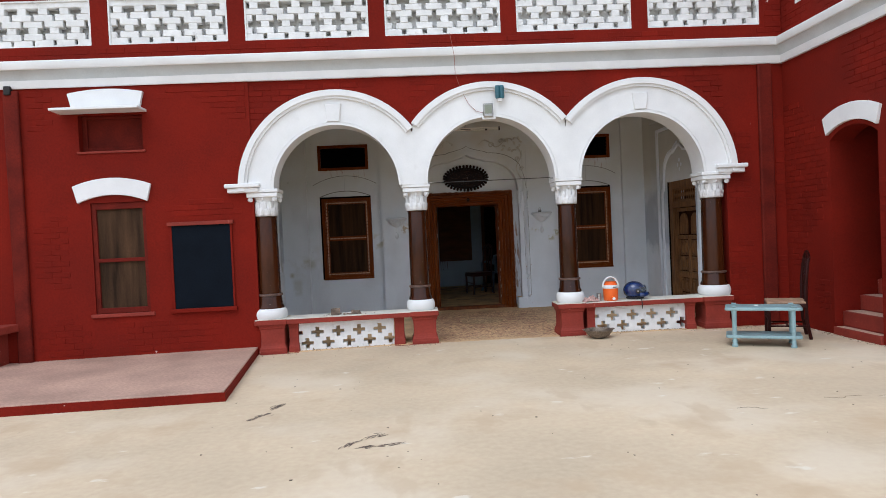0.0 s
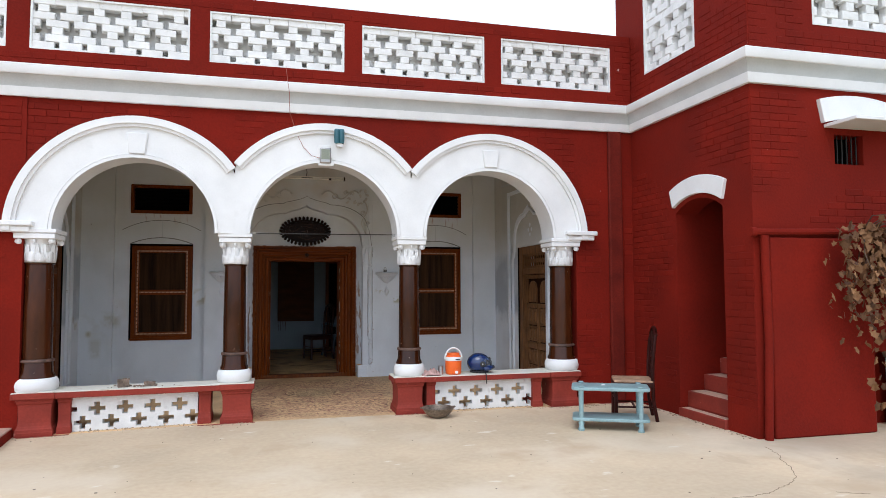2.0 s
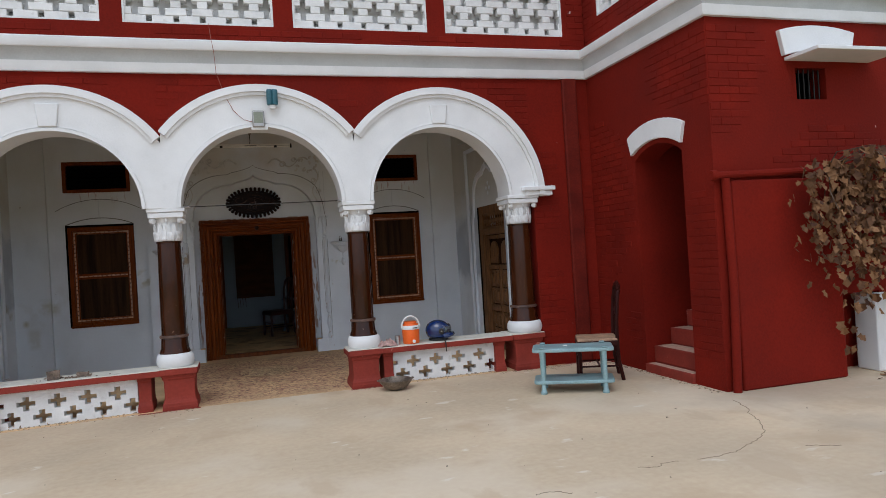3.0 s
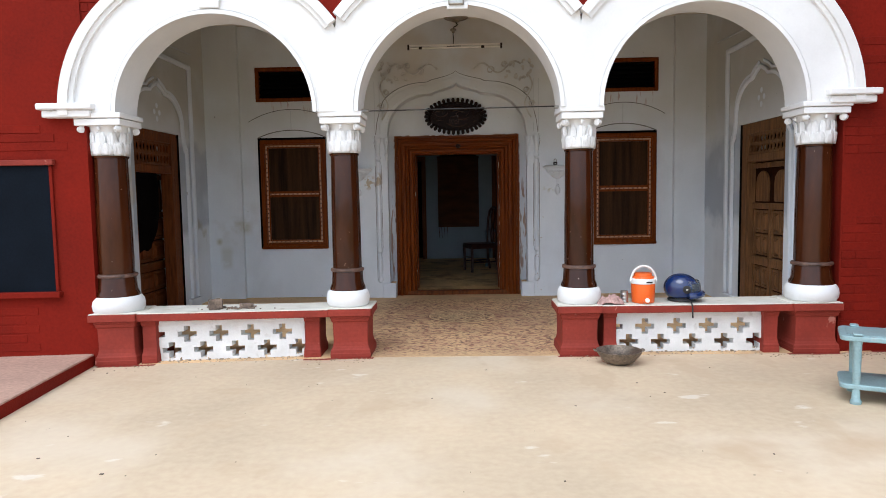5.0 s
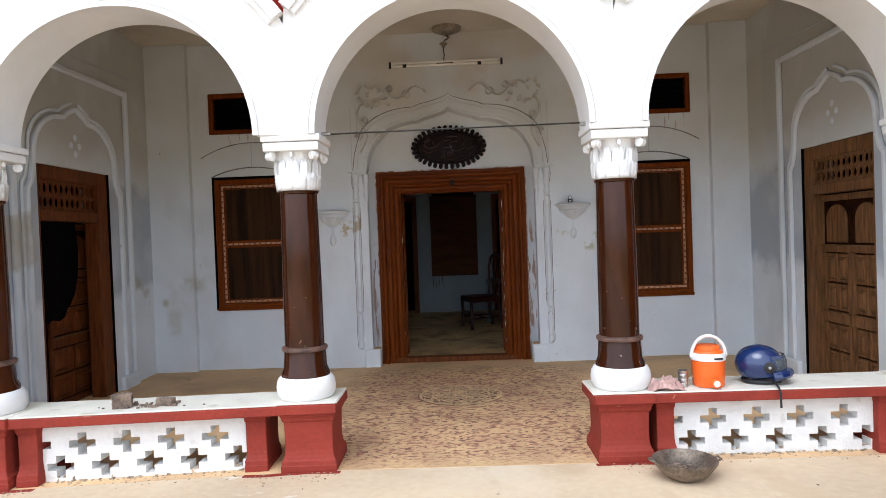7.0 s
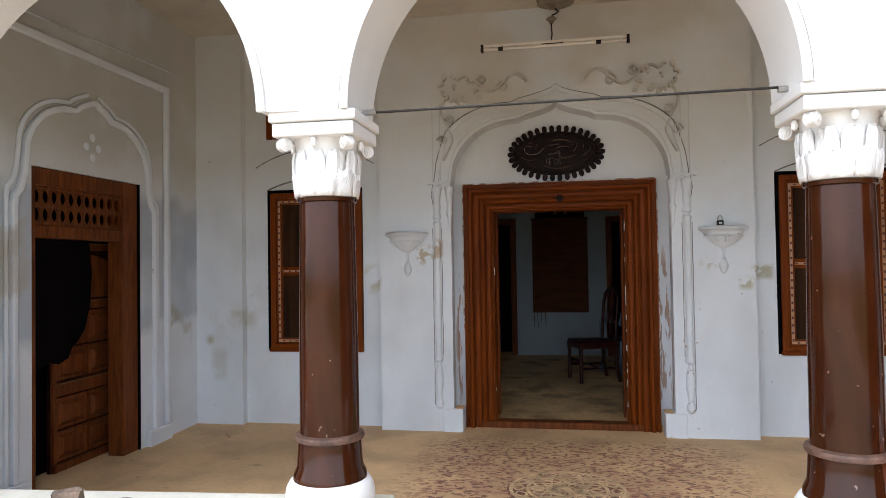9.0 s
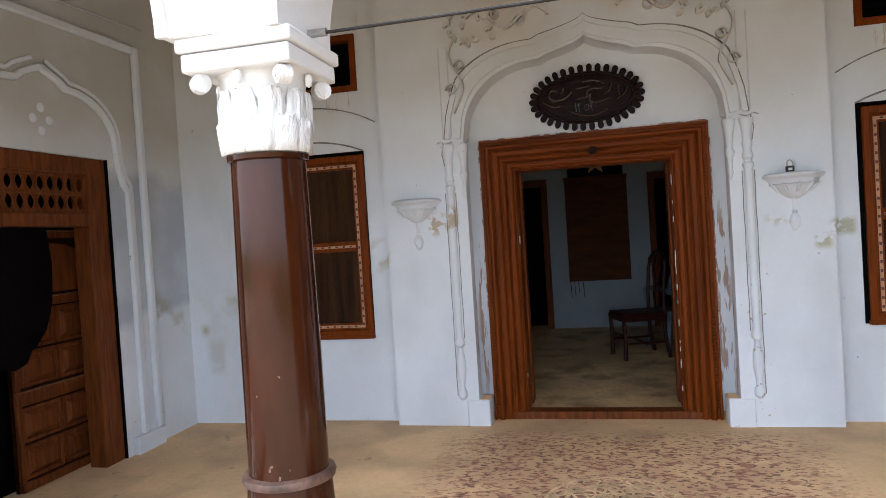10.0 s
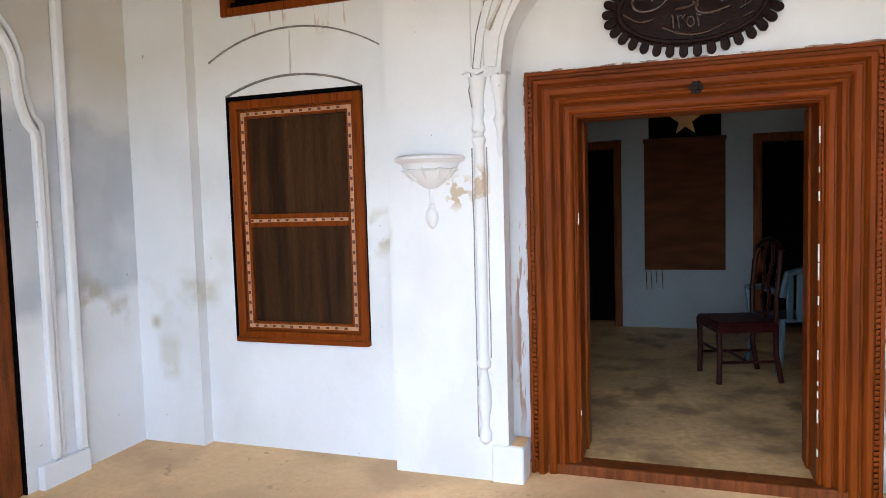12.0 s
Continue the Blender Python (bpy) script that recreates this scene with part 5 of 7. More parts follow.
# ---- windows with inlaid frames, ventilators ----
def inlaid_window(name, a, b, c, d, label):
    w = thing(name, (0, VB, 0), label, "window", kind="structure")
    part("outer_frame", holed(a + 0.03, b, c, d - 0.03, [(a + 0.085, b - 0.055, c + 0.06, d - 0.085)], -0.028, 0.06), wood, w, bevel=0.010)
    # shadow round the frame, put in as black strips
    part("dark_gap", holed(a, b + 0.004, c - 0.004, d, [(a + 0.028, b + 0.001, c - 0.001, d - 0.028)], -0.008, 0.05), unlit_black, w, "black strip for the shadow round the frame")
    i0, i1, j0, j1 = a + 0.085, b - 0.055, c + 0.06, d - 0.085
    midz = (j0 + j1) / 2
    part("sash", holed(i0, i1, j0, j1, [(i0 + 0.055, i1 - 0.055, j0 + 0.055, midz - 0.04), (i0 + 0.055, i1 - 0.055, midz + 0.04, j1 - 0.055)], -0.004, 0.045), wood, w, bevel=0.005)
    bm = holed(i0 + 0.018, i1 - 0.018, j0 + 0.018, j1 - 0.018, [(i0 + 0.040, i1 - 0.040, j0 + 0.040, j1 - 0.040)], -0.008, 0.0)
    box(bm, i0 + 0.06, i1 - 0.06, -0.008, 0.0, midz - 0.010, midz + 0.010)
    part("inlay_strip", bm, inlay_pale, w, "pale inlaid strip")
    bm = bmesh.new()
    for k in range(int((j1 - j0 - 0.06) / 0.062)):
        z = j0 + 0.05 + 0.062 * k
        for x in (i0 + 0.029, i1 - 0.029):
            box(bm, x - 0.008, x + 0.008, -0.0105, -0.004, z - 0.010, z + 0.010)
    for k in range(int((i1 - i0 - 0.08) / 0.062)):
        x = i0 + 0.07 + 0.062 * k
        for z in (j0 + 0.029, j1 - 0.029, midz):
            box(bm, x - 0.010, x + 0.010, -0.0105, -0.004, z - 0.007, z + 0.007)
    part("inlay_dots", bm, inlay_dark, w, "dark inlaid dots")
    for z0, z1 in ((j0 + 0.05, midz - 0.035), (midz + 0.035, j1 - 0.05)):
        part("net_pane", boxes((i0 + 0.05, i1 - 0.05, 0.018, 0.024, z0, z1)), net, w, "dusty brown netted pane")
    part("sill", boxes((a + 0.02, b + 0.005, -0.040, 0.02, c - 0.012, c + 0.022)), wood_h, w, "worn wooden sill", bevel=0.008)
    # curved lintel line in the plaster
    cx, hw = (a + b) / 2, (b - a) / 2
    part("lintel_line", ribbon([(u, d + 0.0 + seg_arch(u, cx, hw, 0.10)) for u in spread(a, b, 18)], 0.012, -0.010, 0.004, "xz"), crack_grey, w)
    part("lintel_line", ribbon([(u, d + 0.22 + seg_arch(u, cx, hw * 1.25, 0.16)) for u in spread(cx - hw * 1.25, cx + hw * 1.25, 18)], 0.009, -0.008, 0.004, "xz"), crack_grey, w)
    part("lintel_joint", boxes((cx - 0.004, cx + 0.004, -0.006, 0.004, d + 0.11, d + 0.36)), cornice_grey, w)


inlaid_window("window_2", *W1, "reddish wooden window with inlaid dotted strips and brown net panes")
inlaid_window("window_3", *W2, "reddish wooden window with inlaid dotted strips and brown net panes")
for nm, (a, b, c, d) in (("ventilator", V1), ("ventilator", V2)):
    v = thing(nm, (0, VB, 0), "dark wooden ventilator with slats high in the veranda wall", "ventilator", group="veranda ventilators")
    part("frame", holed(a, b, c, d, [(a + 0.05, b - 0.05, c + 0.05, d - 0.05)], -0.02, 0.08), wood, v, bevel=0.008)
    # slats and backing are coloured black for the vent's shade
    for k in range(6):
        part("slat", boxes((a + 0.05, b - 0.05, 0.03, 0.05, c + 0.06 + 0.06 * k, c + 0.095 + 0.06 * k)), unlit_black, v)
    part("backing", boxes((a, b, 0.10, 0.13, c, d)), unlit_black, v)


# ---- side doors ----
def side_door(name, x, s, y0, y1, top, material, label, open_part):
    """A door in a side wall; s is the side to which the room lies."""
    d = thing(name, (0, 0, 0), label, "door", kind="structure")

    def bx(bm, a0, a1, y_0, y_1, z0, z1):
        box(bm, min(x - s * a0, x - s * a1), max(x - s * a0, x - s * a1), y_0, y_1, z0, z1)
    tr = 1.80
    far = y1 - (0.20 if open_part else 0.17)
    near = y0 + 0.06
    bm = bmesh.new()
    bx(bm, 0.02, 0.16, y0, near, 0.0, top)
    bx(bm, 0.02, 0.16, far, y1 - 0.012, 0.0, top)
    bx(bm, 0.02, 0.16, near, far, top - 0.12, top)
    bx(bm, 0.02, 0.16, near, far, tr - 0.06, tr + 0.03)
    part("frame", bm, material, d, bevel=0.008)
    # a black strip paints the shade between frame and wall
    bm = bmesh.new()
    bx(bm, 0.004, 0.10, y1 - 0.012, y1, 0.0, top)
    part("shadow_gap", bm, unlit_black, d, "black strip for the shade beside the frame")
    # two rows of lens shaped slots cut in the transom's boards
    n, low, high = 11, tr + 0.03, top - 0.12
    gap, rowh = 0.022, (high - low - 0.066) / 2
    x0, x1 = sorted((x - s * 0.048, x - s * 0.062))
    for r in range(2):
        z0 = low + gap + r * (rowh + gap)
        for k in range(n + 1):
            w = (far - near) / n
            c = near + k * w
            wide = [0.5 * w * (1 - 0.74 * math.sin(math.pi * q) ** 0.8) for q in spread(0, 1, 10)]
            edge_r = [(min(far, c + h), z0 + rowh * q) for h, q in zip(wide, spread(0, 1, 10))]
            edge_l = [(max(near, c - h), z0 + rowh * q) for h, q in zip(wide, spread(0, 1, 10))]
            part("transom_bar", band(edge_l, edge_r, x0, x1, "yz"), material, d)
    for z in (low, low + gap + rowh, high - gap):
        bm = bmesh.new()
        bx(bm, 0.040, 0.088, near, far, z, z + gap)
        part("transom_rail", bm, material, d)
    # a black sheet stands in for the unlit room
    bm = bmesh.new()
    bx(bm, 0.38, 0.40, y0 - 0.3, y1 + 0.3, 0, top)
    part("backing", bm, unlit_black, d, "black sheet for the unlit room behind")
    for k in range(5):
        part("knob", lathe([(0.0, 0.0), (0.012, 0.004 * -s), (0.008, 0.014 * -s), (0.0, 0.018 * -s)], 8, at=(x - s * 0.02, near + (far - near) * (0.30 + 0.1 * k), tr + 0.012), axis="x"), worn_wood, d)
    mid = (near + far) / 2
    leaves = [(11.30, 12.06)] if open_part else [(near + 0.005, mid - 0.004), (mid + 0.004, far - 0.005)]
    for a, b in leaves:
        e = 0.15 if open_part else 0.0    # an open leaf stands further in
        bm = bmesh.new()
        bx(bm, 0.115 + e, 0.14 + e, a, b, 0.03, tr - 0.06)
        # the dark board paints shade into the gaps between the panels
        lf = part("door_leaf", bm, groove_wood, d, "leaf darkened for the shade in its grooves")
        c = (a + b) / 2
        for r0, r1 in ((0.100, 0.325), (0.339, 0.573), (0.697, 0.935), (0.949, 1.205)):
            for p0, p1 in ((a + 0.046, c - 0.007), (c + 0.007, b - 0.046)):
                bm = bmesh.new()
                rings = [[bm.verts.new((x - s * (dep + e), y, z)) for y, z in ((p0 + i, r0 + i), (p1 - i, r0 + i), (p1 - i, r1 - i), (p0 + i, r1 - i))] for dep, i in ((0.116, 0.0), (0.098, 0.004), (0.098, 0.026), (0.108, 0.030), (0.084, 0.062))]
                for g, h in zip(rings, rings[1:]):
                    for i in range(4):
                        bm.faces.new((g[i], g[(i + 1) % 4], h[(i + 1) % 4], h[i]))
                bm.faces.new(rings[0])
                bm.faces.new(rings[-1])
                part("panel", bm, material, lf, smooth=0)
        c, hw = (a + b) / 2, (b - a) / 2 - 0.06
        arch = [(c - hw, 1.30), (c + hw, 1.30), (c + hw, 1.50)] + [(c + hw * math.cos(q), 1.50 + 0.14 * math.sin(q)) for q in spread(0.2, 2.94, 12)] + [(c - hw, 1.50)]
        part("arched_panel", extrude(arch, *sorted((x - s * (0.094 + e), x - s * (0.118 + e))), "yz"), material, lf, bevel=0.010)
        for z, h in ((0.06, 0.028), (0.635, 0.050), (1.25, 0.034), (1.70, 0.028)):
            bm = bmesh.new()
            bx(bm, 0.080 + e, 0.117 + e, a + 0.004, b - 0.004, z - h, z + h)
            part("rail", bm, material, lf, bevel=0.006)
            if z > 0.1:
                bm = bmesh.new()
                bx(bm, 0.074 + e, 0.081 + e, a + 0.01, b - 0.01, z + h - 0.012, z + h - 0.002)
                part("worn_edge", bm, worn_wood, lf)
        for y in (a + 0.024, b - 0.024):
            bm = bmesh.new()
            bx(bm, 0.088 + e, 0.117 + e, y - 0.018, y + 0.018, 0.09, 1.22)
            part("stile", bm, material, lf, bevel=0.005)
    return d


dl = side_door("door_2", VL, 1, *LDOOR, red_door_wood, "brown panelled wooden side door standing half open", True)
dr = side_door("door_3", VR, -1, *RDOOR, old_wood, "weathered brown panelled side door with pierced transom", False)
cur = thing("curtain", (0, 0, 0), "black cloth curtain hanging in the half open side door", "curtain")
pts = [(10.90, 1.735), (11.44, 1.735), (11.47, 1.50), (11.45, 1.25), (11.39, 1.08), (11.31, 0.99), (11.26, 0.96), (11.22, 0.89), (11.13, 0.86), (11.04, 0.88), (10.90, 0.84)]
bm = extrude(pts, VL - 0.050, VL - 0.045, "yz")
bmesh.ops.triangulate(bm, faces=bm.faces[:])
part("cloth", bm, curtain_mat, cur)


# ---- plaster ribs round the side doors ----
def side_ribs(x, s, y0, y1, spring):
    rb = thing("plaster_niche", (0, 0, 0), "white plaster arch and frame ribs round the side door", "plaster ornament", group="side door ribs", kind="structure")
    c, hw = (y0 + y1) / 2, (y1 - y0) / 2 + 0.17

    def lobed(k, off):
        """Half the niche's outline from its apex down: an ogee tip, a lobe, a shoulder and a straight leg."""
        tip = [(0.0, 2.765), (0.06, 2.74), (0.15, 2.70), (0.20, 2.66)]
        lobe = [(0.20 + (hw - 0.30) * math.sin(q), 2.30 + 0.36 * math.cos(q)) for q in spread(0.25, math.pi / 2, 10)]
        leg = [(hw - 0.085, 2.16), (hw - 0.05, 2.05), (hw - 0.005, 2.0), (hw, 1.94), (hw, 0.17)]
        return [(c + k * (u + off), v + off * (1.0 if v > 1.0 else 0.0)) for u, v in tip + lobe + leg]
    for k in (-1, 1):
        for off, w, p in ((0.0, 0.042, 0.040), (0.050, 0.030, 0.022)):
            part("arch_rib", ribbon(lobed(k, off), w, min(x, x + s * p), max(x, x + s * p), "yz"), lime, rb, bevel=0.008)
    out = hw + 0.175
    for y in (c - out, c + out):
        part("frame_rib", boxes((min(x, x + s * 0.045), max(x, x + s * 0.045), y - 0.03, y + 0.03, 0.17, 3.12)), lime, rb, bevel=0.014)
    part("frame_rib", boxes((min(x, x + s * 0.044), max(x, x + s * 0.044), c - out + 0.03, c + out - 0.03, 3.06, 3.12)), lime, rb, bevel=0.014)
    for y0_, y1_ in ((c - out - 0.035, c - hw + 0.11), (c + hw - 0.11, c + out + 0.035)):
        part("plinth", boxes((min(x, x + s * 0.05), max(x, x + s * 0.05), y0_, y1_, -0.02, 0.168)), lime, rb, bevel=0.01)
    for k in range(4):
        a = k * math.pi / 2
        part("flower_petal", lathe([(0.0, -0.0), (0.035, 0.006), (0.0, 0.02)] if s > 0 else [(0.0, 0.0), (0.035, -0.006), (0.0, -0.02)], 10, at=(x, c + 0.065 * math.cos(a), 2.43 + 0.075 * math.sin(a)), axis="x"), lime, rb)
    part("conduit", tube([(x + s * 0.015, 10.1, 3.20), (x + s * 0.015, 12.45, 3.28)], 0.010, 6), cornice_grey, rb)


side_ribs(VL, 1, LDOOR[0], LDOOR[1], 1.95)
side_ribs(VR, -1, RDOOR[0], RDOOR[1], 1.95)


# ---- plaque ----
def rounded(pts):
    """A line with its corners cut twice, so that it runs smoothly."""
    for _ in range(2):
        out = [pts[0]]
        for (a, b), (c, d) in zip(pts, pts[1:]):
            out += [(a * 0.75 + c * 0.25, b * 0.75 + d * 0.25), (a * 0.25 + c * 0.75, b * 0.25 + d * 0.75)]
        pts = out + [pts[-1]]
    return pts


def plaque():
    p = thing("plaque", (MID - 0.01, VB + 0.09, 2.495), "black carved oval wooden plaque with petal edge over the door", "plaque")
    A, B = 0.375, 0.195

    def oval(ka, kb, n=48):
        return [(ka * math.cos(2 * math.pi * i / n), kb * math.sin(2 * math.pi * i / n)) for i in range(n)]
    part("board", extrude(oval(A, B), -0.035, 0.0), black_wood, p, bevel=0.006)
    o, i = oval(A * 0.96, B * 0.95), oval(A * 0.88, B * 0.84)
    part("rim", band(i + i[:1], o + o[:1], -0.05, -0.03), black_wood, p, bevel=0.006)
    for k in range(34):
        a = 2 * math.pi * (k + 0.25 * math.sin(4 * math.pi * k / 34)) / 34
        cx, cz = A * math.cos(a), B * math.sin(a)
        nx, nz = math.cos(a) / A, math.sin(a) / B
        q = math.hypot(nx, nz)
        nx, nz = nx / q, nz / q
        tip = [(-0.01, 0.017), (0.018, 0.021), (0.036, 0.022), (0.050, 0.014), (0.057, 0.0)]
        pts = [(cx + u * nx - w * nz, cz + u * nz + w * nx) for u, w in tip + [(u, -w) for u, w in tip[-2::-1]]]
        part("petal", extrude(pts, -0.040, -0.012), black_wood, p, bevel=0.005)
    # carved strokes that cannot be read, and the year
    strokes = [[(0.20, 0.06), (0.215, -0.03)], [(0.15, -0.02), (0.08, -0.045), (0.02, -0.03), (0.03, 0.02)], [(0.10, 0.045), (0.05, 0.06), (0.0, 0.04), (0.02, 0.0), (-0.06, -0.01)],
               [(-0.09, 0.045), (-0.13, 0.0), (-0.20, -0.01), (-0.24, 0.025), (-0.225, 0.07), (-0.18, 0.06)], [(-0.05, 0.065), (0.03, 0.075)], [(-0.11, -0.085), (-0.03, -0.13), (0.06, -0.13), (0.13, -0.095)],
               [(0.255, 0.045), (0.235, -0.01), (0.19, -0.035)], [(0.16, 0.075), (0.145, 0.02), (0.115, 0.005)], [(-0.14, 0.08), (-0.155, 0.035)], [(-0.02, 0.105), (0.04, 0.115), (0.09, 0.10)], [(-0.27, -0.01), (-0.21, -0.055), (-0.15, -0.045)], [(0.10, 0.09), (0.12, 0.08)], [(-0.20, 0.10), (-0.18, 0.09)], [(0.24, -0.055), (0.20, -0.075)]]
    for st in strokes:
        part("carved_stroke", tube([(u * 1.18, -0.038, v * 1.08) for u, v in rounded(st)], 0.0095, 8), carve_grey, p)
    # the year 1352 in eastern figures
    x = -0.085
    figs = {"1": [[(0.0, 0.03), (0.008, -0.03)]], "3": [[(0.0, 0.028), (0.008, 0.016), (0.018, 0.028), (0.026, 0.016), (0.036, 0.028)], [(0.004, 0.02), (0.012, -0.03)]],
            "5": [[(0.018 + 0.017 * math.cos(t), -0.004 + 0.021 * math.sin(t)) for t in spread(0, 6.28, 10)]], "2": [[(0.0, 0.028), (0.012, 0.018), (0.032, 0.028)], [(0.003, 0.024), (0.012, -0.03)]]}
    for ch in "1352":
        for line in figs[ch]:
            part("carved_figure", tube([(x + u, -0.036, -0.072 + v * 1.15) for u, v in line], 0.0065, 6), carve_grey, p)
        x += 0.022 if ch == "1" else 0.046
    return p


plaque()


# ---- wall brackets ----
def sconce():
    s = thing("wall_bracket", (0, 0, 0), "small white plaster bracket shelf with a hanging bud", "wall bracket", group="plaster brackets")
    part("shelf", lathe([(0.0, 0.0), (0.170, 0.0), (0.195, -0.012), (0.198, -0.025), (0.182, -0.036), (0.165, -0.045)], 20, start=180, sweep=180), lime, s)
    part("bowl", lathe([(0.165, -0.042), (0.150, -0.07), (0.115, -0.115), (0.065, -0.155), (0.030, -0.175), (0.0, -0.18)], 20, start=180, sweep=180), lime, s)
    part("rim_bead", lathe([(0.145, -0.072), (0.162, -0.078), (0.145, -0.086)], 20, start=180, sweep=180), lime, s)
    part("stem", lathe([(0.018, -0.17), (0.012, -0.25), (0.022, -0.262), (0.014, -0.275)], 10), lime, s)
    part("bud", lathe([(0.012, -0.27), (0.034, -0.30), (0.040, -0.335), (0.026, -0.375), (0.0, -0.40)], 12), lime, s)
    bm = bmesh.new()
    for k in range(5):
        a = math.pi * (1 + (k + 0.5) / 5)
        tube([(0.155 * math.cos(a), 0.155 * math.sin(a), -0.07), (0.10 * math.cos(a), 0.10 * math.sin(a), -0.13)], 0.012, 6, bm)
    part("gadroon", bm, lime, s)
    return s


sc = sconce()
sc.matrix_world = pose(2.03, FACE + 0.005, 1.81)
sc2 = copy_thing(sc, pose(4.707, FACE + 0.005, 1.80))
lock = thing("padlock", (4.665, FACE - 0.10, 1.80), "small black padlock lying on the plaster bracket", "padlock")
part("body", boxes((-0.026, 0.026, -0.012, 0.012, 0.0, 0.042)), black_rubber, lock, bevel=0.006)
part("shackle", tube([(-0.017, 0, 0.04), (-0.017, 0, 0.062), (-0.010, 0, 0.076), (0.0, 0, 0.081), (0.010, 0, 0.076), (0.017, 0, 0.062), (0.017, 0, 0.04)], 0.0045, 8), steel, lock, "steel shackle")
part("keyway", boxes((-0.012, 0.012, -0.0135, -0.011, 0.012, 0.028)), steel, lock)

# ---- ceiling rose and tube lamp ----
rose = thing("ceiling_rose", (3.38, 12.66, CEIL), "dark moulded ceiling rose with a hanging hook", "ceiling rose")
part("plate", lathe([(0.0, -0.075), (0.045, -0.075), (0.06, -0.055), (0.12, -0.045), (0.155, -0.030), (0.16, 0.0)], 28), rose_mat, rose)
part("hook", tube([(0, 0, -0.07), (0.004, -0.02, -0.10), (0.022, -0.05, -0.12), (0.0, -0.08, -0.15), (-0.025, -0.10, -0.165), (-0.035, -0.11, -0.19)], 0.007, 8), iron, rose)
tl = thing("tube_lamp", (3.36, 12.55, 3.335), "unlit fluorescent tube lamp hanging under the ceiling rose", "lamp")
part("batten", boxes((-0.605, 0.605, -0.018, 0.018, 0.0, 0.022)), tube_white, tl, bevel=0.004)
part("tube", lathe([(0.0, -0.585), (0.013, -0.584), (0.013, 0.584), (0.0, 0.585)], 12, at=(0, -0.005, -0.018), axis="x"), tube_white, tl)
for x in (-0.595, 0.595):
    part("holder", boxes((x - 0.012, x + 0.012, -0.022, 0.014, -0.04, 0.024)), iron, tl)
for x in (-0.44, 0.36):
    part("clip", boxes((x - 0.02, x + 0.02, -0.019, 0.0, -0.035, -0.004)), iron, tl)
part("ballast", boxes((-0.10, 0.08, -0.015, 0.015, -0.016, 0.0)), iron, tl, bevel=0.004)
part("wire", tube([(-0.02, 0, 0.02), (-0.012, 0, 0.08), (-0.018, 0.0, 0.15), (-0.016, 0.0, 0.20)], 0.006, 6), iron, tl)
part("socket", lathe([(0.016, 0.0), (0.022, 0.02), (0.045, 0.035), (0.030, 0.05), (0.0, 0.055)], 16, at=(-0.016, 0.0, 0.165)), rose_mat, tl, "dusty cup on the wire")

# ---- printed medallion on the veranda floor ----
md = thing("floor_medallion", (3.40, 11.45, floor_z(11.45) + 0.003), "pale round lace medallion printed on the veranda floor", "floor print", kind="structure")
part("ground_disc", lathe([(0.0, 0.0), (0.395, -0.002)], 40), print_dark, md, "faded dark red ground")
bm = bmesh.new()
for r in (0.37, 0.26, 0.13):
    p = [(r * math.cos(a), r * math.sin(a)) for a in spread(0, 2 * math.pi, 40)]
    ribbon(p, 0.024, 0.001, 0.0024, "xy", bm)
for k in range(16):
    a = 2 * math.pi * k / 16
    for r0, r1, w in ((0.05, 0.12, 0.02), (0.145, 0.24, 0.03), (0.28, 0.355, 0.05)):
        c = [(r0 + (r1 - r0) * t, w * math.sin(t * math.pi)) for t in spread(0, 1, 8)] + [(r1 - (r1 - r0) * t, -w * math.sin(t * math.pi)) for t in spread(0, 1, 8)]
        ribbon([(u * math.cos(a) - v * math.sin(a), u * math.sin(a) + v * math.cos(a)) for u, v in c], 0.015, 0.001, 0.0024, "xy", bm)
part("print", bm, pale_sand, md)


# ---- room behind the main door ----
RB, RZ = 16.73, 0.20


def room_z(y):
    """The room's floor rises a little from the door to the back wall."""
    return 0.10 + (y - 13.0) * (RZ - 0.10) / (RB - 13.0)


solid("floor_room", extrude([(VB + 0.06, -0.1), (VB + 0.06, 0.10), (RB + 0.5, room_z(RB + 0.5)), (RB + 0.5, -0.1)], 0.6, 6.1, "yz"), room_floor_mat, "worn ochre cement room floor", "floor")
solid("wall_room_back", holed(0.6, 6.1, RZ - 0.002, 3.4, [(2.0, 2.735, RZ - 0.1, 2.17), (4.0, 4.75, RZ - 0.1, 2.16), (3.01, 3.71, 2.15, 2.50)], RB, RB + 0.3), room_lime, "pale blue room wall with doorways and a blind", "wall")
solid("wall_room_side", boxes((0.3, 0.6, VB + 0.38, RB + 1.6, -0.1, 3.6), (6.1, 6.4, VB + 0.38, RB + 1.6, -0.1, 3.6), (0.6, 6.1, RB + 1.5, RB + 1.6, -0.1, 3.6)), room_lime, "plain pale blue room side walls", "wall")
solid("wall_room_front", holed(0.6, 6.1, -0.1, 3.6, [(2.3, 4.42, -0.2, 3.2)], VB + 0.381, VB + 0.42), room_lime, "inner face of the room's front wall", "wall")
solid("ceiling_room", boxes((0.3, 6.4, VB + 0.40, RB + 1.6, 3.4, 3.6)), ceiling_mat, "plain room ceiling", "ceiling")
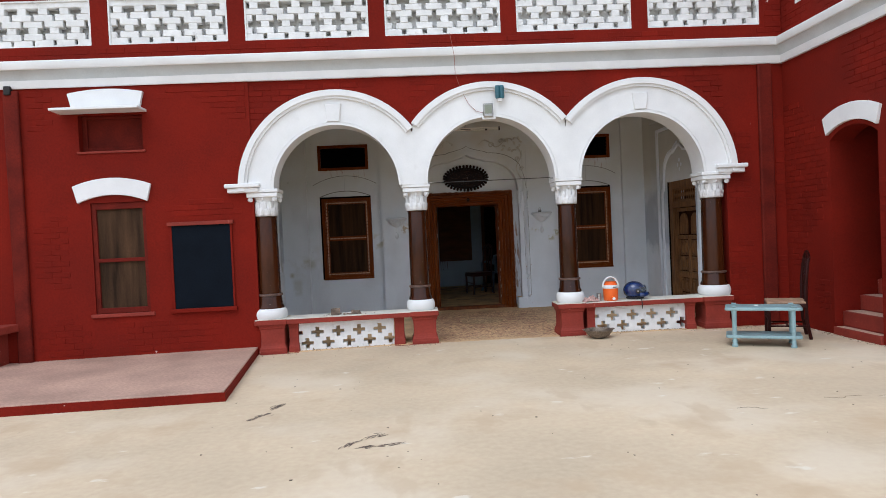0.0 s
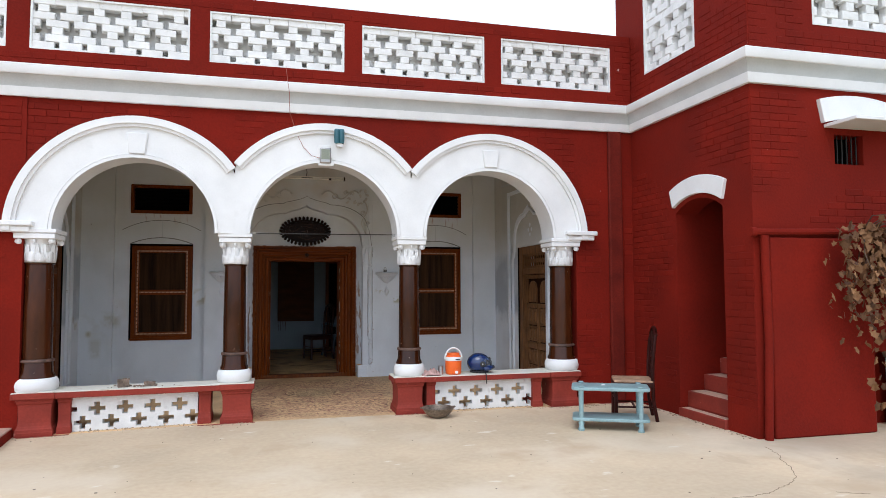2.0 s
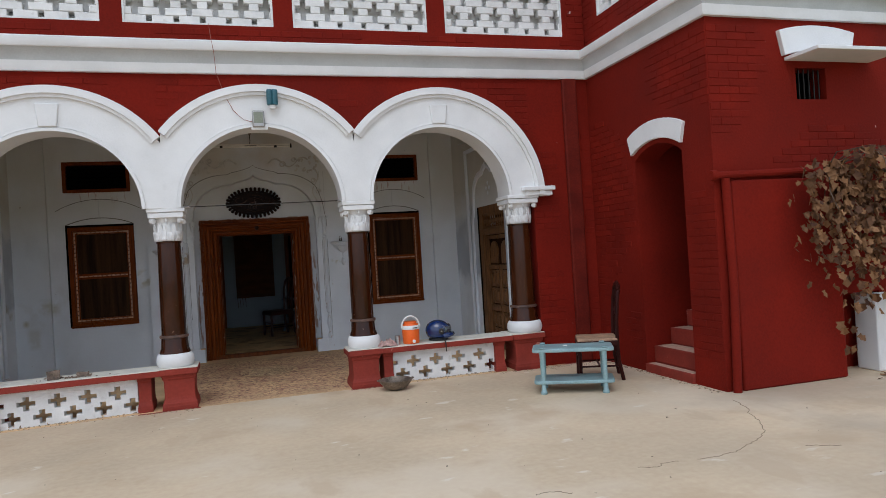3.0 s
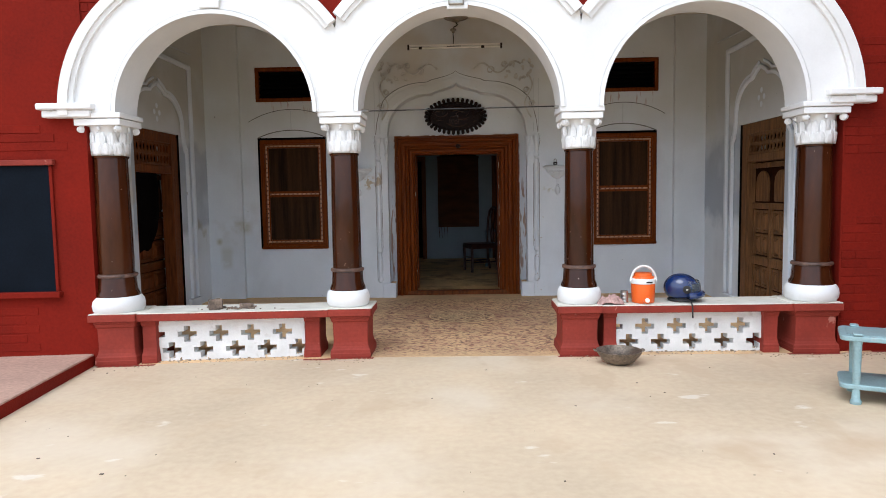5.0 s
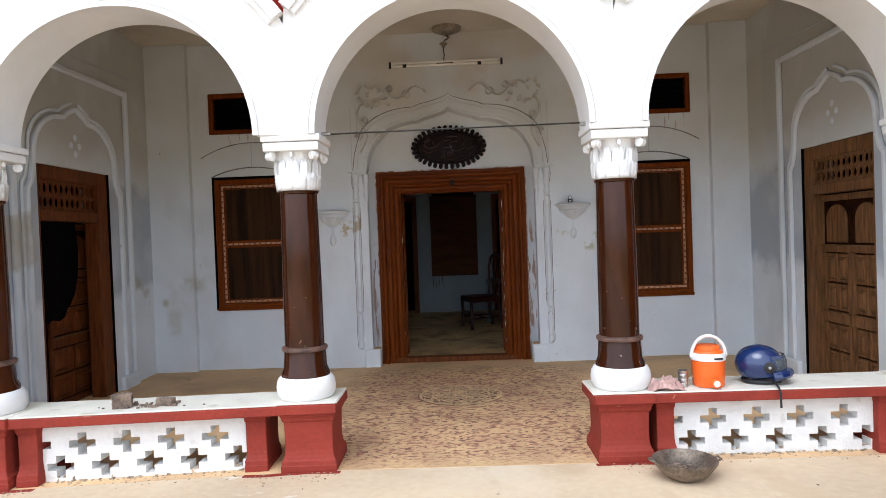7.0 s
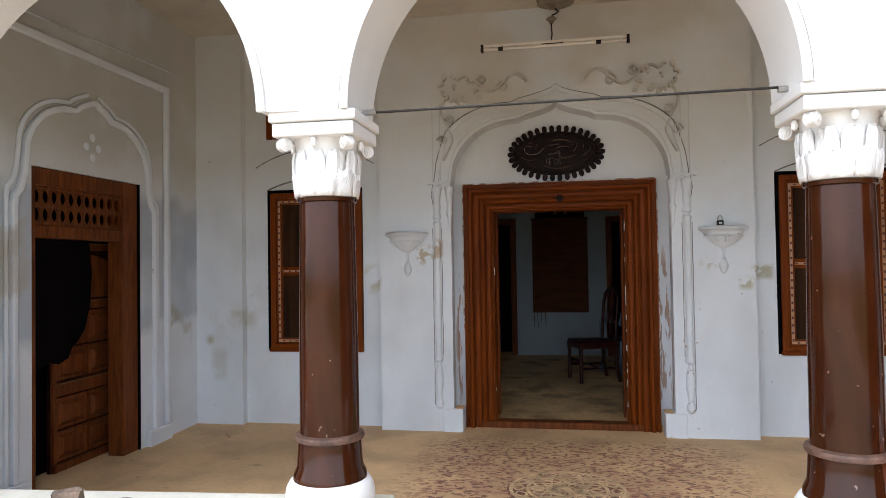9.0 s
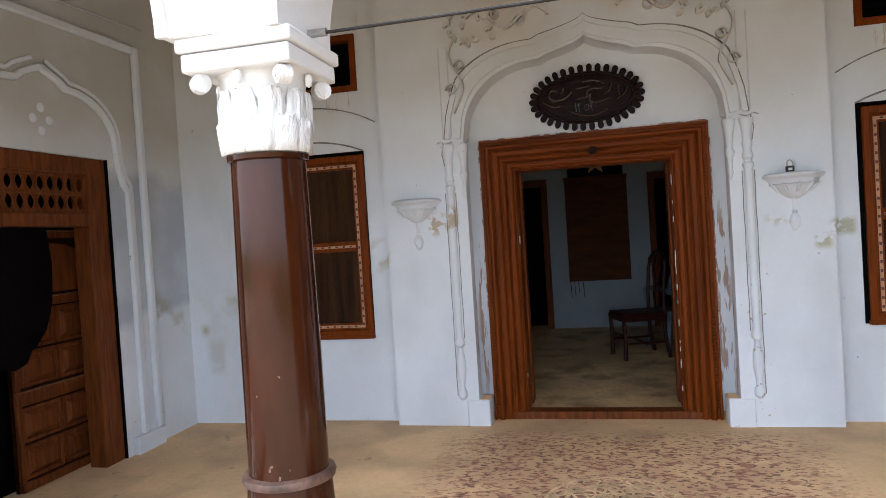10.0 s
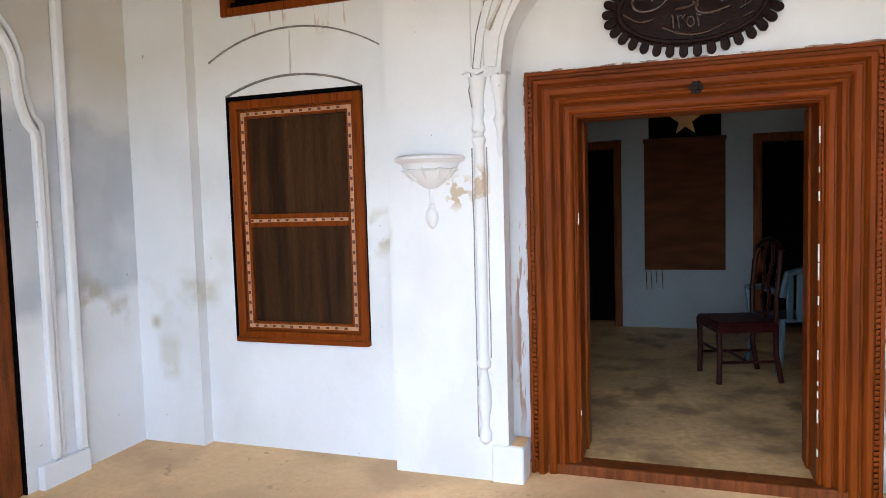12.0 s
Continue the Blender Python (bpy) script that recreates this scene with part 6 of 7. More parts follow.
for a, b, nm in ((2.0, 2.735, "door_4"), (4.0, 4.75, "door_5")):
    d = thing(nm, (0, RB, 0), "dark brown wooden door frame in the room's back wall", "door frame", kind="structure")
    part("frame", holed(a, b, RZ, 2.16, [(a + 0.08, b - 0.08, RZ - 0.1, 2.08)], -0.02, 0.2), red_door_wood, d, bevel=0.008)
    # flat black in place of the passage's darkness
    part("backing", boxes((a, b, 0.29, 0.33, RZ, 2.16)), unlit_black, d, "black sheet for the unlit passage")
bd = thing("roll_blind", (3.355, RB, 0), "brown reed blind with ragged fringe on the room wall", "blind")
part("sheet", boxes((-0.39, 0.39, -0.035, -0.012, 0.81, 2.14)), blind_mat, bd, bevel=0.004)
part("batten", boxes((-0.40, 0.40, -0.045, -0.005, 2.12, 2.16)), blind_mat, bd, bevel=0.006)
rnd = random.Random(3)
for k in range(7):
    x = rnd.choice((-0.36, -0.33, -0.28, -0.22, 0.10, 0.34, 0.30, -0.38))
    part("fringe_thread", tube([(x, -0.02, 0.81), (x + 0.01, -0.02, 0.81 - rnd.uniform(0.06, 0.3))], 0.004, 5), blind_mat, bd)
sl = thing("star_lantern", (3.37, RB - 0.005, 2.33), "dull gold paper star hanging before the dark fanlight", "star ornament")
pts = []
for k in range(10):
    a = math.pi / 2 + k * math.pi / 5
    r = 0.16 if k % 2 == 0 else 0.065
    pts.append((r * math.cos(a), r * math.sin(a)))
part("star", extrude(pts, -0.03, -0.01), gold, sl)
# black sheet that paints the fanlight's dark depth
solid("fanlight", boxes((3.01, 3.71, RB + 0.05, RB + 0.08, 2.15, 2.5)), unlit_black, "black sheet for the unlit fanlight opening above the blind", "window")


def wooden_chair(seat, label):
    """A dining chair with a splat back; it looks along -x."""
    c = thing("dining_chair", (0, 0, 0), label, "chair")
    part("seat", boxes((-0.23, 0.21, -0.22, 0.22, 0.43, 0.465)), seat, c, "flat worn seat", bevel=0.012)
    part("seat_frame", holed(-0.235, 0.215, -0.225, 0.225, [(-0.2, 0.18, -0.19, 0.19)], 0.385, 0.44, "xy"), dark_wood, c, bevel=0.006)
    for y in (-0.2, 0.2):
        part("front_leg", tube([(-0.215, y, 0.40), (-0.21, y, 0.2), (-0.215, y, 0.0)], 0.022, 8), dark_wood, c)
        part("back_leg", tube([(0.20, y, 0.44), (0.205, y, 0.22), (0.245, y, 0.0)], 0.021, 8), dark_wood, c)
        part("back_post", tube([(0.20, y, 0.42), (0.205, y * 1.03, 0.65), (0.225, y * 1.05, 0.88), (0.245, y * 0.9, 1.0)], 0.019, 8), dark_wood, c)
        part("stretcher", tube([(-0.21, y, 0.16), (0.21, y, 0.16)], 0.012, 6), dark_wood, c)
    part("stretcher", tube([(0.0, -0.2, 0.16), (0.0, 0.2, 0.16)], 0.012, 6), dark_wood, c)
    part("front_stretcher", tube([(-0.21, -0.2, 0.24), (-0.21, 0.2, 0.24)], 0.012, 6), dark_wood, c)
    part("crest_rail", tube([(0.243, -0.2, 0.98), (0.25, -0.1, 1.04), (0.252, 0, 1.06), (0.25, 0.1, 1.04), (0.243, 0.2, 0.98)], 0.022, 8), dark_wood, c)
    for s in (-1, 1):
        part("splat_bar", tube([(0.21, s * 0.03, 0.47), (0.215, s * 0.07, 0.62), (0.22, s * 0.03, 0.74), (0.235, s * 0.08, 0.9), (0.248, s * 0.05, 1.03)], 0.013, 7), dark_wood, c)
    part("splat_knot", lathe([(0.0, -0.02), (0.04, -0.012), (0.04, 0.012), (0.0, 0.02)], 12, at=(0.222, 0, 0.75), axis="x"), dark_wood, c)
    return c


ch = wooden_chair(dark_wood, "dark wooden dining chair with splat back inside the room")
ch.matrix_world = pose(3.72, 14.98, room_z(14.98), 0, 0, 18)
ch2 = wooden_chair(cane, "dark wooden chair with pale worn seat against the red wall")
ch2.matrix_world = pose(6.92, 8.63, 0, 0, 0, -24)


def plastic_chair():
    c = thing("plastic_chair", (4.17, 15.36, room_z(15.36)), "pale blue moulded plastic armchair in the room", "chair", turn=200)
    part("seat", boxes((-0.22, 0.22, -0.22, 0.22, 0.40, 0.43)), chair_blue, c, bevel=0.02)
    for sx in (-1, 1):
        for sy in (-1, 1):
            part("leg", tube([(sx * 0.2, sy * 0.2, 0.41), (sx * 0.26, sy * 0.26, 0.0)], 0.028, 8), chair_blue, c)
        part("armrest", tube([(sx * 0.25, -0.22, 0.41), (sx * 0.27, -0.22, 0.63), (sx * 0.27, 0.0, 0.66), (sx * 0.25, 0.23, 0.64)], 0.025, 8), chair_blue, c)
    for k in range(5):
        x = -0.16 + 0.08 * k
        part("back_slat", boxes((x - 0.025, x + 0.025, 0.22, 0.245, 0.42, 0.80)), chair_blue, c, bevel=0.008)
    part("back_rail", tube([(-0.22, 0.23, 0.60), (-0.18, 0.235, 0.78), (0, 0.24, 0.83), (0.18, 0.235, 0.78), (0.22, 0.23, 0.60)], 0.028, 8), chair_blue, c)


plastic_chair()


# ---- loose things on the veranda walls ----
RAIL = 0.446
jug = thing("water_cooler", (5.035, 9.74, RAIL), "orange plastic water cooler with white lid band and handle", "water cooler")
part("body", lathe([(0.0, 0.0), (0.092, 0.0), (0.099, 0.01), (0.103, 0.10), (0.105, 0.165), (0.100, 0.172)], 32), orange, jug)
part("band", lathe([(0.100, 0.168), (0.109, 0.172), (0.111, 0.20), (0.105, 0.215), (0.098, 0.218)], 32), white_plastic, jug, "white lid band")
part("lid", lathe([(0.098, 0.214), (0.090, 0.232), (0.078, 0.236), (0.076, 0.258), (0.070, 0.264), (0.0, 0.266)], 32), orange, jug)
part("spout", boxes((-0.022, 0.030, -0.128, -0.095, 0.012, 0.055)), white_plastic, jug, "white tap", bevel=0.012)
part("spout_ring", lathe([(0.030, -0.02), (0.034, 0.0), (0.0, 0.004)], 16, at=(0.004, -0.112, 0.035), axis="y"), orange, jug)
part("tap_button", lathe([(0.020, 0.0), (0.020, -0.012), (0.0, -0.014)], 16, at=(0.004, -0.130, 0.035), axis="y"), white_plastic, jug, "white tap button")
part("handle", tube([(0.112 * math.cos(a), -0.01, 0.19 + 0.135 * math.sin(a)) for a in spread(0, math.pi, 20)], 0.011, 8), white_plastic, jug, "white carrying handle")
part("label_bar", boxes((0.0, 0.055, -0.1125, -0.105, 0.185, 0.195)), black_rubber, jug)


def helmet():
    h = thing("helmet", (5.385, 9.79, RAIL + 0.004), "dark blue motorcycle helmet with raised visor and hanging strap", "helmet", turn=-14)
    bm = bmesh.new()
    bmesh.ops.create_uvsphere(bm, u_segments=32, v_segments=20, radius=1)
    for v in bm.verts:
        x, y, z = v.co
        f = 1.0 + 0.10 * max(0, x) * max(0, -z)
        f *= min(1.30, (1.0001 - z * z) ** -0.22) if z < 0 else 1.0    # fuller below the brow
        v.co = (x * 0.150 * f, y * 0.122 * min(f, 1.12), 0.118 + z * (0.126 if z > 0 else 0.118))
        if v.co.z < 0.03:
            v.co.z = 0.03 - (0.03 - v.co.z) * 0.15
        if x < -0.3 and z < 0:
            v.co.x *= 1 - 0.10 * min(1, -z)
    part("shell", bm, helmet_blue, h, smooth=80)
    ch = [(0.055 + 0.125 * math.cos(a), 0.112 * math.sin(a), 0.052 + 0.012 * math.cos(a)) for a in spread(-1.5, 1.5, 16)]
    part("chin_bar", tube(ch, 0.030, 10), helmet_blue, h)
    bm = bmesh.new()
    rows = []
    for k in range(6):
        z = 0.085 + 0.10 * k / 5
        r = math.sqrt(max(0.05, 1 - ((z - 0.118) / 0.14) ** 2))
        rows.append([bm.verts.new((0.030 + 0.140 * r * math.cos(a), 0.128 * r * math.sin(a), z)) for a in spread(-1.35, 1.35, 18)])
    for p, q in zip(rows, rows[1:]):
        for i in range(18):
            bm.faces.new((p[i], p[i + 1], q[i + 1], q[i]))
    face = bmesh.new()
    rows = []
    for k in range(6):
        z = 0.085 + 0.075 * k / 5
        q = math.sqrt(max(0.05, 1 - ((z - 0.118) / 0.126) ** 2))
        rows.append([face.verts.new(((0.153 + 0.02 * max(0.0, 0.118 - z)) * q * math.cos(a), 0.1245 * q * math.sin(a), z)) for a in spread(-0.95, 0.95, 16)])
    for g, k in zip(rows, rows[1:]):
        for i in range(16):
            face.faces.new((g[i], g[i + 1], k[i + 1], k[i]))
    part("face_opening", face, black_rubber, h, "dark face opening", smooth=80)
    vis = part("visor", bm, visor_mat, h, "clear grey visor", smooth=80)
    vis.visible_shadow = False
    for s in (-1, 1):
        piv = part("pivot", lathe([(0.0, 0.0), (0.036, 0.0), (0.036, 0.010), (0.028, 0.016), (0.0, 0.018)] if s > 0 else [(0.0, 0.0), (0.036, 0.0), (0.036, -0.010), (0.028, -0.016), (0.0, -0.018)], 18, at=(0.045, s * 0.112, 0.112), axis="y"), black_rubber, h, "black visor pivot")
        part("screw", lathe([(0.0, s * 0.018), (0.010, s * 0.019), (0.0, s * 0.023)], 10, at=(0.045, s * 0.112, 0.112), axis="y"), steel, piv)
    part("edge_trim", tube([(-0.118 * math.cos(a) + 0.015, 0.095 * math.sin(a), 0.012) for a in spread(-2.6, 2.6, 24)], 0.012, 8), black_rubber, h, "black rubber edge")
    part("strap", tube([(0.07, -0.10, 0.02), (0.08, -0.205, 0.004), (0.085, -0.222, -0.03), (0.088, -0.221, -0.12)], 0.007, 6), black_rubber, h, "black chin strap")


helmet()
can = thing("steel_tumbler", (4.865, 9.73, RAIL), "dull ridged steel tin standing on the coping", "tin can")
part("body", lathe([(0.0, 0.0), (0.032, 0.0), (0.033, 0.02), (0.031, 0.025), (0.033, 0.03), (0.033, 0.05), (0.031, 0.055), (0.033, 0.06), (0.033, 0.08), (0.031, 0.085), (0.033, 0.09), (0.033, 0.105), (0.029, 0.107), (0.028, 0.03), (0.0, 0.03)], 24), steel, can)
cl = thing("cloth", (4.725, 9.68, RAIL), "crumpled pink and grey cloth lying on the coping", "cloth")
bm = bmesh.new()
bmesh.ops.create_grid(bm, x_segments=36, y_segments=24, size=1)
for v in bm.verts:
    x, y, _ = v.co
    e = max(0.0, 1 - (abs(x) ** 3 + abs(y) ** 3) * 0.8)
    n = noise.noise((x * 2.6, y * 2.6, 3.0)) + 0.5 * noise.noise((x * 6, y * 6, 9.0))
    v.co = (x * 0.115 + 0.012 * n, y * 0.075 + 0.012 * noise.noise((x * 3, y * 3, 20)), 0.006 + e * (0.050 + 0.052 * n))
    v.co.z = max(0.003, v.co.z)
ob = part("folds", bm, pink_cloth, cl, smooth=60)
ob.modifiers.new("thickness", "SOLIDIFY").thickness = 0.004


def rough_block(seed, sx, sy, sz):
    """A chipped piece of masonry."""
    rnd = random.Random(seed)
    bm = bmesh.new()
    box(bm, -sx, sx, -sy, sy, 0, sz)
    bmesh.ops.subdivide_edges(bm, edges=bm.edges[:], cuts=3, use_grid_fill=True)
    for v in bm.verts:
        k = 1 - 0.12 * (abs(v.co.x) / sx) * (abs(v.co.y) / sy)
        v.co.x, v.co.y = v.co.x * k + rnd.uniform(-0.004, 0.004), v.co.y * k + rnd.uniform(-0.004, 0.004)
        if v.co.z > 0.001:
            v.co.z += rnd.uniform(-0.006, 0.006)
    return bm


for x, y, sz, t, nm in ((1.20, 9.72, (0.062, 0.035, 0.085), 20, "standing"), (1.47, 9.74, (0.060, 0.032, 0.045), -12, "lying")):
    rb = thing("brick_fragment", (x, y, RAIL), "grey brown broken brick piece on the coping", "brick", group="rubble on the coping", turn=t)
    part("piece", rough_block(int(x * 100), *sz), rubble, rb)
ln = thing("debris", (1.33, 9.75, RAIL), "small crumbs and chips of rubble on the coping", "rubble", kind="stuff")
bm = bmesh.new()
rnd = random.Random(8)
for k in range(46):
    x, y, s = rnd.gauss(0, 0.16), rnd.uniform(-0.08, 0.08), rnd.uniform(0.004, 0.013)
    box(bm, x - s, x + s, y - s * 0.8, y + s * 0.8, 0, s)
part("chips", bm, rubble, ln)


def pan():
    p = thing("iron_pan", (4.72, 9.29, 0.0), "shallow soot stained metal pan on the cement floor", "pan")
    prof = [(0.0, 0.012), (0.07, 0.012), (0.125, 0.045), (0.165, 0.092), (0.182, 0.118), (0.190, 0.118), (0.188, 0.108), (0.170, 0.080), (0.130, 0.032), (0.075, 0.0), (0.0, 0.0)]
    part("bowl", lathe(prof, 36), pan_metal, p)
    for s in (-1, 1):
        part("handle", tube([(s * 0.180, -0.035, 0.112), (s * 0.205, -0.025, 0.118), (s * 0.205, 0.025, 0.118), (s * 0.180, 0.035, 0.112)], 0.007, 6), pan_metal, p)
    bm = bmesh.new()
    rnd = random.Random(4)
    for k in range(70):
        a, r, s = rnd.uniform(0, 6.28), 0.10 * math.sqrt(rnd.random()), rnd.uniform(0.006, 0.018)
        x, y, z = r * math.cos(a), r * math.sin(a), 0.028 + 0.14 * r + rnd.uniform(0, 0.02)
        box(bm, x - s, x + s, y - s * 0.6, y + s * 0.6, z - s * 0.5, z + s * 0.5)
    bmesh.ops.rotate(bm, verts=bm.verts[:], cent=(0, 0, 0.03), matrix=Matrix.Rotation(0.2, 3, "Z"))
    part("ash", bm, rubble, p, "ash and charred scraps")


pan()


def plastic_table():
    t = thing("coffee_table", (6.38, 8.18, 0), "pale aqua plastic two tier coffee table on the courtyard floor", "table", turn=-26)
    w, d = 0.41, 0.20

    def slab(z, a, b, h=0.035):
        c = 0.05
        poly = []
        for sx, sy, a0 in ((1, 1, 0), (-1, 1, 90), (-1, -1, 180), (1, -1, 270)):
            poly += [(sx * (a - c) + c * math.cos(radians(a0 + q)), sy * (b - c) + c * math.sin(radians(a0 + q))) for q in (0, 30, 60, 90)]
        return extrude(poly, z - h, z, "xy")
    top = part("tabletop", slab(0.46, w, d), aqua, t, bevel=0.008)
    part("top_panel", slab(0.464, w - 0.04, d - 0.035, 0.004), aqua, top, "recessed worn panel")
    part("lower_shelf", slab(0.135, w - 0.005, d - 0.01), aqua, t, bevel=0.008)
    for sx in (-1, 1):
        for sy in (-1, 1):
            x, y = sx * (w - 0.10), sy * (d - 0.035)
            lg = part("leg", lathe([(0.034, 0.0), (0.036, 0.02), (0.026, 0.035), (0.024, 0.10), (0.027, 0.40), (0.034, 0.43)], 14, at=(x, y, 0)), aqua, t)
            part("corner_clip", boxes((x - 0.028, x + 0.028, y - 0.040, y + 0.040, 0.462, 0.478)), aqua, t, bevel=0.012)
    sc = thing("paper_scrap", (6.30, 8.18, 0.465), "small white scrap of paper on the table", "paper")
    part("scrap", boxes((-0.022, 0.022, -0.012, 0.012, 0.0, 0.012)), white_plastic, sc, bevel=0.005)


plastic_table()


# ---- vine on the tower ----
def vine():
    v = thing("climbing_vine", (0, 0, 0), "dry climbing vine with brown withered leaves on the red tower", "vine")
    rnd = random.Random(11)
    root = (10.83, 6.97)
    main = [(10.83, 6.97, 0.0), (10.78, 6.96, 0.28), (10.55, 6.98, 0.50), (10.35, 7.0, 0.85), (10.15, 7.02, 1.3), (9.85, 7.05, 1.75), (9.5, 7.08, 2.05), (9.1, 7.10, 2.15), (8.75, 7.08, 2.1)]
    part("stem", tube(main, 0.030, 8, taper=0.35), bark, v)
    twigs = bmesh.new()
    ends = []
    for k in range(46):
        b = Vector(main[rnd.randint(3, 8)])
        p, d = [b], Vector((rnd.uniform(-0.6, 0.55), rnd.uniform(-0.35, 0.02), rnd.uniform(-0.2, 0.6))).normalized()
        for q in range(7):
            d = (d + Vector((rnd.uniform(-0.3, 0.3), rnd.uniform(-0.2, 0.12), rnd.uniform(-0.42, 0.1)))).normalized()
            n = p[-1] + d * rnd.uniform(0.08, 0.16)
            n.z = min(n.z, 2.25)
            if n.x < 10.34 and n.y > 7.22:
                n.y = 7.22
            p.append(n)
        tube([tuple(q) for q in p], 0.007, 4, twigs, 0.4)
        ends += p[2:]
    for k in range(14):
        b = Vector((10.4 + rnd.uniform(-0.1, 0.25), 7.0, 1.0 + rnd.uniform(-0.3, 0.6)))
        p, d = [b], Vector((rnd.uniform(0.1, 0.9), rnd.uniform(-0.3, 0.1), rnd.uniform(-0.1, 0.7))).normalized()
        for q in range(7):
            d = (d + Vector((rnd.uniform(-0.2, 0.35), rnd.uniform(-0.2, 0.2), rnd.uniform(-0.45, 0.05)))).normalized()
            p.append(p[-1] + d * rnd.uniform(0.07, 0.14))
        tube([tuple(q) for q in p], 0.006, 4, twigs, 0.4)
        ends += p[3::2]
    part("twig_tangle", twigs, bark, v)["kind"] = "stuff"
    bm = bmesh.new()

    def leaf_at(c, s):
        n = Vector((rnd.uniform(-0.9, 0.9), -1 + rnd.uniform(-0.2, 0.6), rnd.uniform(-0.5, 0.9))).normalized()
        t = Vector((rnd.uniform(-0.7, 0.7), rnd.uniform(-0.3, 0.3), -1)).normalized()
        t = (t - n * t.dot(n)).normalized()
        u = n.cross(t)
        cup = rnd.uniform(-0.5, 0.95)
        outline = ((0, 0), (0.50, -0.02), (0.34, 0.30), (0.58, 0.62), (0.0, 1.15), (-0.58, 0.62), (-0.34, 0.30), (-0.50, -0.02))
        mid = [bm.verts.new(c + s * (t * q + n * (-cup * 0.15))) for q in (0.1, 0.55)]
        vs = [bm.verts.new(c + s * (u * a * 0.9 + t * q + n * (cup * (abs(a) ** 1.5) + rnd.uniform(-0.06, 0.06)))) for a, q in outline]
        for i in range(8):
            j = (i + 1) % 8
            m = mid[0] if i in (0, 7, 6, 1) else mid[1]
            bm.faces.new((vs[i], vs[j], m))
        bm.faces.new((mid[0], vs[2], mid[1]))
        bm.faces.new((mid[0], mid[1], vs[6]))
    # hanging sprays of leaves: dense above, thinning to trailing ends, with bare gaps between
    for k in range(112):
        x0 = 8.36 + 1.62 * rnd.random()
        fall = rnd.uniform(0.45, 1.0) * (1.30 - 0.28 * abs(x0 - 9.1))
        top = 2.20 - 0.55 * max(0.0, 8.55 - x0) * rnd.random() - (0.35 * rnd.random() if k % 3 == 0 else 0.0)
        y0 = 7.0 + rnd.uniform(-0.10, 0.10)
        sway = rnd.uniform(-0.12, 0.16)
        for q in range(int(9 * fall) + 1):
            t = (q + rnd.random()) / 10 / max(0.3, fall)
            z = top - fall * min(1.0, t)
            leaf_at(Vector((x0 + sway * t + rnd.uniform(-0.06, 0.06), min(7.13, y0 + rnd.uniform(-0.06, 0.06)), z)), rnd.uniform(0.045, 0.10) * (1.0 - 0.2 * t))
    for p in ends:
        if rnd.random() < 0.55:
            leaf_at(p, rnd.uniform(0.04, 0.09))
    for x0, z0, n in ((8.80, 0.62, 12), (9.05, 0.95, 22), (9.40, 0.92, 24), (8.50, 1.0, 6)):
        for k in range(n):
            leaf_at(Vector((x0 + rnd.uniform(-0.09, 0.09), 7.0 + rnd.uniform(-0.05, 0.1), z0 + rnd.uniform(-0.3, 0.3))), rnd.uniform(0.05, 0.09))
    ob = part("leaves", bm, leaf_mat, v, "withered brown leaves", smooth=0)
    ob["kind"] = "stuff"
    lt = thing("fallen_leaves", (0, 0, 0), "dry fallen leaves at the foot of the tower wall", "leaves", kind="stuff")
    bm = bmesh.new()
    for k in range(28):
        x, y, s = rnd.uniform(9.1, 10.2), rnd.uniform(6.75, 7.2), rnd.uniform(0.02, 0.05)
        a = rnd.uniform(0, 6.28)
        vs = [bm.verts.new((x + s * math.cos(a + q) * (1.4 if i % 2 else 0.8), y + s * math.sin(a + q) * (1.4 if i % 2 else 0.8), 0.004 + rnd.uniform(0, 0.018))) for i, q in enumerate((0, 1.57, 3.14, 4.71))]
        bm.faces.new(vs)
    part("leaf_litter", bm, leaf_mat, lt, smooth=0)


vine()
chips = thing("paint_chips", (0, 0, 0), "pale patches where paint has flaked off the tower wall", "flaked paint", kind="structure")
rnd = random.Random(21)
bm = bmesh.new()
for k in range(26):
    x, z = rnd.uniform(9.72, 10.1), rnd.uniform(0.15, 0.95)
    pts = [(x + rnd.uniform(0.006, 0.018) * math.cos(a), z + rnd.uniform(0.008, 0.03) * math.sin(a)) for a in spread(0, 5.4, 6)]
    extrude(pts, TY - 0.0075, TY - 0.004, "xz", bm)
part("flakes", bm, cane, chips, smooth=0)

# ---- kerb, lawn, post ----
kerb = thing("kerb", (0, 0, 0), "whitewashed kerb stones along the lawn edge", "kerb", kind="structure")
bmk = boxes((-0.085, 0.085, -0.245, 0.245, -0.1, 0.13))
bmesh.ops.bevel(bmk, geom=bmk.edges[:], offset=0.012, segments=1)
kmesh = finish("kerb_stone", bmk, kerb_mat, 0)
for k in range(67):
    t = k * 0.50
    ob = new("kerb_stone", kmesh)
    ob.parent = kerb
    ob.matrix_local = pose(10.47 - t * 0.19, 7.45 - t * 0.98, rnd.uniform(-0.008, 0.008), 0, 0, -11 + rnd.uniform(-1, 1))
lawn = thing("lawn", (0, 0, 0), "patchy yellow green lawn grass behind the kerb", "grass", kind="stuff")
rnd = random.Random(31)
verts, faces = [], []
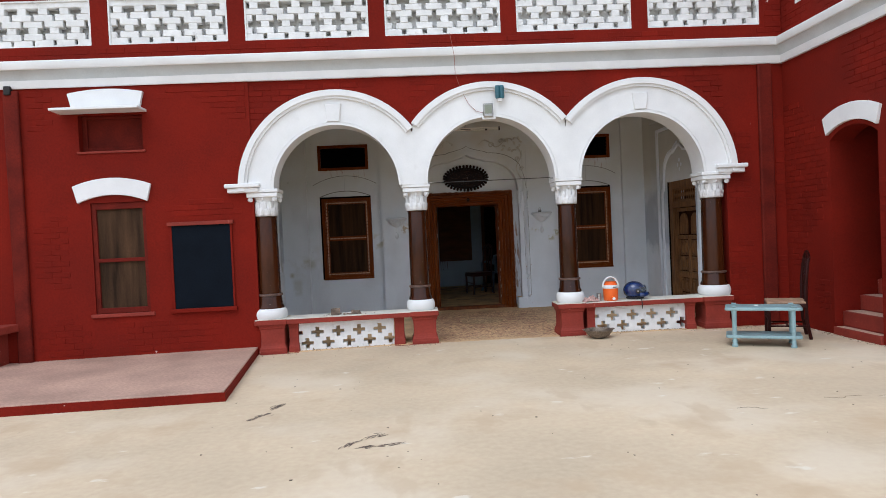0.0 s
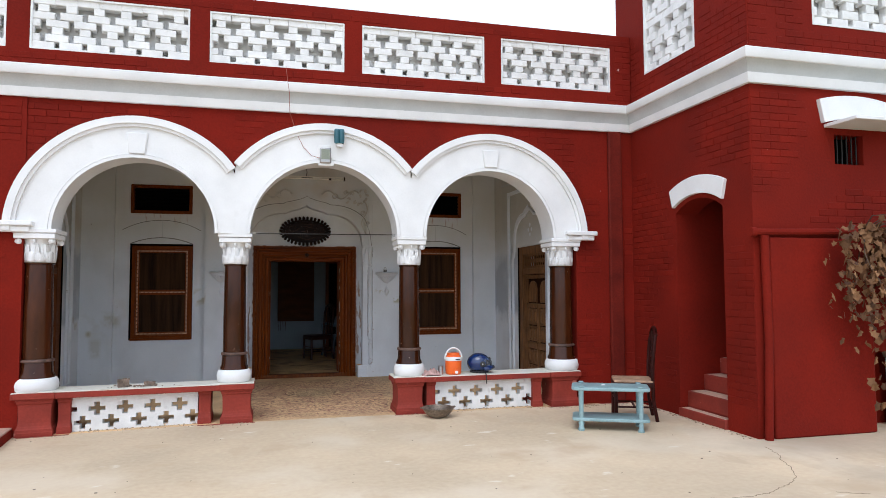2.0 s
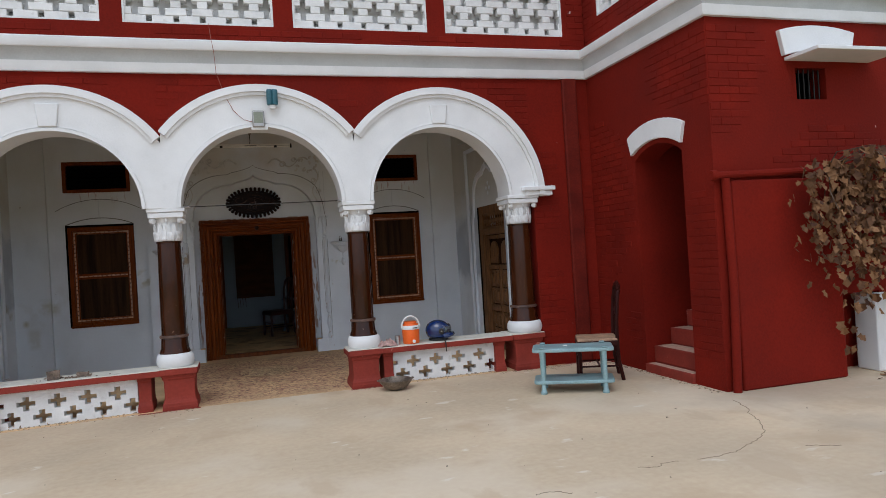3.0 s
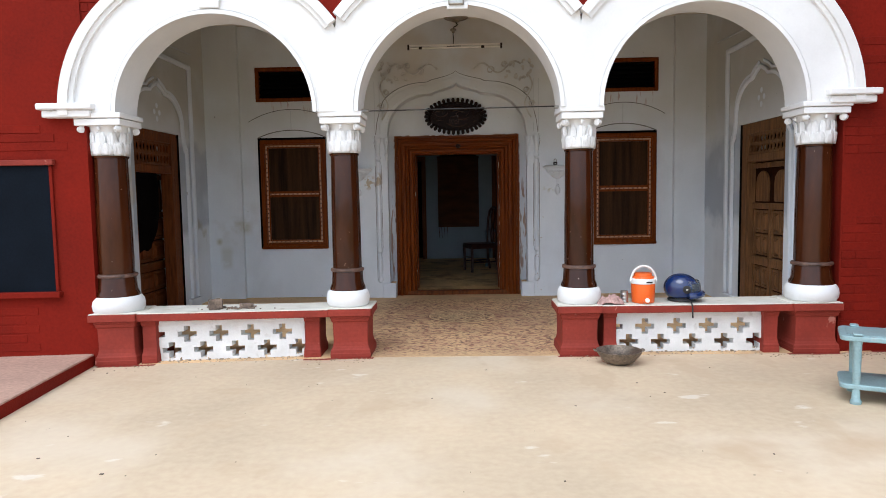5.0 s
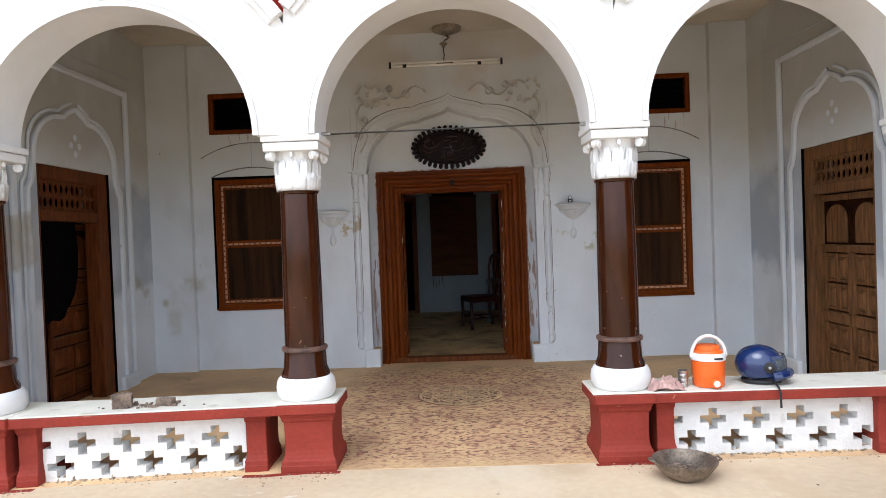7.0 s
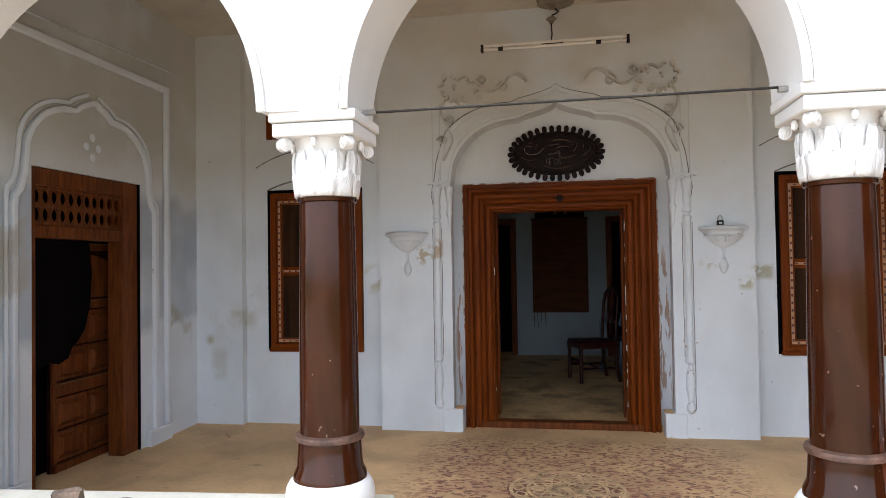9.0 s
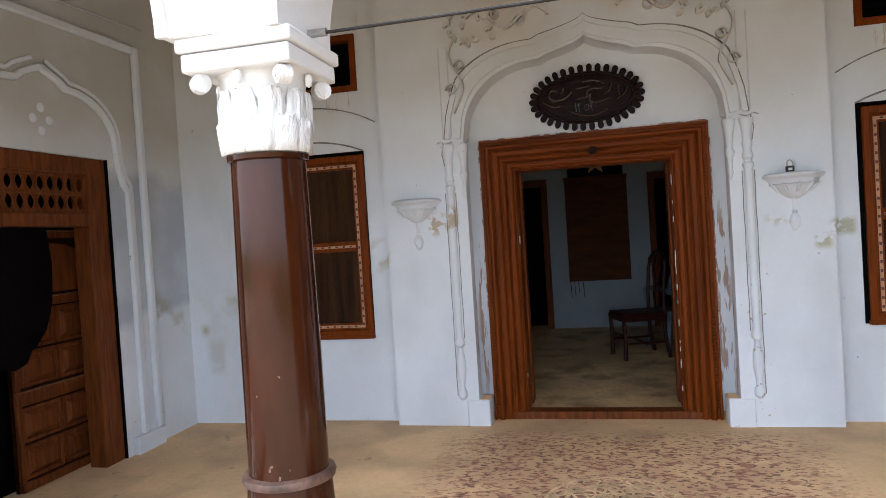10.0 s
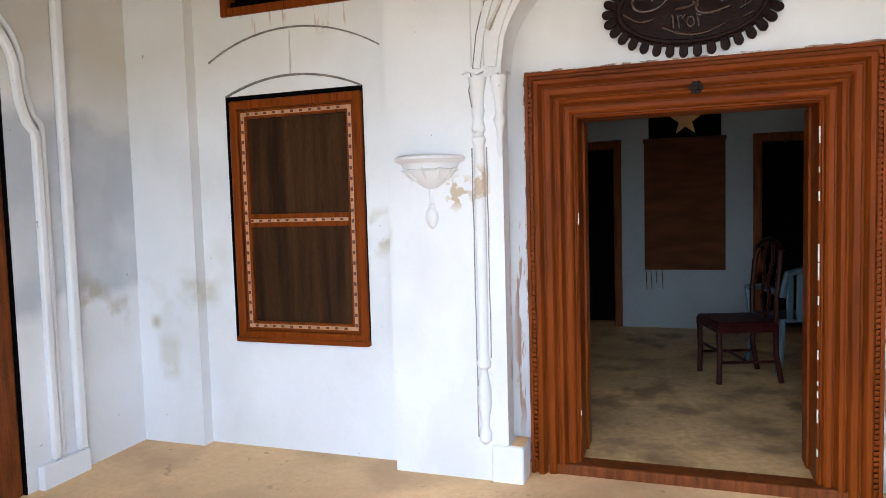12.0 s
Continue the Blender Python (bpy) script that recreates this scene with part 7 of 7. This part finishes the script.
for k in range(9000):
    d = 0.3 + 11 * rnd.random() ** 1.7
    x, y = 10.55 + d * 0.9 + rnd.uniform(-0.2, 0.4), 7.9 + d * 0.45 + rnd.uniform(-3.2, 2.2) * (0.5 + d / 8)
    if x < 10.62 + (y - 7.45) * 0.19 or (x < TR + 0.1 and y > TY - 0.1):
        continue
    h, a, w = rnd.uniform(0.03, 0.075), rnd.uniform(0, 6.28), 0.006 + 0.0015 * d
    i = len(verts)
    lx, ly = rnd.uniform(-0.03, 0.03), rnd.uniform(-0.03, 0.03)
    verts += [(x - w * math.cos(a), y - w * math.sin(a), -0.03), (x + w * math.cos(a), y + w * math.sin(a), -0.03), (x + lx, y + ly, h - 0.03)]
    faces.append((i, i + 1, i + 2))
me = bpy.data.meshes.new("blades")
me.from_pydata(verts, [], faces)
me.materials.append(grass_mat)
ob = new("blades", me)
ob.parent = lawn
gp = thing("garden_post", (12.0, 7.68, -0.03), "short black metal post on the lawn", "post")
part("post", tube([(0, 0, 0), (-0.02, 0, 0.9)], 0.055, 10), iron, gp)
part("cap", lathe([(0.07, 0.88), (0.07, 0.92), (0.0, 0.95)], 12, at=(-0.02, 0, 0)), iron, gp)
bag = thing("plastic_bag", (12.15, 7.55, -0.03), "small teal plastic lump lying by the post", "bag")
part("lump", rough_block(77, 0.16, 0.09, 0.09), teal, bag)


# ---- car ----
def car():
    c = thing("car", (18.9, 13.4, -0.03), "black parked saloon car on the lawn", "car", turn=-6)
    # it looks along +y; half width and heights along its length
    L = [(-2.30, 0.70, 0.42, 0.80), (-2.26, 0.80, 0.30, 0.98), (-1.9, 0.88, 0.24, 1.02), (-1.2, 0.90, 0.22, 1.00), (0.0, 0.91, 0.20, 0.96), (1.0, 0.90, 0.21, 0.93), (1.8, 0.86, 0.24, 0.84), (2.2, 0.76, 0.32, 0.72), (2.3, 0.6, 0.42, 0.62)]
    bm = bmesh.new()
    rows = []
    for y, w, z0, z1 in L:
        prof = [(0, z0), (w * 0.9, z0), (w, z0 + 0.12), (w, (z0 + z1) / 2 + 0.05), (w * 0.96, z1 - 0.06), (w * 0.86, z1), (0, z1 + 0.015)]
        rows.append([bm.verts.new((s * x, y, z)) for s, pr in ((1, prof), (-1, prof[-2:0:-1])) for x, z in pr])
    for p, q in zip(rows, rows[1:]):
        for i in range(len(p)):
            j = (i + 1) % len(p)
            bm.faces.new((p[i], p[j], q[j], q[i]))
    bm.faces.new(rows[0])
    bm.faces.new(rows[-1])
    body = part("body", bm, car_paint, c, smooth=50)
    for y in (-1.38, 1.38):
        for s in (-1, 1):
            wh = part("wheel", lathe([(0.20, -0.10), (0.31, -0.11), (0.33, -0.07), (0.33, 0.07), (0.31, 0.11), (0.20, 0.10)], 28, at=(s * 0.80, y, 0.33), axis="x"), black_rubber, c)
            bm = lathe([(0.0, 0.0), (0.21, 0.0), (0.21, s * 0.02)], 20, at=(s * 0.905, y, 0.33), axis="x")
            for k in range(5):
                a = k * 1.2566
                tube([(s * 0.92, y, 0.33), (s * 0.92, y + 0.19 * math.cos(a), 0.33 + 0.19 * math.sin(a))], 0.025, 6, bm)
            part("rim", bm, steel, wh)
    G = [(-1.75, 0.66, 1.00), (-0.95, 0.60, 1.40), (-0.3, 0.60, 1.46), (0.35, 0.60, 1.42), (1.15, 0.70, 0.96)]
    bm = bmesh.new()
    rows = [[bm.verts.new((s * w if z > 1.1 else s * w, y, z)) for s in (-1, 1)] for y, w, z in G]
    low = [[bm.verts.new((s * 0.80, y, 0.97)) for s in (-1, 1)] for y, w, z in G]
    for i in range(len(G) - 1):
        bm.faces.new((rows[i][0], rows[i][1], rows[i + 1][1], rows[i + 1][0]))
        for s in (0, 1):
            bm.faces.new((rows[i][s], rows[i + 1][s], low[i + 1][s], low[i][s]))
    part("greenhouse", bm, car_glass, c, "glass windows", smooth=50)
    part("roof", band([(-0.95, 1.405), (-0.3, 1.465), (0.35, 1.425)], [(-0.95, 1.43), (-0.3, 1.49), (0.35, 1.45)], -0.60, 0.60, "yz"), car_paint, c)
    for s in (-1, 1):
        part("roof_rail", tube([(s * 0.70, -1.75, 1.01), (s * 0.63, -0.95, 1.41), (s * 0.62, -0.3, 1.47), (s * 0.63, 0.35, 1.43), (s * 0.74, 1.15, 0.97)], 0.03, 6), car_paint, c)
        part("tail_lamp", boxes((min(s * 0.40, s * 0.84), max(s * 0.40, s * 0.84), -2.30, -2.12, 0.80, 0.92)), tail_red, c, "red tail lamp", bevel=0.02)
        part("exhaust", boxes((min(s * 0.45, s * 0.7), max(s * 0.45, s * 0.7), -2.33, -2.2, 0.33, 0.39)), chrome, c, bevel=0.015)
    part("boot_trim", boxes((-0.42, 0.42, -2.32, -2.26, 0.90, 0.93)), chrome, c)
    part("number_plate", boxes((-0.26, 0.26, -2.33, -2.28, 0.68, 0.82)), plate_mat, c, "pale number plate")
    part("bumper_trim", boxes((-0.74, 0.74, -2.32, -2.2, 0.40, 0.43)), chrome, c)


car()


# ---- far building, tree, pole ----
def far_building():
    b = thing("white_building", (0, 0, 0), "long white flat roofed building beyond the lawn", "building")
    y0 = 24.0
    wins = [(27.26 + 2.93 * k, 29.2 + 2.93 * k, 0.62, 2.44) for k in range(9)]
    part("wall", holed(19.0, 56.0, -0.1, 4.05, wins, y0, y0 + 0.3), far_white, b)
    part("body", boxes((19.0, 56.0, y0 + 0.31, y0 + 9, -0.1, 4.04)), far_white, b)
    part("roof_edge", boxes((18.8, 56.2, y0 - 0.35, y0 + 0.2, 4.05, 4.2)), far_white, b)
    part("upper_storey", boxes((23.0, 56.0, y0 + 3, y0 + 9, 4.2, 6.0)), far_white, b)
    part("roof_shelter", boxes((35.8, 38.8, y0 + 0.2, y0 + 2.5, 4.45, 4.58), (36.0, 36.2, y0 + 0.4, y0 + 0.6, 4.2, 4.45), (38.4, 38.6, y0 + 0.4, y0 + 0.6, 4.2, 4.45)), iron, b, "dark rooftop sheet")
    for a, c, d, e in wins:
        w = part("window", holed(a, c, d, e, [(a + 0.08, (a + c) / 2 - 0.04, d + 0.08, e - 0.08), ((a + c) / 2 + 0.04, c - 0.08, d + 0.08, e - 0.08)], y0 + 0.1, y0 + 0.18), iron, b)
        part("pane", boxes((a, c, y0 + 0.2, y0 + 0.22, d, e)), dark_glass, w)
        part("sill", boxes((a - 0.05, c + 0.05, y0 - 0.04, y0 + 0.1, d - 0.06, d)), far_white, w)


far_building()


def bare_tree(x, y, h, seed):
    t = thing("bare_tree", (x, y, -0.05), "leafless winter tree with thin branching twigs", "tree")
    rnd = random.Random(seed)
    bm = bmesh.new()

    def grow(p, d, r, n, depth):
        pts = [p]
        for k in range(n):
            d = (d + Vector((rnd.uniform(-0.18, 0.18), rnd.uniform(-0.18, 0.18), rnd.uniform(-0.06, 0.12)))).normalized()
            pts.append(pts[-1] + d * h * 0.055 * (1 if depth else 1.6))
        tube([tuple(q) for q in pts], r, 5 if depth else 8, bm, 0.5)
        if depth < 4:
            for k in range(4 if depth else 7):
                q = pts[rnd.randint(max(1, len(pts) // 2), len(pts) - 1)]
                e = (d + Vector((rnd.uniform(-1, 1), rnd.uniform(-1, 1), rnd.uniform(-0.1, 0.7)))).normalized()
                grow(q, e, r * 0.5, max(3, n - 1), depth + 1)
    grow(Vector((0, 0, 0)), Vector((0, 0, 1)), h * 0.025, 6, 0)
    part("crown", bm, bark, t)["kind"] = "stuff"


bare_tree(64.5, 39.0, 12.5, 2)
bare_tree(72.0, 43.0, 12.0, 5)
pole = thing("utility_pole", (40.2, 25.2, 4.2), "leaning thin grey utility pole above the white roof", "pole")
part("shaft", tube([(0, 0, 0), (-0.5, 0, 4.2)], 0.09, 8), bark, pole)

line = thing("power_line", (0, 30.0, 0), "two thin cables strung past the utility pole", "cable")
for x0, z0, x1, z1 in ((33.0, 4.9, 52.0, 6.9), (36.0, 4.85, 52.0, 6.2)):
    part("cable", tube([(x0 + (x1 - x0) * t, 0, z0 + (z1 - z0) * t - 0.5 * t * (1 - t)) for t in spread(0, 1, 10)], 0.018, 5), iron, line)

# ---- dirt along the low walls, scuffs on the cement ----
dirt = thing("grit", (0, 0, 0), "loose grit and crumbs along the foot of the low walls", "grit", kind="stuff")
rnd = random.Random(41)
bm = bmesh.new()
for k in range(520):
    x = rnd.choice((rnd.uniform(0.2, 2.6), rnd.uniform(4.3, 6.7), rnd.uniform(6.7, 7.6)))
    y = 9.69 - abs(rnd.gauss(0, 0.07)) if 0.7 < x < 2.0 or 4.8 < x < 6.05 else 9.57 - abs(rnd.gauss(0, 0.09))
    s = rnd.uniform(0.002, 0.006)
    box(bm, x - s, x + s, y - s * 0.7, y + s * 0.7, 0.0, s * 0.9)
for k in range(160):
    t, s = rnd.uniform(0, 1), rnd.uniform(0.003, 0.009)
    x, y = TX - 0.02 - abs(rnd.gauss(0, 0.05)), TY + 2.3 * t
    box(bm, x - s, x + s, y - s, y + s, 0, s * 0.8)
for k in range(260):
    # broken plaster heaped at the foot of the pierced walls and in their lowest openings
    x = rnd.choice((rnd.uniform(0.66, 1.98), rnd.uniform(4.80, 6.05)))
    s = rnd.uniform(0.004, 0.011)
    y = 9.695 - abs(rnd.gauss(0, 0.018)) + (0.05 if k % 2 else 0.0)
    box(bm, x - s, x + s * rnd.uniform(0.6, 1.4), y - s * 0.7, y + s * 0.7, 0.0, s * rnd.uniform(0.7, 1.6) + (0.02 if k % 2 else 0.0))
for v in bm.verts:
    v.co.x += rnd.uniform(-0.003, 0.003)
    v.co.y += rnd.uniform(-0.003, 0.003)
    v.co.z += rnd.uniform(0.0, 0.002)
part("crumbs", bm, grit_mat, dirt, smooth=0)
litter = thing("litter", (0, 0, 0), "scattered small pebbles and scraps on the courtyard cement", "litter", kind="stuff")
bm = bmesh.new()
for k in range(110):
    x, y, s = rnd.uniform(-0.5, 9.5), rnd.uniform(3.2, 9.2), rnd.uniform(0.002, 0.007)
    if x < 0.5:
        continue
    box(bm, x - s, x + s * rnd.uniform(0.6, 2), y - s, y + s, 0.0, s * 0.6)
part("scraps", bm, rubble, litter, smooth=0)
scuff = thing("scuff_marks", (0, 0, 0), "dark scuff marks scraped on the courtyard cement", "stain", kind="structure")
for pts in (((1.68, 5.17), (1.78, 5.29), (1.90, 5.40), (2.0, 5.47)), ((1.86, 5.18), (2.0, 5.19), (2.2, 5.22)), ((0.85, 6.08), (0.93, 6.2), (1.0, 6.3)), ((0.98, 6.45), (1.03, 6.56))):
    bm = bmesh.new()
    for k in range(34):
        t = rnd.uniform(0, len(pts) - 1.001)
        i, f = int(t), t % 1
        x = pts[i][0] + (pts[i + 1][0] - pts[i][0]) * f + rnd.gauss(0, 0.018)
        y = pts[i][1] + (pts[i + 1][1] - pts[i][1]) * f + rnd.gauss(0, 0.018)
        a = math.atan2(pts[i + 1][1] - pts[i][1], pts[i + 1][0] - pts[i][0]) + rnd.uniform(-0.5, 0.5)
        n, w = rnd.uniform(0.012, 0.05), rnd.uniform(0.003, 0.009)
        bm.faces.new([bm.verts.new((x + n * u * math.cos(a) - w * v * math.sin(a), y + n * u * math.sin(a) + w * v * math.cos(a), 0.0012 + 0.00002 * k)) for u, v in ((-1, 0), (-0.3, -1), (0.6, -0.7), (1, 0.1), (0.2, 1), (-0.5, 0.6))])
    part("scuff", bm, rubble, scuff, smooth=0)
cracks = thing("floor_crack", (0, 0, 0), "thin dark cracks in the courtyard cement", "crack", kind="structure")
for pts in (((6.03, 5.73), (6.2, 5.735), (6.36, 5.753), (6.55, 5.85), (6.751, 5.947), (6.93, 6.12), (7.078, 6.347), (7.16, 6.55), (7.283, 6.698), (7.377, 7.01)), ((6.88, 5.65), (6.98, 5.6), (7.08, 5.555)), ((7.378, 5.318), (7.46, 5.21), (7.555, 5.092)), ((7.718, 4.928), (7.9, 4.87), (8.083, 4.819)), ((5.6, 5.77), (5.72, 5.72), (5.79, 5.77), (5.91, 5.76)), ((4.79, 5.61), (4.85, 5.62), (4.94, 5.6), (4.96, 5.55), (5.0, 5.54))):
    line = []
    for (x0, y0), (x1, y1) in zip(pts, pts[1:]):
        for q in range(5):
            line.append((x0 + (x1 - x0) * q / 5 + rnd.uniform(-0.012, 0.012), y0 + (y1 - y0) * q / 5 + rnd.uniform(-0.012, 0.012)))
    line.append(pts[-1])
    part("crack", ribbon(line, rnd.uniform(0.004, 0.008), 0.0003, 0.0015, "xy"), crack_dark, cracks, smooth=0)
rose_paint = thing("floor_paint_spill", (0, 0, 0), "red paint drips on the cement at the wall foot", "stain", kind="structure")
for x0, x1, y in ((0.2, 0.70, 9.575), (2.0, 2.62, 9.575), (4.25, 4.78, 9.575), (6.25, 6.7, 9.575), (6.75, 7.5, 9.63)):
    line = [(u, y + 0.012 * noise.noise((u * 9, y, 0)) - 0.01) for u in spread(x0, x1, 60)]
    part("paint_edge", ribbon(line, 0.045, 0.0005, 0.0022, "xy"), red_plaster, rose_paint, smooth=0)

# ---- bricks of the red walls ----
def side_frame():
    return Matrix.Translation((TX, 0, 0)) @ Matrix(((0, 1, 0, 0), (1, 0, 0, 0), (0, 0, 1, 0), (0, 0, 0, 1)))


def clear_side(a, b, c, d):
    u, v = (a + b) / 2, (c + d) / 2
    if DOOR[0] - 0.12 < b and a < DOOR[1] + 0.12 and c < 2.86:
        return not (a < DOOR[1] + (0.14 if d > 2.4 else 0.0) and b > DOOR[0] - (0.14 if d > 2.4 else 0.0))
    return not (b > SIDE_PANEL[0] and a < SIDE_PANEL[1] and d > SIDE_PANEL[2] and c < SIDE_PANEL[3]) and not 3.60 < v < 4.02


wall_bricks(wall_tower_side, TY + 0.005, WALL - 0.02, 0.30, 5.9, clear_side, side_frame(), lambda u, v: 1.6 < v < 3.6)


def clear_front(a, b, c, d):
    v = (c + d) / 2
    if v < 2.2 and b > 7.55:
        return False
    if b > 8.30 and a < 9.42 and d > 3.15 and c < 3.65:
        return False
    for h in (HOLE, FRONT_PANEL):
        if b > h[0] - 0.02 and a < h[1] + 0.02 and d > h[2] - 0.03 and c < h[3]:
            return False
    return not 3.60 < v < 4.02


wall_bricks(wall_tower_front, TX + 0.005, TR, 2.2, 5.9, clear_front, Matrix.Translation((0, TY, 0)), lambda u, v: 2.2 < v < 3.7)


def clear_arcade(a, b, c, d):
    return all(arch_low(u) + 0.07 < c for u in (a, b, (a + b) / 2))


wall_bricks(wall_arcade, 0.14, 6.70, 2.22, 3.63, clear_arcade, Matrix.Translation((0, WALL, 0)), lambda u, v: True)


def clear_left(a, b, c, d):
    for x0, x1, z0, z1 in ((-2.36, -1.15, 2.75, 3.64), (-2.28, -1.13, 0.55, 2.51), (-1.03, -0.10, 0.56, 1.83), (-3.08, -2.84, 0, 4), (-12, -2.95, 0, 0.6)):
        if b > x0 and a < x1 and d > z0 and c < z1:
            return False
    if c > 2.1 and any(math.hypot(u - ARCHES[0], z - SPRING) < R_OUT + 0.04 for u in (a, b) for z in (c, d)):
        return False
    return not (b > -0.15 and 2.12 < d and c < 2.3)


wall_bricks(wall_left, -3.6, 0.12, 0.13, 3.63, clear_left, Matrix.Translation((0, WALL_L, 0)), lambda u, v: u > -1.0, sparse=0.08)


def clear_right(a, b, c, d):
    if b > 7.16 and a < 7.40:
        return False
    if c > 2.1 and any(math.hypot(u - ARCHES[2], z - SPRING) < R_OUT + 0.04 for u in (a, b) for z in (c, d)):
        return False
    return not (a < 6.98 and 2.12 < d and c < 2.3)


wall_bricks(wall_right, 6.72, TX - 0.01, 0.13, 3.63, clear_right, Matrix.Translation((0, WALL, 0)), lambda u, v: True)


def clear_parapet(a, b, c, d):
    return not any(b > p - 0.01 and a < q + 0.01 and d > 4.17 and c < 4.81 for p, q in PANELS)


wall_bricks(wall_parapet, -3.6, TX - 0.01, 3.99, 4.97, clear_parapet, Matrix.Translation((0, WALL - 0.03, 0)), lambda u, v: u > 1.5)


# ---- the bend of the front ----
# Left of the second column the front turns a few degrees towards the yard.
BEND_X, BEND_K = COLS[1], 0.105
PIVOT = (2.30, 0.75, 1.5)


def turned(p, depth_only=False, fore=0.0):
    """Where a point of the straight front lies on the turned one."""
    if p.x >= BEND_X or not 8.9 < p.y < 10.35 or p.z > 6.5:
        return p.copy()
    w = min(1.0, (p.y - 8.9) / 0.3, (10.35 - p.y) / 0.34)
    y = p.y - PIVOT[1]
    s = (y - BEND_K * (BEND_X - PIVOT[0])) / (y - BEND_K * (p.x - PIVOT[0]))
    s *= (y - fore) / y
    q = Vector((PIVOT[0] + s * (p.x - PIVOT[0]), PIVOT[1] + s * y, p.z - (1 - s) * (p.z - PIVOT[2]) * min(1.0, max(0.0, p.z))))
    if depth_only:
        q.x, q.z = p.x, p.z
    return p.lerp(q, w)


def turn_front():
    bpy.context.view_layer.update()
    stay = ("pavement", "ground", "litter", "fallen_leaves", "scuff_marks", "roof", "lawn", "kerb", "plaster_niche", "climbing_vine", "curtain", "cable")
    inner = ("wall_veranda_left", "ceiling_veranda", "veranda_floor")
    # the plain wall beyond the arcade and what hangs on it stand further out
    outer = ("wall_front_left", "blackboard", "window_1", "window_hood", "vent_hood", "wall_bench", "drainpipe", "ventilator")
    done = set()
    turn = Matrix.Rotation(math.atan(BEND_K), 4, "Z")
    for ob in list(bpy.data.objects):
        top = ob
        while top.parent:
            top = top.parent
        kind = top.name.split(".")[0]
        if ob.type != "MESH" or kind in stay:
            continue
        if kind == "column":
            if top.name not in done:
                done.add(top.name)
                top.location = turned(top.location)
            continue
        if ob.name.split(".")[0] == "brick":
            at = ob.matrix_world.translation.copy()
            if at.x < BEND_X - 0.06 and 8.9 < at.y < 10.35:
                to = turned(at, fore=0.10 if kind in outer else 0.0)
                spin = ob.matrix_world.to_3x3().to_4x4()
                ob.matrix_world = Matrix.Translation(to) @ turn @ spin
            continue
        if ob.data.name in done or ob.data.users > 1:
            continue
        done.add(ob.data.name)
        m = ob.matrix_world
        xs = [m @ v.co for v in ob.data.vertices]
        if not xs or min(p.x for p in xs) >= BEND_X or max(p.y for p in xs) < 8.9 or min(p.y for p in xs) > 10.35:
            continue
        bm = bmesh.new()
        bm.from_mesh(ob.data)
        if max(p.x for p in xs) > BEND_X + 0.3 and len(xs) < 3000:
            back = m.inverted()
            bmesh.ops.bisect_plane(bm, geom=bm.verts[:] + bm.edges[:] + bm.faces[:], plane_co=back @ Vector((BEND_X, 0, 0)), plane_no=back.to_3x3() @ Vector((1, 0, 0)))
        back = m.inverted()
        for v in bm.verts:
            v.co = back @ turned(m @ v.co, kind in inner, 0.10 if kind in outer else 0.0)
        bm.to_mesh(ob.data)
        bm.free()


turn_front()
